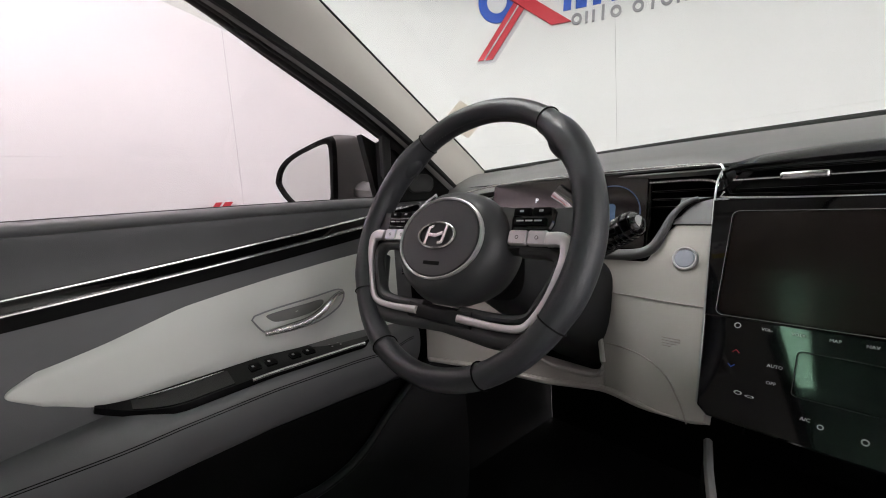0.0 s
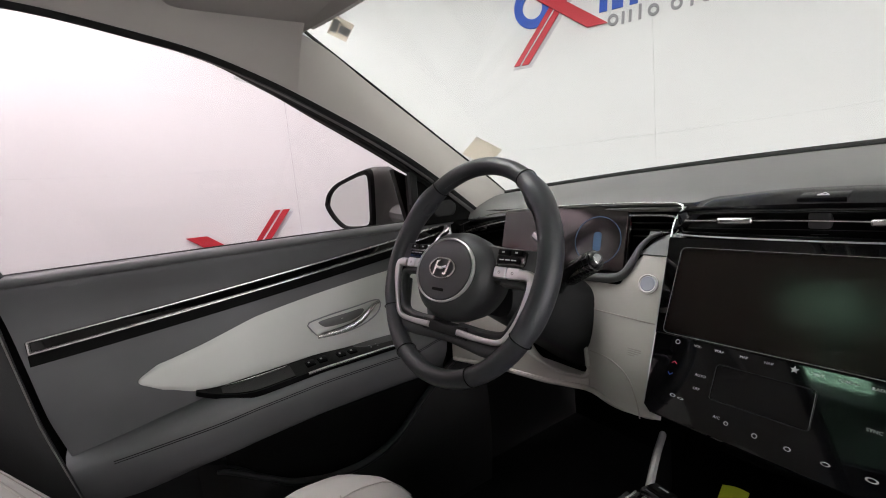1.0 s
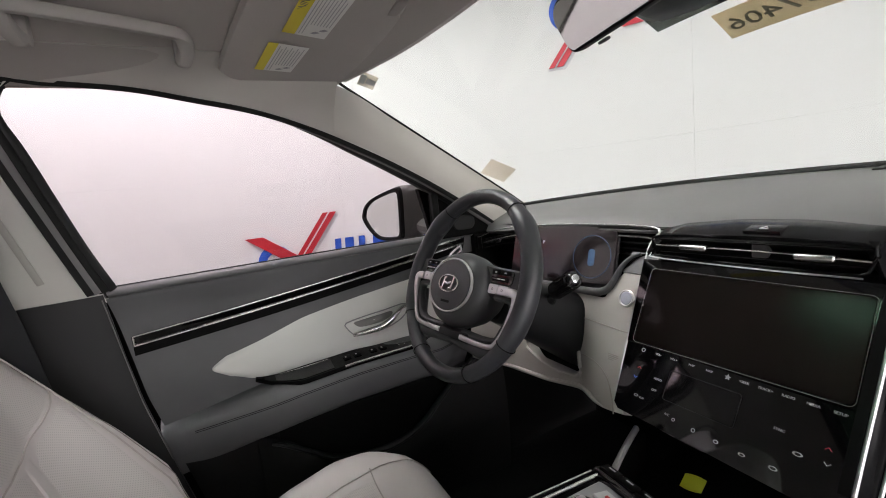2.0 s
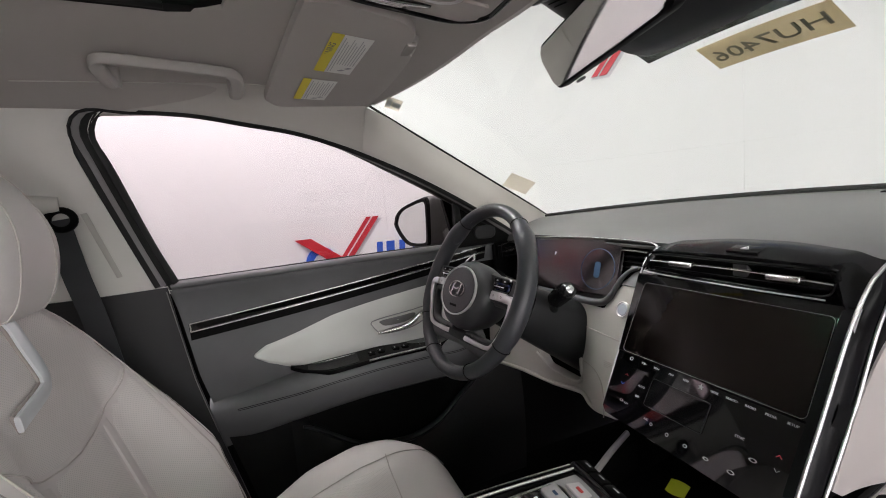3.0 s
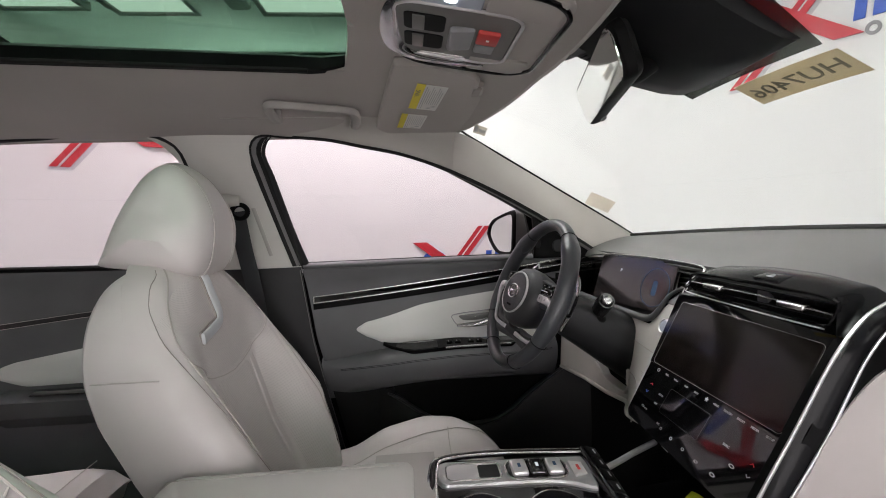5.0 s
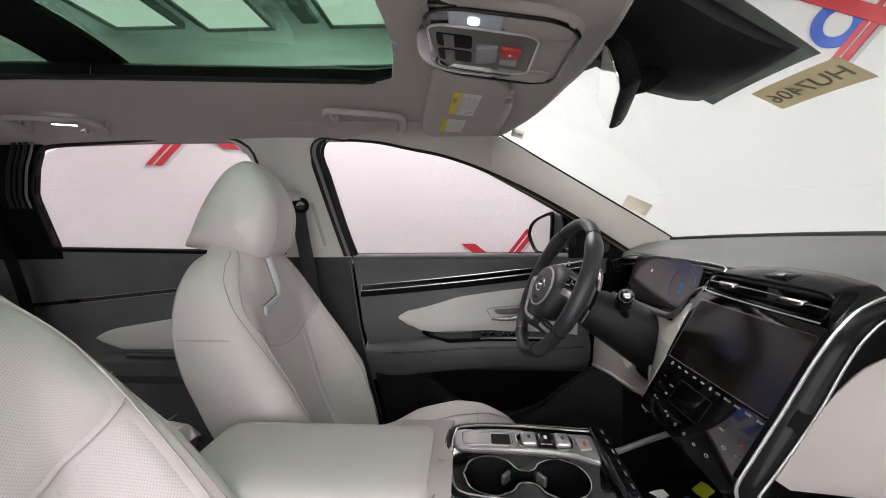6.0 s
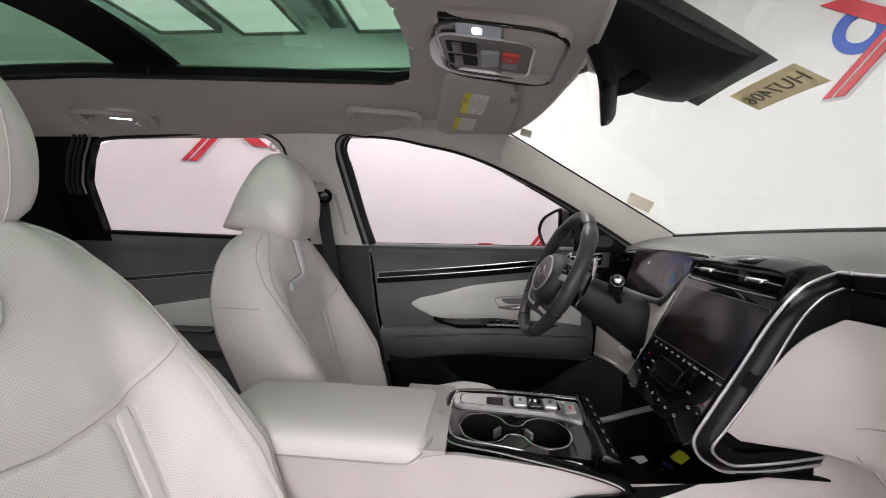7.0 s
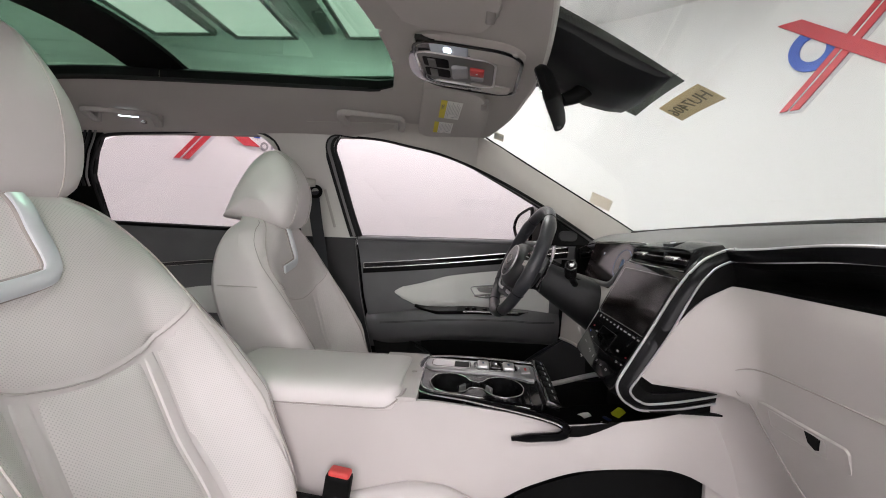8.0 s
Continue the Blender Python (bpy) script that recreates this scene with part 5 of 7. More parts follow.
part("stack_hood", grid(hood_pt, 60, 16, 0.008), DARK_TRIM, dash, "dark hood over the centre vents")
hz = part("hazard_button", rbox((0.046, 0.026, 0.005), pose(0.0, 0.674, 1.1905, 13), 0.0015, 2), DARK_TRIM, dash, "dark hazard button")
HZ = pose(0.0, 0.674, 1.1905, 13) @ pose(0, 0, 0.003)
part("triangle_mark", sweep([HZ @ Vector((0.006 * math.sin(a), -0.001 + 0.006 * math.cos(a), 0)) for a in (0, 2 * math.pi / 3, 4 * math.pi / 3)], 0.0008, seg=6, closed=True), WHITE_PLAIN, hz)

# the sweeping pair of chrome lines on the passenger side
C2 = smooth([(0.706, 1.167), (0.690, 1.161), (0.669, 1.147), (0.642, 1.110), (0.603, 1.031), (0.558, 0.956), (0.541, 0.928), (0.546, 0.915), (0.558, 0.907), (0.577, 0.903), (0.629, 0.911), (0.690, 0.925)], 90)
C3 = smooth([(0.712, 1.126), (0.690, 1.114), (0.662, 1.099), (0.634, 1.072), (0.607, 1.035), (0.581, 0.988), (0.559, 0.948), (0.561, 0.932), (0.577, 0.922), (0.60, 0.923), (0.63, 0.928), (0.690, 0.936)], 90)
K3 = int(np.argmin(C3[:, 0]))
c3_y = lambda z: lerp(0.692, float(np.interp(-min(max(z, 0.947), 1.124), -C3[: K3 + 1, 1], C3[: K3 + 1, 0])), sstep(0.930, 0.945, z))


def side_band(A, B, xa, xb, th, bulge=0.0):
    def pt(u, v):
        k = min(88, int(u * 89))
        f = u * 89 - k
        a, b = lerp(A[k], A[k + 1], f), lerp(B[k], B[k + 1], f)
        p = lerp(a, b, v)
        return (lerp(xa, xb, v) + bulge * math.sin(math.pi * v), p[0], p[1])
    return grid(pt, 89, 4, th)


part("sweep_band", side_band(C1, C2, 0.146, 0.158, 0.02, 0.002), DARK_TRIM, dash, "gloss black band between chrome lines")
part("sweep_border", side_band(C2, C3, 0.158, 0.160, 0.02, 0.002), BLACK, dash, "matt dark border")
part("sweep_chrome", sweep([(0.147, y, z) for y, z in C1], 0.0025, 0.0023, up=(1, 0, 0), seg=8), SATIN_CHROME, dash, "outer chrome line")
part("sweep_chrome", sweep([(0.160, y, z) for y, z in C2], 0.0021, 0.0020, up=(1, 0, 0), seg=8), SATIN_CHROME, dash, "inner chrome line")
part("stack_cheek", grid(lambda u, v: (0.144, lerp(C1[int(5 + u * 70)][0], 0.72, v), lerp(C1[int(5 + u * 70)][1], C1[int(5 + u * 70)][1], v)), 40, 3, 0.01), BLACK, dash)
p_hi = lambda x: (0.703, 1.186 + 0.014 * sstep(0.16, 0.40, x))
p_lo = lambda x: (0.706, 1.167 + 0.014 * sstep(0.16, 0.40, x))
PX = np.linspace(0.147, 0.73, 30)
part("chrome_line", sweep([(x, p_hi(x)[0], p_hi(x)[1]) for x in PX], 0.0032, 0.0028, seg=8), SATIN_CHROME, dash, "upper chrome line")
part("chrome_line", sweep([(x + 0.012, p_lo(x)[0], p_lo(x)[1]) for x in PX], 0.0026, 0.0024, seg=8), SATIN_CHROME, dash, "lower chrome line")
part("line_band", grid(lambda u, v: (lerp(0.150, 0.74, u), lerp(0.705, 0.708, v), lerp(p_hi(lerp(0.15, 0.74, u))[1], p_lo(lerp(0.15, 0.74, u))[1], v)), 20, 2, 0.01), DARK_TRIM, dash)
part("line_joint", sweep([(0.168, 0.699, 1.190), (0.172, 0.701, 1.164)], 0.002, seg=6), SATIN_CHROME, dash)
part("passenger_recess", grid(lambda u, v: (lerp(0.158, 0.74, u), lerp(0.712, 0.722, v) + 0.045 * math.sin(math.pi * v) * sstep(0.0, 0.2, u), lerp(p_lo(lerp(0.158, 0.74, u))[1] - 0.003, 1.118, v)), 24, 8, 0.01), BLACK, dash, "dark recess under the chrome lines")
# pale passenger panel with glovebox
PF = curve([(0.62, 0.82), (0.70, 0.795), (0.776, 0.768), (0.856, 0.738), (0.91, 0.722), (0.97, 0.712), (1.05, 0.705), (1.10, 0.706), (1.122, 0.714)])


def glove_pt(u, v):
    z = lerp(0.64, 1.122, v)
    y0, y1 = c3_y(z) - 0.003, PF(z)
    if u < 0.3:
        a = u / 0.3 * math.pi / 2
        x0 = 0.163 - 0.018 * sstep(0.935, 0.915, z)
        return (x0 + (0.245 - x0) * (1 - math.cos(a)), lerp(y0, y1, math.sin(a)), z)
    return (lerp(0.245, 0.74, (u - 0.3) / 0.7), y1, z)


part("passenger_panel", grid(glove_pt, 60, 40, 0.02), PALE_PLASTIC, dash, "pale grey lower dash panel")
def glove_y(x, z):
    """Depth of the panel's face, with its hollow beside the sweep."""
    k = min(1, max(0, (x - 0.160) / 0.085))
    return lerp(c3_y(z) + 0.002, PF(z), math.sqrt(1 - (1 - k) ** 2))


GO = smooth([(0.225, 0.996), (0.203, 0.988), (0.198, 0.972), (0.204, 0.950), (0.222, 0.915), (0.262, 0.862), (0.30, 0.82), (0.36, 0.765), (0.45, 0.735), (0.6, 0.73), (0.7, 0.74)], 50)
part("glovebox_gap", sweep([(x, glove_y(x, z) - 0.0006, z) for x, z in GO], 0.0012, seg=6), SEAM, dash)
part("glovebox_gap", sweep([(x, glove_y(x, z) - 0.0006, z) for x, z in smooth([(0.225, 0.996), (0.26, 1.0), (0.32, 1.002), (0.45, 1.004), (0.7, 1.0)], 30)], 0.0012, seg=6), SEAM, dash)
gm = frame_at((0.305, PF(0.93) - 0.002, 0.932), (1, 0, 0.02), (0, -0.23, 1))
part("glovebox_latch", prism(rounded(0.176, 0.036, 0.008), 0.006, gm, 0.002), PALE_PLASTIC, dash, "pale glovebox latch plate")
part("latch_hole", prism([(0.030, 0.0135), (0.057, 0.010), (0.051, -0.007), (0.044, -0.010), (0.033, -0.004)], 0.004, gm @ pose(-0.012, 0.0, 0.0012), 0.001), BLACK, dash)
part("latch_ridge", sweep([gm @ Vector((x, y, 0.001)) for x, y in rounded(0.105, 0.026, 0.004)], 0.0006, seg=6, closed=True), PALE_PLASTIC, dash)
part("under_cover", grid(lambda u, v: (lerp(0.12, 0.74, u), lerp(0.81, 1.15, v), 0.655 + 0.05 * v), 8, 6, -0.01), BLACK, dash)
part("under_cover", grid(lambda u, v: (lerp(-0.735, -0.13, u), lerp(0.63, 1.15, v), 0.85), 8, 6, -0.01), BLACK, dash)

# ---- steering wheel ----
wheel = thing("steering_wheel", "dark leather steering wheel with silver lower spokes", "steering wheel", at=(-0.374, 0.395, 1.115))
W_M = frame_at((-0.374, 0.3945, 1.1155), (1, 0.0944, 0), (-0.039, 0.415, 0.909))


def W(a, b, h=0.0):
    return W_M @ Vector((a, b, h))


def rim_pt(t, r=0.1733):
    """Round the rim from the right, slightly flattened below."""
    c, s = math.cos(t), math.sin(t)
    return W(r * c, r * s * (1.0 if s > 0 else 0.985), 0)


rim_full = sweep([rim_pt(t) for t in np.linspace(0, 2 * math.pi, 96, endpoint=False)], 0.0140, 0.0168, up=W_M.to_3x3() @ Vector((0, 0, 1)), seg=18, closed=True)
rim_ob = part("rim", rim_full, WHEEL_SKIN, wheel, "dark grained leather rim")
for t0, t1, thumb in ((math.radians(-30), math.radians(55), 0.84), (math.radians(125), math.radians(210), 0.16)):
    bm = sweep([rim_pt(t, 0.1722) for t in np.linspace(t0, t1, 48)], 0.0160, 0.0188, up=W_M.to_3x3() @ Vector((0, 0, 1)), seg=18, scale=lambda k: 0.93 + 0.10 * sstep(0, 0.12, k) * sstep(0, 0.12, 1 - k) + 0.10 * math.exp(-((k - thumb) / 0.09) ** 2))
    part("grip", bm, WHEEL_SKIN, rim_ob, "thicker stitched grip")
    part("thumb_rest", sweep([rim_pt(t, 0.163) for t in np.linspace(lerp(t0, t1, thumb - 0.10), lerp(t0, t1, thumb + 0.10), 14)], 0.012, 0.013, up=W_M.to_3x3() @ Vector((0, 0, 1)), seg=14, scale=lambda k: 0.25 + 0.75 * math.sin(math.pi * k) ** 0.7), WHEEL_SKIN, rim_ob, "swollen thumb rest")
for deg in (55, 125, -30, 210, -62, 242):
    t = math.radians(deg)
    c = [rim_pt(t, 0.1733) + (W_M.to_3x3() @ Vector((math.cos(t) * 0.0153 * math.cos(a), math.sin(t) * 0.0153 * math.cos(a), 0.0181 * math.sin(a)))) for a in np.linspace(0, 2 * math.pi, 20, endpoint=False)]
    part("rim_seam", sweep(c, 0.0009, closed=True, seg=6), BLACK, rim_ob)
WN = W_M.to_3x3() @ Vector((0, 0, 1))
for k, deg in enumerate(np.linspace(60, 120, 34)):
    t = math.radians(deg)
    part("stitch", sweep([W(0.1602 * math.cos(t + d), 0.1602 * math.sin(t + d), 0.0055 - 0.002 * e) for d, e in ((-0.006, 0), (0.006, 1))], 0.0006, seg=4), GREY_BUTTON, rim_ob)
for side in (1, -1):
    part("spoke", loft([[W(side * x, y, h) for y, h in ((lo, 0.004), (hi, 0.002), (hi + 0.004, -0.012), (hi, -0.03), (lo, -0.03), (lo - 0.004, -0.012))] for x, lo, hi in ((0.045, -0.02, 0.040), (0.080, -0.012, 0.036), (0.11, -0.010, 0.035), (0.14, -0.008, 0.034), (0.164, -0.006, 0.036))]), CHARCOAL, wheel, "dark upper spoke")
    pad_m = W_M @ pose(side * 0.108, 0.0205, 0.007, 0, 0, 0)
    sp = part("switch_block", prism([(-0.024, -0.0115), (0.024, -0.0115), (0.027, -0.006), (0.027, 0.009), (0.023, 0.0135), (-0.023, 0.0135), (-0.026, 0.0)], 0.012, pad_m, 0.002), GLOSS, wheel, "gloss black switch block")
    part("scroll_key", rbox((0.038, 0.0085, 0.006), pad_m @ pose(0, -0.003, 0.001), 0.002, 2), DARK_TRIM, sp)
    for k in (-1, 0, 1):
        part("scroll_mark", rbox((0.009, 0.0016, 0.001), pad_m @ pose(k * 0.011, -0.003, 0.0042), 0.0004, 1), SILVER, sp)
    for k in (-1, 1):
        part("switch_key", rbox((0.021, 0.0085, 0.004), pad_m @ pose(k * 0.0120, 0.0085, 0.0005), 0.0015, 2), BLACK, sp)
        part("key_mark", rbox((0.005, 0.0025, 0.0006), pad_m @ pose(k * 0.0120, 0.0085, 0.0028), 0.0002, 1), LETTER, sp)
        kk = part("silver_key", prism(rounded(0.0235, 0.0165, 0.003), 0.008, W_M @ pose(side * 0.108 + k * 0.0122, -0.0005, 0.0095), 0.0015), SILVER, wheel, "small silver key")
        part("key_mark", annulus(0.0022, 0.0015, 0.0004, W_M @ pose(side * 0.108 + k * 0.0122, -0.0005, 0.0099), 12), GREY_BUTTON, kk)
    path = [W(side * x, y, h) for x, y, h in smooth([(0.133, -0.002, 0.007), (0.148, -0.002, 0.008), (0.156, -0.008, 0.008), (0.156, -0.028, 0.007), (0.142, -0.064, 0.005), (0.128, -0.088, 0.004), (0.113, -0.0965, 0.003), (0.08, -0.0985, 0.003), (0.035, -0.0975, 0.004)], 60)]
    part("silver_spoke", sweep(path, 0.0068, 0.005, up=WN, seg=12, flat=1.6, scale=lambda k: 1.12 - 0.50 * sstep(0.18, 0.42, k) + 0.10 * sstep(0.7, 0.95, k)), SILVER, wheel, "satin silver spoke trim")
    part("spoke_liner", sweep([W(side * x, y, h) for x, y, h in smooth([(0.10, -0.014, -0.004), (0.140, -0.016, -0.004), (0.145, -0.034, -0.004), (0.131, -0.066, -0.006), (0.117, -0.084, -0.008), (0.08, -0.089, -0.008), (0.03, -0.088, -0.008)], 50)], 0.006, 0.010, up=WN, seg=10), CHARCOAL, wheel, "dark inner edge of the spoke opening")
    part("spoke_back", sweep([W(side * x, y, h) for x, y, h in smooth([(0.150, -0.03, -0.012), (0.135, -0.080, -0.012), (0.116, -0.106, -0.010), (0.085, -0.110, -0.010), (0.05, -0.108, -0.012), (0.0, -0.105, -0.014)], 30)], 0.012, 0.010, up=WN), CHARCOAL, wheel)
    part("paddle", sweep([W(side * x, y, -0.045) for x, y in smooth([(0.10, 0.075), (0.13, 0.05), (0.140, 0.0), (0.128, -0.045)], 20)], 0.010, 0.003, up=WN), DARK_CHROME, wheel, "dark paddle behind the wheel")
hub_rings = []
for r, h in ((0.052, 0.030), (0.064, 0.028), (0.075, 0.020), (0.082, 0.004), (0.080, -0.02), (0.070, -0.045), (0.058, -0.06)):
    hub_rings.append([W(r * 1.02 * math.cos(a), r * (0.80 if math.sin(a) > 0 else 0.95) * math.sin(a) - 0.008, h) for a in np.linspace(0, 2 * math.pi, 48, endpoint=False)])
hub = part("airbag_pad", loft(hub_rings), HUB_SKIN, wheel, "round dark airbag pad")
HUB = W_M @ pose(0, -0.010, 0.0302) @ Matrix.Diagonal((1.22, 0.93, 1, 1))
part("hub_face", prism(disc(0.052, 40), 0.006, HUB @ pose(0, 0, 0.002), 0.002), HUB_SKIN, hub)
part("hub_ring", annulus(0.0550, 0.0520, 0.004, HUB @ pose(0, 0, 0.0015)), SILVER, hub, "silver ring round the hub")
part("emblem_ring", annulus(0.0182, 0.0158, 0.003, HUB @ pose(0, 0.002, 0.005), 40, 1.42), CHROME, hub, "chrome oval emblem")
for pts in (((-0.0125, 0.0), (-0.0095, 0.0225), (-0.004, 0.0235)), ((0.0135, 0.026), (0.010, 0.003), (0.0045, 0.002)), ((-0.0095, 0.013), (0.0, 0.0115), (0.0095, 0.0155))):
    part("emblem_bar", sweep([HUB @ Vector((x, y - 0.0105, 0.0052)) for x, y in pts], 0.0026, 0.0015, up=WN, seg=6), CHROME, hub)
part("airbag_mark", rbox((0.022, 0.005, 0.0006), HUB @ pose(0, -0.034, 0.0024), 0.0002, 1), BLACK, hub)
part("hub_chin", loft([[W(x, y, h) for y, h in ((-0.108, -0.008), (-0.106, 0.001), (-0.100, 0.004), (-0.092 + 0.004 * abs(x) / 0.05, 0.003), (-0.086, -0.008))] for x in np.linspace(-0.052, 0.052, 9)]), HARD_DARK, wheel, "dark joint between the lower spokes")
part("hub_back", loft([[W(r * math.cos(a), r * math.sin(a) - 0.006, h) for a in np.linspace(0, 2 * math.pi, 32, endpoint=False)] for r, h in ((0.062, -0.05), (0.052, -0.075), (0.05, -0.10))]), BLACK, wheel)

column = thing("steering_column", "dark steering column shroud with control stalks", "steering column", at=(-0.375, 0.55, 1.03))
rings = []
for k in np.linspace(0, 1, 10):
    c = Vector((-0.375, lerp(0.45, 0.66, k), lerp(1.083, 1.0, k)))
    hw, ht, hb = lerp(0.062, 0.095, k), lerp(0.045, 0.050, k), lerp(0.058, 0.13, k)
    rings.append([c + Vector((hw * math.copysign(abs(math.cos(a)) ** 0.6, math.cos(a)), 0, (ht if math.sin(a) > 0 else hb) * math.copysign(abs(math.sin(a)) ** 0.7, math.sin(a)))) for a in np.linspace(0, 2 * math.pi, 36, endpoint=False)])
part("shroud", loft(rings), SHROUD, column, "dark tapered shroud")
st = smooth([(-0.314, 0.552, 1.052), (-0.288, 0.535, 1.073), (-0.262, 0.522, 1.092), (-0.236, 0.514, 1.108), (-0.204, 0.509, 1.123)], 20)
stalk = part("stalk", sweep(st, 0.0150, scale=lambda k: 0.62 + 0.42 * sstep(0.30, 0.55, k), seg=14), GLOSS, column, "dark shift stalk")
for k in range(9):
    a = st[10] + (st[18] - st[10]) * (k / 8)
    ax = Vector(st[18] - st[10]).normalized()
    e1 = ax.cross(Vector((0, 0, 1))).normalized()
    e2 = ax.cross(e1)
    part("stalk_knurl", sweep([Vector(a) + (e1 * math.cos(w) + e2 * math.sin(w)) * 0.0158 for w in np.linspace(0, 2 * math.pi, 18, endpoint=False)], 0.0009, seg=4, closed=True), BLACK, stalk)
part("stalk_tip", sweep([st[-2], st[-1], st[-1] + (st[-1] - st[-2]) * 0.5, st[-1] + (st[-1] - st[-2]) * 0.9], 0.0142, scale=lambda k: 1.0 - 0.35 * k ** 3, seg=16), GLOSS, stalk, "gloss black end")
part("stalk_cap", sweep([st[-1] + (st[-1] - st[-2]) * 0.86, st[-1] + (st[-1] - st[-2]) * 0.96], 0.0088, scale=lambda k: 1 - 0.3 * k, seg=14), DARK_CHROME, stalk, "small chrome cap")
part("stalk_boot", prism(disc(0.026, 24), 0.006, frame_at((-0.312, 0.55, 1.052), (0, 1, 0), (0.3, 0, 1)), 0.003), BLACK, column)
part("stalk", sweep(smooth([(-0.44, 0.53, 1.10), (-0.49, 0.505, 1.115), (-0.535, 0.49, 1.125)], 14), 0.009), BLACK, column)


# ---- centre console ----
con = thing("centre_console", "pale grey centre console with chrome edged cup holders", "centre console", at=(0.02, 0.15, 0.42))
RIGHT_TOP = curve([(-0.30, 0.852), (0.085, 0.856), (0.12, 0.866), (0.16, 0.872), (0.25, 0.862), (0.33, 0.853), (0.40, 0.843), (0.43, 0.832), (0.487, 0.842), (0.538, 0.854), (0.618, 0.875), (0.70, 0.898), (0.74, 0.905)])
ARC = curve([(-0.30, 0.42), (0.20, 0.55), (0.30, 0.68), (0.35, 0.714), (0.439, 0.751), (0.542, 0.778), (0.60, 0.788), (0.64, 0.783), (0.675, 0.767), (0.737, 0.727), (0.78, 0.70)])
con_x = lambda y: lerp(0.142, 0.116, sstep(-0.05, 0.42, y)) + 0.024 * sstep(0.45, 0.60, y)
part("right_side", grid(lambda u, v: (con_x(lerp(-0.30, 0.74, u)) + 0.022 * (1 - v) + 0.006 * math.sin(math.pi * v), lerp(-0.30, 0.74, u), lerp(ARC(lerp(-0.30, 0.74, u)), RIGHT_TOP(lerp(-0.30, 0.74, u)), v)), 60, 14, 0.012), PALE_PLASTIC, con, "pale grey console side")
part("kick_panel", grid(lambda u, v: (con_x(0.5) + 0.012, lerp(0.10, 0.86, u), lerp(0.42, max(0.43, ARC(lerp(0.10, 0.78, u)) + 0.004), v)), 30, 6, 0.012), BLACK, con, "black kick panel by the footwell")
part("left_side", grid(lambda u, v: (-0.108 - 0.02 * (1 - v), lerp(-0.30, 0.42, u), lerp(0.42, 0.868, v)), 20, 8, -0.012), HARD_DARK, con)
part("rear_face", grid(lambda u, v: (lerp(-0.11, 0.14, u), -0.30, lerp(0.42, 0.87, v)), 6, 6, 0.012), PALE_PLASTIC, con)
part("deck", grid(lambda u, v: (lerp(-0.108, con_x(lerp(0.09, 0.16, v)), u), lerp(0.050, 0.150, v), 0.891 - 0.016 * sstep(0.62, 1.0, u) ** 1.5), 24, 6, 0.02), PALE_PLASTIC, con)
part("deck_clip", rbox((0.012, 0.004, 0.003), pose(0.03, 0.132, 0.8925, 0, 0, 90), 0.001, 1), SEAM, con)
# padded lid
lid_rings = []
for k in np.linspace(0, 1, 40):
    y = lerp(-0.285, 0.124, k)
    e = max(0.02, 1 - abs(2 * k - 1) ** 22) ** 0.5
    cut = 0.045 * (1 - math.sqrt(max(0, 1 - max(0, (y - 0.079) / 0.0452) ** 2)))
    x0, x1 = -0.098, 0.147 - cut
    mx, hw = (x0 + x1) / 2, (x1 - x0) / 2
    ring = [(mx + hw * math.copysign(abs(math.cos(a)) ** 0.42, math.cos(a)), y, 0.859 + 0.041 * e * abs(math.sin(a)) ** 0.62) for a in np.linspace(0, math.pi, 26)]
    lid_rings.append(ring + [(x0 + 0.004, y, 0.852), (x1 - 0.004, y, 0.852)])
lid = thing("armrest_lid", "pale grey padded leather armrest lid", "armrest", at=(0.02, -0.08, 0.866))
part("pad", loft(lid_rings), LEATHER, lid)
part("gap", sweep([(0.1465, y, 0.8560) for y in np.linspace(-0.285, 0.072, 16)] + [(0.1470 - 0.045 * (1 - math.cos(a)), 0.079 + 0.0465 * math.sin(a), 0.8560 + 0.026 * math.sin(a) ** 2) for a in np.linspace(0.2, 1.5, 10)], 0.0018, seg=6), SEAM, lid)
part("seam", sweep([(-0.06, y, 0.9002) for y in np.linspace(-0.26, 0.09, 20)], 0.0006, seg=6), SEAT_SEAM, lid)
# cup holder tray: T(a, b, h): a to the right, b ahead, on a plane that rises to the left
T_M = frame_at((0.012, 0.275, 0.880), (1, 0, -0.10), (0, 1, -0.03))
chr_path = smooth([(-0.076, 0.40, 0.890), (-0.082, 0.25, 0.894), (-0.076, 0.163, 0.893), (-0.05, 0.146, 0.890), (0.02, 0.142, 0.885), (0.080, 0.148, 0.878), (0.101, 0.172, 0.874), (0.107, 0.25, 0.868), (0.115, 0.34, 0.858), (0.123, 0.400, 0.849), (0.131, 0.430, 0.842), (0.136, 0.438, 0.832), (0.138, 0.426, 0.823), (0.138, 0.39, 0.818), (0.138, 0.335, 0.811)], 90)
band = lambda k: 0.85 + 0.60 * sstep(0.55, 0.72, k) - 0.8 * sstep(0.955, 1.0, k)


def beside(k, out, up):
    """A place beside the band round the tray, out of its middle line."""
    t = chr_path[min(k + 1, 89)] - chr_path[max(k - 1, 0)]
    side = np.cross(t / np.linalg.norm(t), (0, 0, 1))
    return chr_path[k] + side / np.linalg.norm(side) * (out * band(k / 89)) + np.array((0, 0, up))


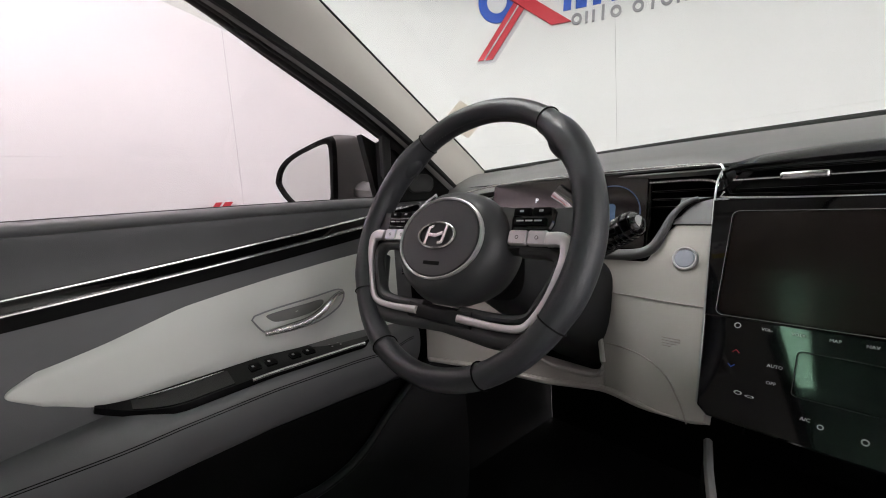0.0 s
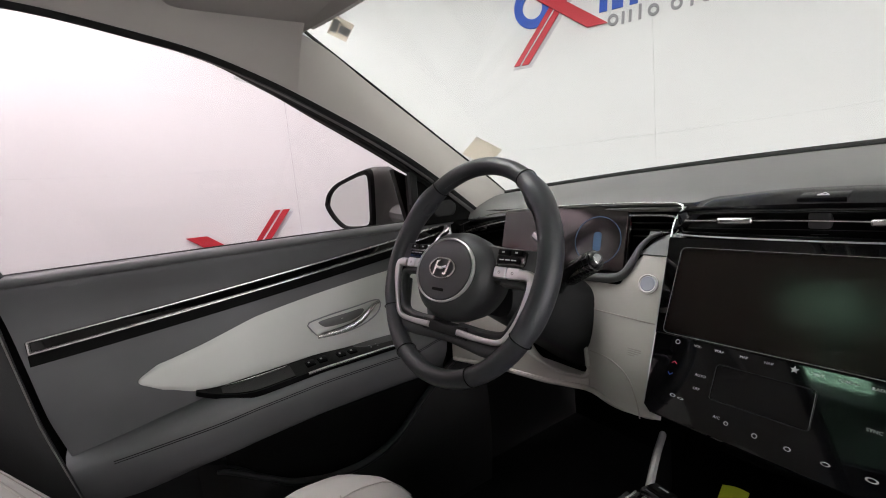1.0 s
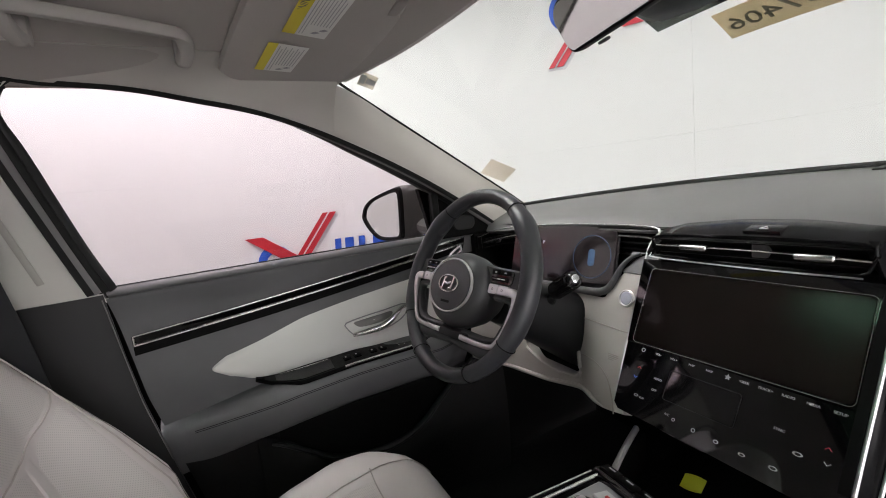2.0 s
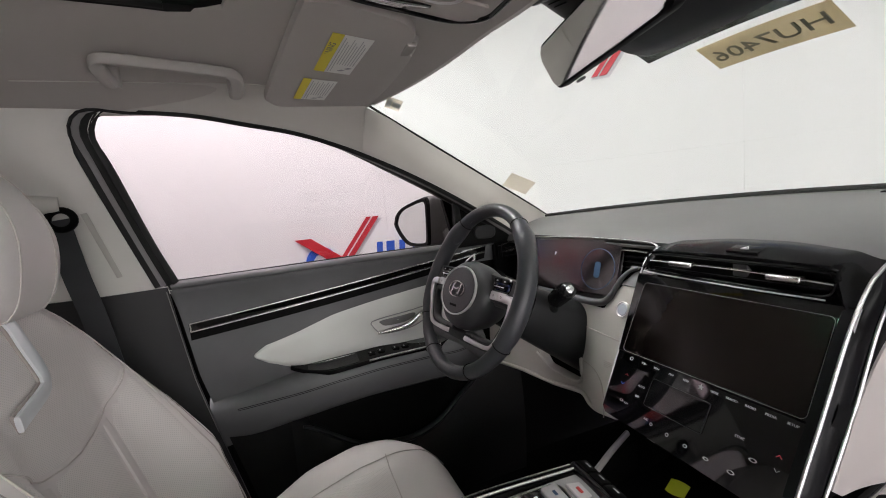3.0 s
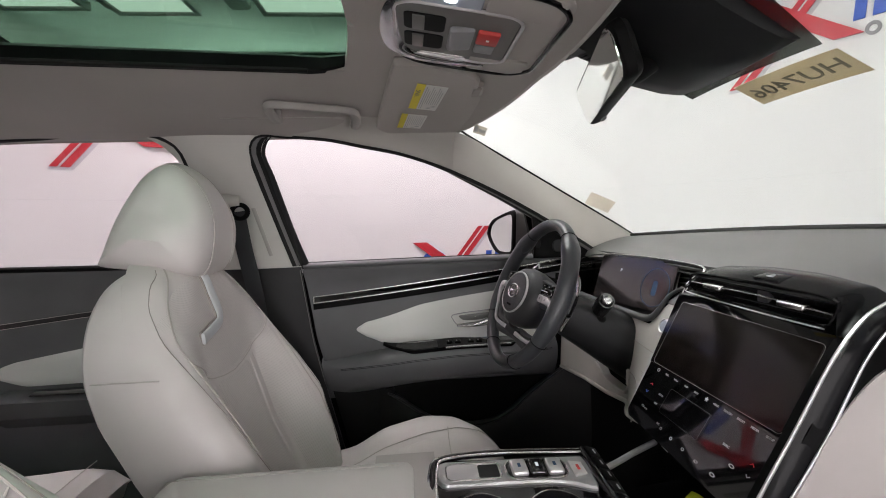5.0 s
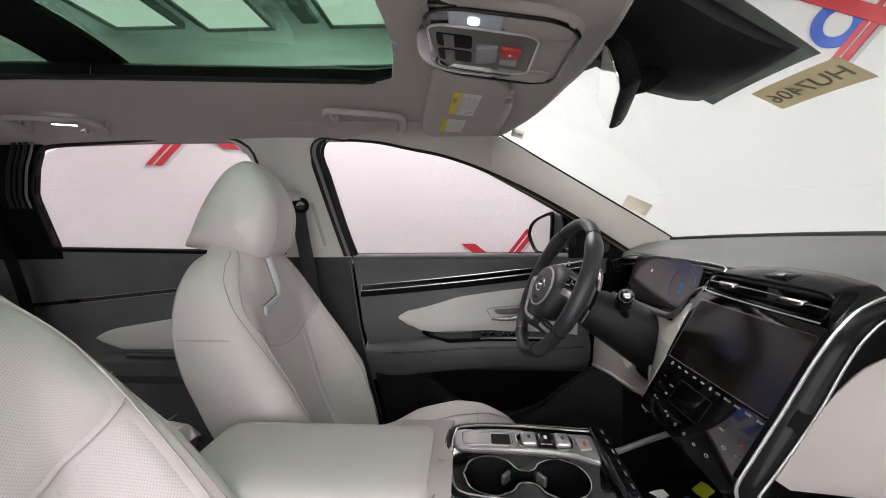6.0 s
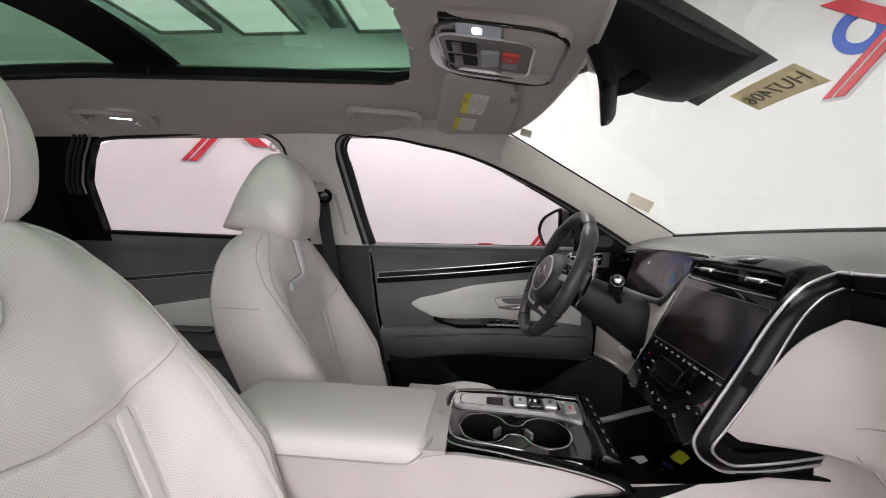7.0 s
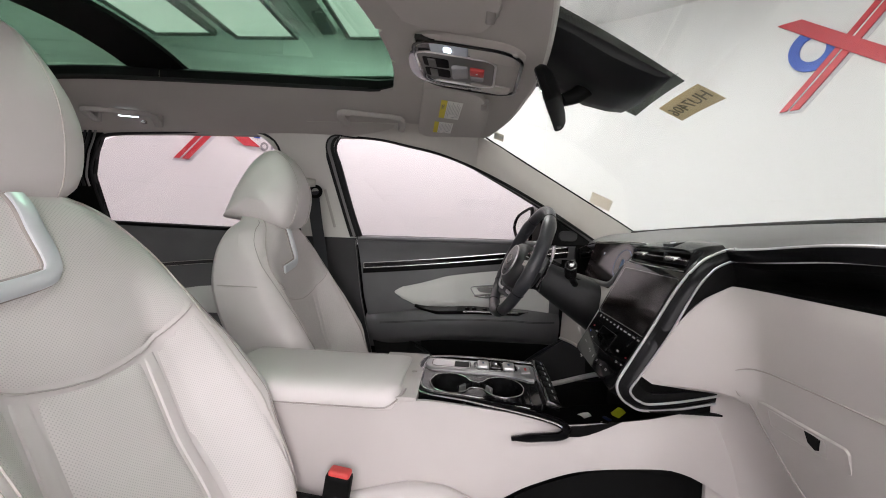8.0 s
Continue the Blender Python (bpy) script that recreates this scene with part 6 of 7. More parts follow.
part("dark_edge", sweep(chr_path, 0.0080, 0.0050, seg=10, scale=band), DARK_TRIM, con, "dark band round the tray")
part("chrome_edge", sweep([beside(k, -0.0070, 0.0042) for k in range(0, 70)], 0.0022, 0.0020, seg=8), CHROME, con, "inner chrome edge round the tray")
part("chrome_edge", sweep([beside(k, 0.0082, 0.0015) for k in range(90)], 0.0016, 0.0016, seg=6), CHROME, con, "thin outer chrome edge")
half = [(0.0, -0.098), (0.031, -0.086), (0.0445, -0.054), (0.034, -0.026), (0.017, -0.014), (0.0125, 0.0), (0.017, 0.014), (0.034, 0.026), (0.0445, 0.054), (0.031, 0.086), (0.0, 0.098)]
loop = half + [(-x, y) for x, y in half[-2:0:-1]]
cup_line = smooth(loop + [loop[0]], 90)[:-1]
CUP = T_M @ pose(0.036, -0.008, 0.0)
outer = [CUP.inverted() @ (T_M @ Vector((x + (0.0 if y < 0.05 else 0.010), y, 0))) for x, y in rounded(0.176, 0.262, 0.022)]
bm = bmesh.new()
edges = []
for ring in ([(p.x, p.y) for p in outer], [tuple(p) for p in cup_line]):
    vs = [bm.verts.new((x, y, 0)) for x, y in ring]
    edges += [bm.edges.new((a, b)) for a, b in zip(vs, vs[1:] + vs[:1])]
bmesh.ops.triangle_fill(bm, use_beauty=True, use_dissolve=False, edges=edges)
rim_edges = [e for e in bm.edges if len(e.link_faces) == 1]
skirt = bmesh.ops.extrude_edge_only(bm, edges=rim_edges)
bmesh.ops.translate(bm, vec=(0, 0, -0.012), verts=[v for v in skirt["geom"] if isinstance(v, bmesh.types.BMVert)])
bmesh.ops.transform(bm, matrix=CUP, verts=bm.verts)
tray = part("tray", bm, GLOSS, con, "gloss black tray round the cup holders")
well = part("cup_holder", loft([[CUP @ Vector((x * f, y * (0.5 + 0.5 * f), h)) for x, y in cup_line] for f, h in ((1.0, -0.001), (0.985, -0.02), (0.95, -0.055), (0.92, -0.07), (0.5, -0.071), (0.05, -0.071))], False), CUP_BLACK, con, "two deep dark cup holders joined by a neck")
part("cup_rim", sweep([CUP @ Vector((x * 1.02, y * 1.01, 0.0012)) for x, y in cup_line], 0.0013, seg=6, closed=True), CHROME, well, "thin chrome rim")
for b in (-0.054, 0.054):
    sg = 1 if b < 0 else -1
    for sd in (-1, 1):
        part("cup_fin", rbox((0.007, 0.022, 0.018), CUP @ pose(0.026 * sd, b + 0.026 * sg, -0.022, 0, 0, -50 * sd * sg), 0.002, 1), GREY_BUTTON, well)
GP = T_M @ pose(-0.050, 0.0, 0.006)
gear = part("gear_panel", prism([tuple(p) for p in smooth([(-0.029, -0.10), (-0.026, -0.118), (-0.012, -0.125), (0.012, -0.125), (0.025, -0.118), (0.028, -0.10), (0.027, 0.03), (0.033, 0.08), (0.046, 0.112), (0.040, 0.122), (0.0, 0.125), (-0.022, 0.122), (-0.029, 0.105), (-0.029, -0.10)], 60)[:-1]], 0.016, GP, 0.003), GEAR_SILVER, con, "satin silver gear selector panel")
part("slide_well", prism(rounded(0.036, 0.086, 0.010), 0.003, GP @ pose(0.0, -0.066, 0.0008), 0.001), SILVER, gear)
part("slide_door", prism(rounded(0.030, 0.034, 0.004), 0.003, GP @ pose(0.0, -0.042, 0.0016), 0.001), HARD_DARK, gear)
part("slide_rim", sweep([GP @ Vector((x, y - 0.066, 0.0012)) for x, y in rounded(0.038, 0.088, 0.011)], 0.0009, seg=6, closed=True), CHROME, gear)
part("button_bed", prism(rounded(0.042, 0.098, 0.016), 0.003, GP @ pose(0.0, 0.036, 0.0012), 0.001), GLOSS, gear)
part("button_rim", sweep([GP @ Vector((x, y + 0.036, 0.0014)) for x, y in rounded(0.044, 0.100, 0.017)], 0.0013, seg=6, closed=True), CHROME, gear)
for b, mt in ((0.007, SILVER), (0.036, SCREEN), (0.065, SILVER)):
    gb = part("gear_button", rbox((0.034, 0.026, 0.010), GP @ pose(0.0, b, 0.004), 0.004, 3), mt, gear)
    part("gear_mark", rbox((0.009, 0.005, 0.0008), GP @ pose(0.0, b, 0.0092), 0.0003, 1), CLUSTER_BLUE if mt is SILVER else CLUSTER_TEXT, gb)
pl = part("park_button", prism([(-0.018, -0.010), (0.018, -0.010), (0.013, 0.010), (-0.013, 0.010)], 0.006, GP @ pose(0.004, 0.103, 0.003), 0.001), SILVER, gear, "silver park button")
part("park_lamp", rbox((0.012, 0.005, 0.002), GP @ pose(0.004, 0.103, 0.0036), 0.0008, 1), RED_BUTTON, pl, "small red lamp")
# row of black keys ahead of the tray
strip_o = Vector((0.018, 0.414, 0.880))
ks = part("key_strip", rbox((0.196, 0.032, 0.014), frame_at(strip_o, (1, 0.02, -0.11), (0, 1, -0.35)), 0.004, 2), GLOSS, con, "row of gloss black keys")
for k in range(7):
    part("key", rbox((0.0245, 0.020, 0.004), frame_at(strip_o, (1, 0.02, -0.11), (0, 1, -0.35)) @ pose(-0.081 + 0.027 * k, 0.0, 0.008), 0.0015, 2), BLACK, ks)
    part("key_mark", rbox((0.010, 0.003, 0.0006), frame_at(strip_o, (1, 0.02, -0.11), (0, 1, -0.35)) @ pose(-0.081 + 0.027 * k, 0.002, 0.0103), 0.0002, 1), LETTER, ks)
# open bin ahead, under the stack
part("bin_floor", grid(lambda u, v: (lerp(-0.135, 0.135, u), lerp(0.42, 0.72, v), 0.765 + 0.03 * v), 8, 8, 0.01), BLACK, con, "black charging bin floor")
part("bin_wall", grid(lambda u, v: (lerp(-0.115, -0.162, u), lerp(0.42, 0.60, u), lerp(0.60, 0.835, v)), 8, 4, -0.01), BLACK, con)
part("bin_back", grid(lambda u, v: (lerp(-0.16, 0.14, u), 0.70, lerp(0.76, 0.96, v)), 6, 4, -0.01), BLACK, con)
part("bin_socket", rbox((0.05, 0.008, 0.03), pose(-0.02, 0.69, 0.85), 0.003, 2), GLOSS, con)
part("side_rail", sweep(smooth([(-0.092, 0.405, 0.838), (-0.106, 0.455, 0.836), (-0.135, 0.53, 0.846), (-0.152, 0.58, 0.853)], 16), 0.005, 0.006, seg=8), SILVER, con, "silver rail along the bin")
part("bin_side", grid(lambda u, v: (0.124 + 0.02 * u, lerp(0.43, 0.72, u), lerp(0.76, RIGHT_TOP(lerp(0.43, 0.72, u)), v)), 16, 4, 0.004), BLACK, con)

tag = thing("key_tag", "bright yellow paper key tag lying in the bin", "key tag", at=(-0.06, 0.60, 0.79))
part("card", grid(lambda u, v: Vector((-0.084 + 0.030 * u, 0.585 + 0.008 * u + 0.022 * v, 0.777 + 0.020 * v + 0.003 * math.sin(3 * u))), 4, 4, 0.0008), TAG_YELLOW, tag)
part("clip", rbox((0.022, 0.009, 0.005), pose(-0.05, 0.572, 0.782, 0, 0, 30), 0.002, 2), BLUE_PLASTIC, tag, "blue plastic clip")
slip = thing("paper_slip", "creased white paper slip lying in the bin", "paper slip", at=(-0.06, 0.53, 0.776))
part("sheet", grid(lambda u, v: Vector((-0.082 + 0.045 * u, 0.512 + 0.026 * v + 0.02 * u, 0.774 + 0.004 * v + 0.003 * math.sin(5 * u + 2 * v))), 8, 6, 0.0006), PAPER, slip)

# ---- front seats ----
Y0 = curve([(0.60, -0.155), (0.72, -0.20), (0.80, -0.236), (0.98, -0.287), (1.10, -0.310), (1.19, -0.332), (1.225, -0.362)])
BOL = curve([(0.60, 0.075), (0.72, 0.09), (0.83, 0.105), (0.945, 0.066), (1.06, 0.014), (1.14, -0.012), (1.225, -0.03)])
HALF = curve([(0.60, 0.205), (0.72, 0.238), (0.85, 0.262), (0.95, 0.256), (1.05, 0.232), (1.12, 0.205), (1.18, 0.165), (1.21, 0.125), (1.226, 0.075)])
YB = curve([(0.60, -0.285), (0.75, -0.367), (0.86, -0.412), (0.95, -0.459), (1.02, -0.484), (1.08, -0.489), (1.141, -0.486), (1.19, -0.468), (1.212, -0.445), (1.226, -0.42)])
Y_EDGE = curve([(0.60, -0.235), (0.75, -0.305), (0.86, -0.355), (0.95, -0.405), (1.02, -0.438), (1.08, -0.450), (1.14, -0.452), (1.19, -0.442), (1.226, -0.41)])


def seat_front(x, z):
    """Depth of the front face of a backrest at x from its middle."""
    w = HALF(z)
    k = min(1, abs(x) / w)
    return Y0(z) + BOL(z) * sstep(0.45, 0.80, k) - 0.055 * max(0, (k - 0.80) / 0.20) ** 2.2 - 0.008 * (1 - k * k)


def seat(cx, recline=0.0, shift=0.0, lift=0.0, nod=0.0, drop=0.0, tall=1.0):
    s = thing("front_seat", ("pale grey perforated leather driver seat with silver badge", "pale grey perforated leather passenger seat, slightly reclined, with silver badge")[cx > 0], "car seat", "front seats", at=(cx, 0.0, 0.42))
    rings = []
    zs = np.r_[np.linspace(0.60, 1.15, 26), np.linspace(1.165, 1.226, 10)]
    for z in zs:
        w = HALF(z)
        ring = []
        for k in np.linspace(-1, 1, 31):
            x = w * math.sin(k * math.pi / 2) if abs(k) > 0.999 else w * k
            ring.append((cx + x, seat_front(x, z), z))
        yb = YB(z)
        for k in np.linspace(1, -1, 17):
            x = w * 0.97 * k
            ring.append((cx + x, lerp(yb, Y_EDGE(z), abs(k) ** 6), z))
        rings.append(ring)
    back = part("backrest", loft(rings), LEATHER, s, "smooth leather backrest with raised bolsters")

    def face(x, z, off=0.0):
        return Vector((cx + x, seat_front(x, z) + off, z))

    def panel(name, x0, x1, zlo, zhi, puff, material, nu=26, nv=26):
        def pt(u, v):
            x = lerp(x0, x1, u)
            z = lerp(zlo(x), zhi(x), v)
            h = puff * (1 - abs(2 * u - 1) ** 8) * (1 - abs(2 * v - 1) ** 8)
            return face(x, z, -0.0015 + h)
        return part(name, grid(pt, nu, nv, -0.004), material, back)

    yoke = curve([(0.0, 0.968), (0.05, 0.973), (0.10, 0.984), (0.14, 1.006), (0.19, 1.045), (0.25, 1.09)])
    vee = lambda x: yoke(abs(x)) - drop
    panel("upper_panel", -0.190, 0.190, lambda x: vee(x) + 0.002, lambda x: 1.208 - 2.5 * x * x, 0.006, LEATHER_HOLES)
    panel("lower_panel", -0.086, 0.086, lambda x: 0.62, lambda x: vee(x) - 0.002, 0.007, LEATHER_HOLES)
    for sd in (-1, 1):
        a, b = sorted((sd * 0.088, sd * 0.114))
        panel("band", a, b, lambda x: 0.62, lambda x: vee(x) - 0.003, 0.005, LEATHER, 8, 26)
        a, b = sorted((sd * 0.116, sd * 0.188))
        panel("side_panel", a, b, lambda x: 0.62, lambda x: vee(x) - 0.003, 0.005, LEATHER_HOLES, 10, 26)
        part("seam", sweep([face(sd * x, z, 0.0025) for x, z in smooth([(0.190, 0.62), (0.193, 0.80), (0.194, 0.93), (0.193, 1.05), (0.184, 1.10), (0.145, 1.160), (0.085, 1.213)], 40)], 0.0014, seg=6), SEAT_SEAM, back)
        part("stitch_line", sweep([face(sd * x, z, 0.0012) for x, z in smooth([(0.200, 0.66), (0.206, 0.80), (0.208, 0.93), (0.206, 1.05), (0.192, 1.115), (0.152, 1.178), (0.10, 1.212)], 40)], 0.0008, seg=6), SEAM, back)
        part("seam", sweep([Vector((cx + sd * (HALF(z) * 0.985), lerp(seat_front(HALF(z), z), YB(z), 0.1), z)) for z in np.linspace(0.64, 1.19, 30)], 0.0022, seg=6), LEATHER, back, "piped edge")
        part("seam", sweep([Vector((cx + sd * (HALF(1.03) + 0.002) * 1.0, y, 1.035 + 0.0 * y)) for y in np.linspace(seat_front(0.20, 1.03) - 0.04, YB(1.03) + 0.06, 10)], 0.0012, seg=6), SEAT_SEAM, back)
    part("seam", sweep([face(x, vee(x), 0.0022) for x in np.linspace(-0.192, 0.192, 40)], 0.0013, seg=6), SEAT_SEAM, back)
    # silver badge strip: down, then a bend outwards
    bp = smooth([(0.022, 1.205), (0.019, 1.160), (0.012, 1.115), (0.016, 1.095), (0.032, 1.084), (0.108, 1.070)], 36)
    part("badge_shadow_gap", sweep([face(x, z, 0.0062) for x, z in bp], 0.0145, 0.0030, up=(0, 1, 0), seg=10, flat=2), SEAM, back)
    part("badge", sweep([face(x, z, 0.0105) for x, z in bp], 0.0120, 0.0035, up=(0, 1, 0), seg=10, flat=2), BADGE, back, "bent satin silver badge strip")
    # headrest: a rounded wedge
    prof = smooth([(-0.530, 1.218), (-0.512, 1.255), (-0.478, 1.340), (-0.440, 1.402), (-0.400, 1.432), (-0.370, 1.433), (-0.331, 1.402), (-0.302, 1.352), (-0.291, 1.300), (-0.298, 1.235), (-0.316, 1.196), (-0.345, 1.188), (-0.42, 1.203), (-0.50, 1.213), (-0.530, 1.218)], 48)[:-1]
    c = prof.mean(0)
    rings = []
    for k in np.linspace(-1, 1, 25):
        f = max(0.02, 1 - abs(k) ** 3.2) ** 0.36
        top = 1 - 0.16 * abs(k) ** 2
        ring = []
        for y, z in prof:
            yy, zz = c[0] + (y - c[0]) * f, c[1] + (z - c[1]) * f * (top if z > c[1] else 1)
            ring.append((cx + 0.116 * k * (1 - 0.26 * sstep(1.25, 1.44, z)), yy + 0.014 * k * k, zz))
        rings.append(ring)
    head = part("headrest", loft(rings), LEATHER, s, "rounded leather headrest")
    for k in (-0.42, 0.42):
        f = 1.004 * (1 - abs(k) ** 3.2) ** 0.36
        top = 1 - 0.16 * k * k
        part("seam", sweep([(cx + 0.116 * k * (1 - 0.26 * sstep(1.25, 1.44, z)), c[0] + (y - c[0]) * f + 0.014 * k * k, c[1] + (z - c[1]) * f * (top if z > c[1] else 1)) for y, z in prof], 0.0011, seg=6, closed=True), SEAT_SEAM, head)
    for x in (-0.062, 0.062):
        part("post", sweep([(cx + x, -0.415, 1.19), (cx + x, -0.42, 1.23)], 0.007), CHROME, head, "chrome headrest post")
        part("post_collar", rbox((0.035, 0.035, 0.012), pose(cx + x, -0.418, 1.214), 0.004, 2), PALE_PLASTIC, s)
    # cushion
    top = curve([(-0.30, 0.60), (-0.06, 0.645), (0.025, 0.695), (0.143, 0.724), (0.226, 0.717), (0.31, 0.680), (0.36, 0.62), (0.385, 0.56)])
    mid = curve([(-0.30, 0.585), (-0.06, 0.615), (0.025, 0.655), (0.143, 0.690), (0.226, 0.697), (0.31, 0.675), (0.36, 0.62), (0.385, 0.56)])
    rings = []
    for y in np.linspace(-0.28, 0.385, 34):
        ring = []
        w = 0.262 - 0.03 * sstep(0.2, 0.385, y)
        for k in np.linspace(-1, 1, 31):
            z = lerp(mid(y), top(y), sstep(0.45, 0.8, abs(k))) - 0.05 * max(0, (abs(k) - 0.82) / 0.18) ** 2.2
            ring.append((cx + w * k, y, z))
        ring += [(cx + w * 1.0, y, lerp(mid(y), 0.52, 0.6)), (cx + w * 0.9, y, 0.50), (cx - w * 0.9, y, 0.50), (cx - w * 1.0, y, lerp(mid(y), 0.52, 0.6))]
        rings.append(ring)
    cush = part("cushion", loft(rings), LEATHER, s, "smooth leather cushion with raised sides")

    def cpt(x, y, off):
        w = 0.262 - 0.03 * sstep(0.2, 0.385, y)
        k = min(1, abs(x) / w)
        return Vector((cx + x, y, lerp(mid(y), top(y), sstep(0.45, 0.8, k)) + off))

    part("centre_panel", grid(lambda u, v: cpt(lerp(-0.14, 0.14, u), lerp(-0.2, 0.20, v), 0.001 + 0.005 * (1 - abs(2 * u - 1) ** 8) * (1 - abs(2 * v - 1) ** 8)), 24, 24, 0.004), LEATHER_HOLES, cush)
    for sd in (-1, 1):
        part("seam", sweep([cpt(sd * x, y, 0.002) for x, y in smooth([(0.15, -0.15), (0.155, 0.05), (0.16, 0.18), (0.18, 0.28), (0.20, 0.36)], 24)], 0.0013, seg=6), SEAT_SEAM, cush)
    part("seam", sweep([cpt(x, 0.205 + 0.05 * x * x, 0.002) for x in np.linspace(-0.17, 0.17, 20)], 0.0013, seg=6), SEAT_SEAM, cush)
    base = part("base", rbox((0.44, 0.50, 0.10), pose(cx, 0.0, 0.46), 0.02, 2), BLACK, s, "black seat base")
    part("back_shell", loft([[(cx + HALF(z) * k * 0.76, YB(z) - 0.006 + 0.02 * abs(k) ** 4, z) for k in np.linspace(-1, 1, 13)] + [(cx + HALF(z) * k * 0.76, YB(z) + 0.03, z) for k in np.linspace(1, -1, 13)] for z in np.linspace(0.60, 1.15, 12)]), LEATHER, s, "leather back panel")
    # set the backrest's angle about its hinge
    turn = Matrix.Translation((0, shift, lift)) @ Matrix.Translation((0, -0.2, 0.66)) @ Matrix.Rotation(radians(recline), 4, "X") @ Matrix.Translation((0, 0.2, -0.66))
    for ob in s.children_recursive:
        if ob not in (cush, base) and ob.parent is not cush:
            ob.data.transform(turn)
    for ob in [head, *head.children]:
        ob.data.transform(Matrix.Translation((0, nod, 0)))
        if tall != 1.0:
            foot = Vector((cx, -0.486, 1.213))
            ob.data.transform(Matrix.Translation(foot + Vector((0, 0.017, 0.004))) @ Matrix.Rotation(0.035, 4, "X") @ Matrix.Diagonal((1, 0.88, tall, 1)) @ Matrix.Translation(-foot))
    return s


driver = seat(-0.372)
passenger = seat(0.372, 8.0, 0.035, 0.05, -0.04, 0.034, 1.175)

buckle = thing("belt_buckle", "black seat belt buckle with red release button", "belt buckle", at=(0.185, 0.02, 0.66))
part("body", rbox((0.030, 0.048, 0.10), pose(0.188, 0.014, 0.700, -8, 0, 0), 0.008, 3), BLACK, buckle)
part("release", rbox((0.025, 0.040, 0.016), pose(0.188, 0.021, 0.748, -8, 0, 0), 0.005, 3), RED_BUTTON, buckle, "red release button")
part("strap", sweep(smooth([(0.19, -0.01, 0.69), (0.20, -0.09, 0.70), (0.205, -0.16, 0.66)], 12), 0.014, 0.004, up=(1, 0, 0), seg=8), BLACK, buckle)

# ---- rear seat ----
rear = thing("bench_seat", "pale grey leather rear bench seat", "car seat", at=(0, -1.0, 0.42))
rings = []
for k in np.linspace(-1, 1, 41):
    e = max(0.03, 1 - abs(k) ** 14) ** 0.5
    hollow = 0.014 * math.exp(-((abs(k) - 0.5) / 0.22) ** 2)
    sec = smooth([(-1.30, 0.50), (-0.80, 0.48), (-0.715, 0.53), (-0.700, 0.575), (-0.715, 0.625), (-0.76, 0.650), (-0.84, 0.652), (-1.0, 0.640), (-1.28, 0.665)], 22)
    rings.append([(0.64 * k, lerp(-1.0, y, 0.94 + 0.06 * e), lerp(0.56, z, e) - (hollow if z > 0.6 else 0)) for y, z in sec])
part("cushion", loft(rings), LEATHER, rear, "long leather cushion with rounded front")
part("seam", sweep([(0.60 * k, -0.775, 0.6525 - 0.014 * math.exp(-((abs(k) - 0.5) / 0.22) ** 2)) for k in np.linspace(-1, 1, 30)], 0.0014, seg=6), SEAT_SEAM, rear)
rings = []
for k in np.linspace(-1, 1, 41):
    e = max(0.03, 1 - abs(k) ** 16) ** 0.5
    sec = smooth([(-1.22, 0.60), (-1.24, 0.70), (-1.29, 0.85), (-1.36, 1.0), (-1.42, 1.09), (-1.46, 1.12), (-1.50, 1.12), (-1.53, 1.07), (-1.52, 0.60)], 22)
    rings.append([(0.64 * k, y, lerp(0.85, z, 0.8 + 0.2 * e)) for y, z in sec])
part("backrest", loft(rings), LEATHER, rear, "leather rear backrest")
rb = thing("seat_belt", "dark rear seat belt hanging by the C-pillar", "seat belt", at=(-0.66, -1.38, 0.7))
part("webbing", sweep(smooth([(-0.63, -1.43, 1.36), (-0.66, -1.40, 1.2), (-0.68, -1.36, 1.0), (-0.69, -1.33, 0.75)], 14), 0.024, 0.0012, up=(1, 0, 0.1), seg=8, flat=3), BLACK, rb)


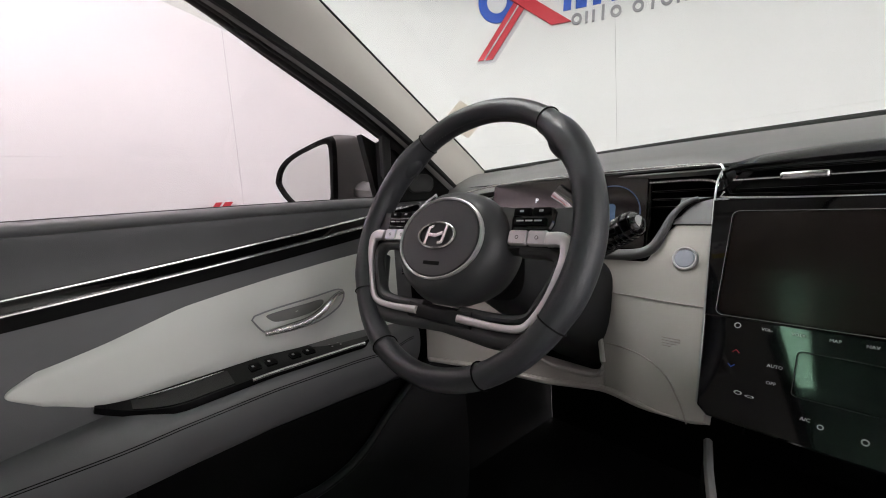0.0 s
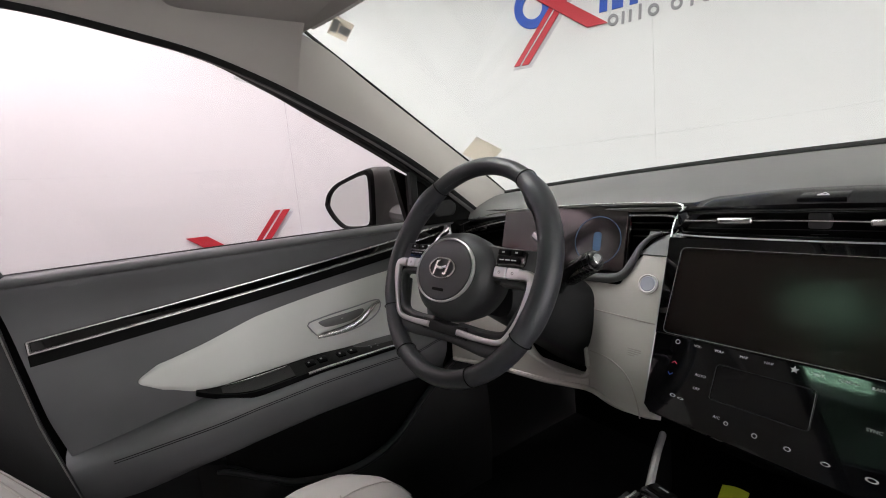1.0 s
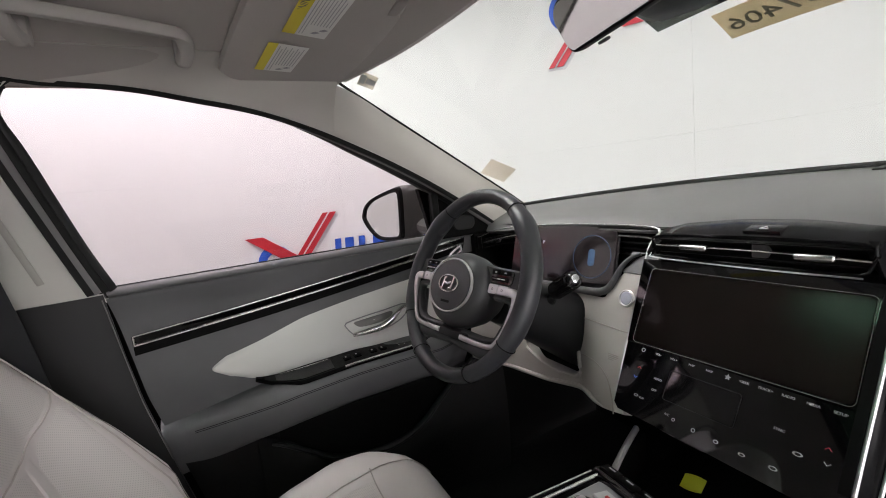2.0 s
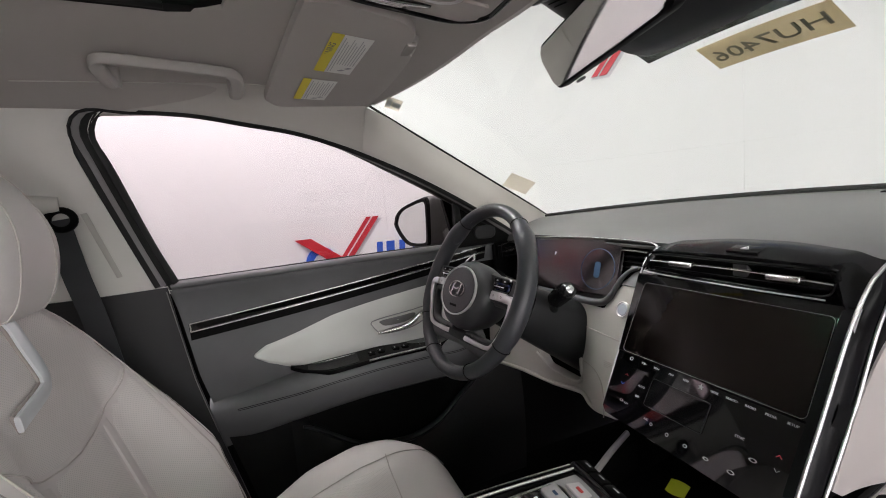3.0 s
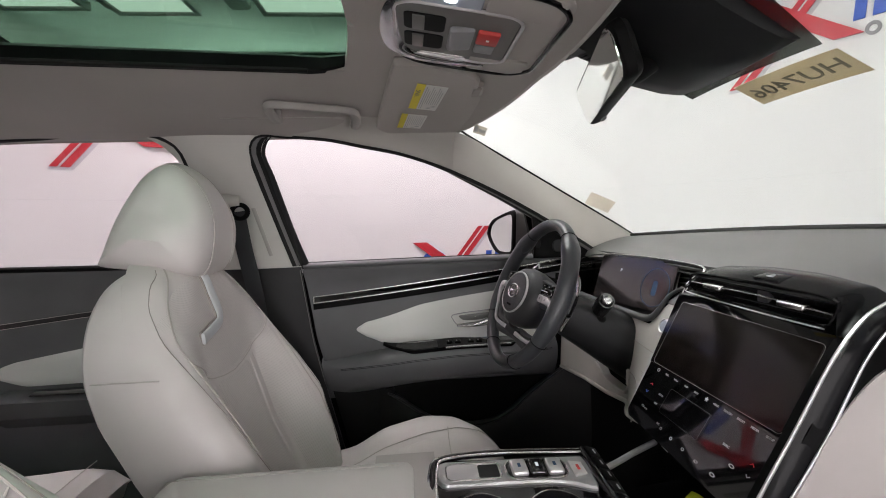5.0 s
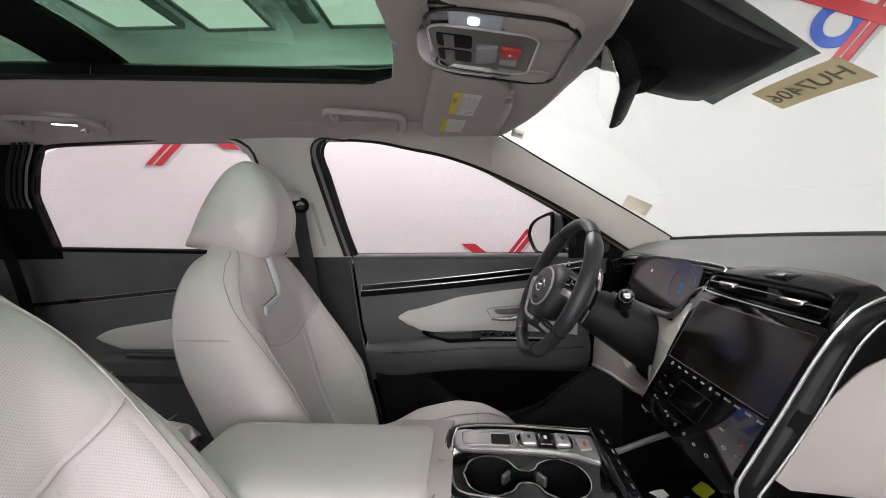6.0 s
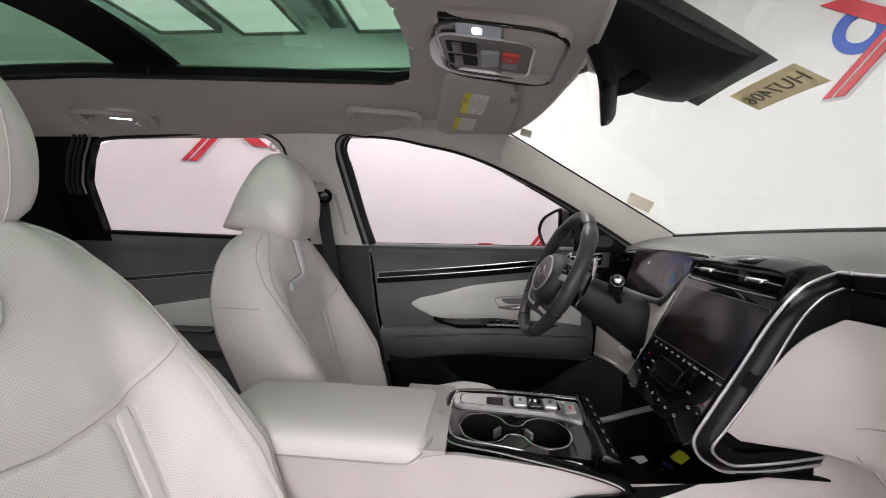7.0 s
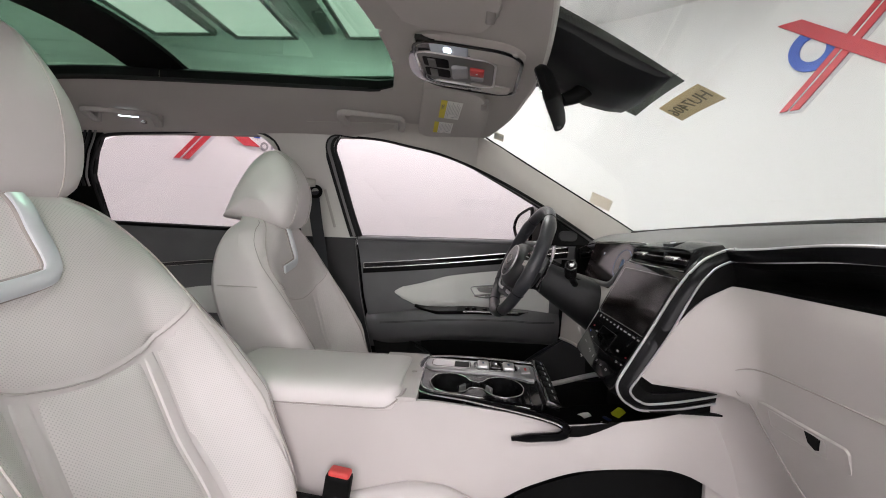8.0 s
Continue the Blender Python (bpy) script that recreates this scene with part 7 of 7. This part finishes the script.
# ---- on the headliner ----
def visor(side):
    """A sun visor folded up against the headliner."""
    v = thing("sun_visor", ("warm grey sun visor with yellow and white labels", "plain warm grey sun visor folded up")[side > 0], "sun visor", "sun visors", at=(0.36 * side, 0.18, 1.56))
    out = smooth([(0.170, 0.105), (0.30, 0.082), (0.50, 0.048), (0.538, 0.048), (0.575, 0.085), (0.590, 0.17), (0.580, 0.228), (0.545, 0.254), (0.42, 0.270), (0.27, 0.276), (0.245, 0.262), (0.20, 0.262), (0.165, 0.235), (0.155, 0.15), (0.170, 0.105)], 70)[:-1]
    c = out.mean(0)
    rings = []
    for f, dz in ((0.97, -0.0005), (1.0, -0.006), (1.0, -0.014), (0.985, -0.0185), (0.95, -0.020), (0.75, -0.0203), (0.5, -0.0205), (0.25, -0.0205), (0.06, -0.0205)):
        rings.append([(x * side, y, head_z(x, y) + dz) for x, y in [c + (p - c) * f for p in out]])
    body = part("panel", loft(rings), HEADLINER, v, "fabric covered panel")
    part("clip", sweep([(0.225 * side, 0.268, head_z(0.225, 0.268) - 0.008), (0.262 * side, 0.270, head_z(0.26, 0.27) - 0.012)], 0.008, 0.006), PALE_DIM, v)
    part("clip_slot", rbox((0.045, 0.016, 0.008), pose(0.243 * side, 0.262, head_z(0.24, 0.262) - 0.018), 0.003, 2), SEAM, v)
    if side < 0:
        def lab(x0, x1, y0, y1, m, off=-0.0218, lean=-0.12):
            return part("label", grid(lambda u, w: (lerp(x0, x1, u), lerp(y0, y1, w) - lean * (lerp(x0, x1, u) + 0.2), head_z(lerp(x0, x1, u), lerp(y0, y1, w)) + off), 3, 3, -0.0006), m, body)
        lab(-0.357, -0.229, 0.151, 0.168, YELLOW, lean=-0.15)
        lab(-0.357, -0.229, 0.1685, 0.211, PAPER, lean=-0.15)
        lab(-0.496, -0.394, 0.142, 0.156, YELLOW, lean=-0.15)
        lab(-0.496, -0.394, 0.1565, 0.201, PAPER, lean=-0.15)
        words("lettering", "WARNING", 0.0135, Matrix.Translation((-0.288, 0.1455, head_z(-0.288, 0.146) - 0.0232)) @ frame_at((0, 0, 0), (1, 0.15, 0.085), (0.15, -1, 0.13)), INK, body, 0.0003)
        def print_line(x0, x1, y, w=0.0012):
            part("print_line", grid(lambda u, k: (lerp(x0, x1, u), lerp(y, y + w, k) + 0.15 * (lerp(x0, x1, u) + 0.2), head_z(lerp(x0, x1, u), y) - 0.0226), 3, 1, -0.0003), PRINT_GREY, body)
        for k in range(9):
            print_line(-0.322 if k > 1 else -0.35, -0.236 - 0.009 * (k % 3), 0.1715 + 0.0042 * k)
            print_line(-0.468 if k > 1 else -0.49, -0.400 - 0.008 * (k % 2), 0.1595 + 0.0044 * k)
        for x, y in ((-0.342, 0.192), (-0.332, 0.201), (-0.484, 0.178), (-0.476, 0.188)):
            part("print_block", rbox((0.012, 0.007, 0.0004), pose(x, y + 0.15 * (x + 0.2), head_z(x, y) - 0.0228, 0, 8, 30), 0.0001, 1), GREY_SIGN, body)


visor(-1)
visor(1)

ohc = thing("overhead_console", "warm grey overhead console with lit map lamp and switches", "overhead console", at=(0.0, 0.225, 1.55))
O_M = frame_at((-0.013, 0.222, head_z(0.08, 0.225) - 0.012), (1, 0, 0), (0, -1, 0.15)) @ Matrix.Diagonal((0.78, 1.05, 1, 1))
part("housing", prism([(x, y) for x, y in rounded(0.335, 0.222, 0.065, 8)], 0.03, O_M, 0.008), HEADLINER, ohc, "fabric toned housing")
part("bezel", sweep([O_M @ Vector((x, y, 0.0035)) for x, y in rounded(0.318, 0.212, 0.06, 8)], 0.0040, 0.003, up=(0, 0, 1), seg=8, closed=True), GLOSS, ohc, "gloss black rim")
part("rear_trim", prism([(-0.150, 0.10), (0.150, 0.10), (0.158, 0.062), (0.152, 0.03), (-0.152, 0.03), (-0.158, 0.062)], 0.01, O_M @ pose(0, 0, 0.0015), 0.002), GLOSS, ohc, "gloss black trim")
cres = smooth([(0.088, 0.108), (0.04, 0.112), (-0.04, 0.112), (-0.098, 0.100), (-0.126, 0.066), (-0.130, 0.020), (-0.122, -0.030)], 40)
part("crescent", sweep([O_M @ Vector((x, y, 0.005)) for x, y in cres], 0.015, 0.0035, up=(0, 0, 1), seg=12, scale=lambda k: 0.25 + 0.75 * math.sin(math.pi * k) ** 0.6), DARK_CHROME, ohc, "polished chrome crescent")
OB = O_M @ pose(-0.005, 0.024, 0.004)
pn = part("switch_panel", prism(rounded(0.200, 0.160, 0.03, 6), 0.008, OB, 0.003), GREY_BUTTON, ohc, "grey switch panel")
part("panel_rim", sweep([OB @ Vector((x, y, 0.0005)) for x, y in rounded(0.202, 0.162, 0.031, 6)], 0.0026, 0.0022, seg=8, closed=True), SILVER, ohc, "silver rim")
for x in (-0.036, 0.036):
    part("slot", prism(rounded(0.060, 0.054, 0.008), 0.004, OB @ pose(x, 0.042, 0.001), 0.001), BLACK, pn, "dark hollow switch slot")
    part("slot_key", rbox((0.050, 0.016, 0.004), OB @ pose(x, 0.050, 0.0015), 0.0015, 2), GREY_BUTTON, pn)
part("slide_switch", rbox((0.080, 0.034, 0.010), OB @ pose(0.0, -0.008, 0.003, 10), 0.004, 2), GREY_SIGN, pn, "pale grey slide switch")
part("red_button", rbox((0.046, 0.030, 0.008), OB @ pose(0.016, -0.044, 0.002), 0.003, 2), RED_BUTTON, pn, "red emergency call button")
part("call_mark", rbox((0.007, 0.004, 0.0006), OB @ pose(0.016, -0.044, 0.0062), 0.0002, 1), WHITE_PLAIN, pn)
part("button", rbox((0.034, 0.028, 0.006), OB @ pose(-0.030, -0.044, 0.002), 0.003, 2), GREY_SIGN, pn)
for sd in (1, -1):
    lp = part("map_lamp", prism(rounded(0.062, 0.074, 0.008), 0.006, O_M @ pose(0.122 * sd, 0.036, 0.0045), 0.002), (LENS_GLOW_TINT if sd > 0 else CHROME), ohc, ("bright silvery map lamp lens", "lit map lamp lens with its glow put into the colour")[sd > 0])
    if sd > 0:
        part("bulb", prism(rounded(0.026, 0.015, 0.006), 0.002, O_M @ pose(0.124, 0.038, 0.0062)), LAMP, lp, "glowing white bulb")
    part("cover", rbox((0.066, 0.090, 0.006), O_M @ pose(0.118 * sd, -0.050, 0.002), 0.003, 2), HEADLINER, ohc)

mirror = thing("rear_view_mirror", "black framed rear-view mirror on the windshield", "mirror", at=(-0.01, 0.44, 1.50))
MM = frame_at((0.017, 0.392, 1.476), (1, -0.27, 0.0), (0, -0.36, 0.93))
shape = [(x * (1 + 0.04 * (y > 0)), y) for x, y in rounded(0.268, 0.066, 0.020, 7)]
rings = []
for f, dz in ((0.96, 0.003), (1.0, 0.0), (1.02, -0.010), (0.96, -0.018), (0.80, -0.026), (0.5, -0.030)):
    rings.append([MM @ Vector((x * f, y * f, dz)) for x, y in shape])
part("shell", loft(rings), BLACK, mirror, "black shell")
part("glass", prism([(x * 0.965, y * 0.90) for x, y in shape], 0.002, MM @ pose(0, 0, 0.0045), 0.0008), MIRROR, mirror, "mirror glass")
part("stem", sweep(smooth([(0.010, 0.425, 1.486), (0.006, 0.452, 1.497), (0.0, 0.475, 1.515)], 10), 0.017, scale=lambda k: 0.8 + 0.4 * k), BLACK, mirror)
part("key", rbox((0.016, 0.004, 0.008), MM @ pose(-0.075, -0.037, -0.008), 0.002, 2), CHARCOAL, mirror)

housing = thing("camera_housing", "black sensor housing behind the rear-view mirror", "sensor housing", at=(0.0, 0.5, 1.50))
rings = []
for y, w, zb in ((0.350, 0.155, 1.556), (0.385, 0.148, 1.551), (0.42, 0.142, 1.537), (0.455, 0.136, 1.516), (0.488, 0.130, 1.499), (0.54, 0.120, 1.486), (0.575, 0.114, 1.483), (0.60, 0.112, 1.494), (0.615, 0.108, 1.506)):
    zt = max(zb + 0.006, glass_z(0, y) - 0.004)
    wl = min(w, 0.108)
    ring = [(-wl, y, zt - 0.004), (-wl * 0.98, y, lerp(zt, zb, 0.45)), (-wl * 0.70, y, zb + 0.003), (-w * 0.3, y, zb), (w * 0.3, y, zb), (w * 0.70, y, zb + 0.003), (w * 0.98, y, lerp(zt, zb, 0.45)), (w, y, zt - 0.004), (w * 0.5, y, zt), (-w * 0.5, y, zt)]
    rings.append(ring)
part("cover", loft(rings), SHADE_BROWN, housing)
part("dot_band", grid(lambda u, v: (lerp(-0.115, lerp(0.20, 0.118, v), u), lerp(0.34, 0.622, v), glass_z(lerp(-0.115, lerp(0.20, 0.118, v), u), lerp(0.34, 0.622, v)) - 0.003), 12, 10, 0.0005), DOT_PRINT, housing, "grey printed band on the glass")
part("side_vent", rbox((0.03, 0.05, 0.012), pose(-0.058, 0.400, 1.552, 20, 10, 0), 0.003, 2), CHARCOAL, housing)
for k in range(4):
    part("vent_slot", rbox((0.022, 0.004, 0.002), pose(-0.060, 0.386 + 0.009 * k, 1.5475 - 0.0025 * k, 20, 10, 0), 0.0005, 1), BLACK, housing)


def grab(y0, y1, x, lit):
    g = thing("grab_handle", ("warm grey grab handle over the front door", "warm grey grab handle with lit reading lamp")[lit], "grab handle", "grab handles", at=(x, (y0 + y1) / 2, 1.55))
    x1 = x - 0.24 * (y1 - y0)

    def at(k, back, down):
        """A place k along the bar, back towards the window, down under the headliner."""
        xx, y = lerp(x, x1, k) - back, lerp(y0, y1, k)
        return (xx, y, head_z(xx, y) - down)

    path = smooth([at(0.075, 0.047, 0.036), at(0.055, 0.037, 0.032), at(0.04, 0.020, 0.025), at(0.06, 0.004, 0.020), at(0.14, 0.0, 0.018), at(0.5, -0.004, 0.019), at(0.86, 0.0, 0.018), at(0.94, 0.004, 0.020), at(0.96, 0.020, 0.025), at(0.945, 0.037, 0.032), at(0.925, 0.047, 0.036)], 80)
    part("bar", sweep(path, 0.0110, 0.009, up=(0.2, 0, 1), seg=12, flat=1.5), GRIP, g, "soft plastic bar")
    for k in (0.075, 0.925):
        part("foot", rbox((0.018, 0.022, 0.046), pose(*at(k, 0.053, 0.019)), 0.007, 2), GRIP, g)
    if lit:
        part("lamp_strip", sweep([at(k, 0.016 + 0.010 * k, 0.024) for k in np.linspace(0.46, 0.72, 8)], 0.0025, 0.002, seg=8), LAMP, g, "lit strip of the reading lamp")
        part("lamp_lens", rbox((0.012, 0.018, 0.012), pose(*at(0.76, 0.036, 0.034)), 0.004, 2), CHROME, g, "small round lens")


grab(-0.195, 0.010, -0.375, 0)
grab(-1.060, -0.840, -0.372, 1)
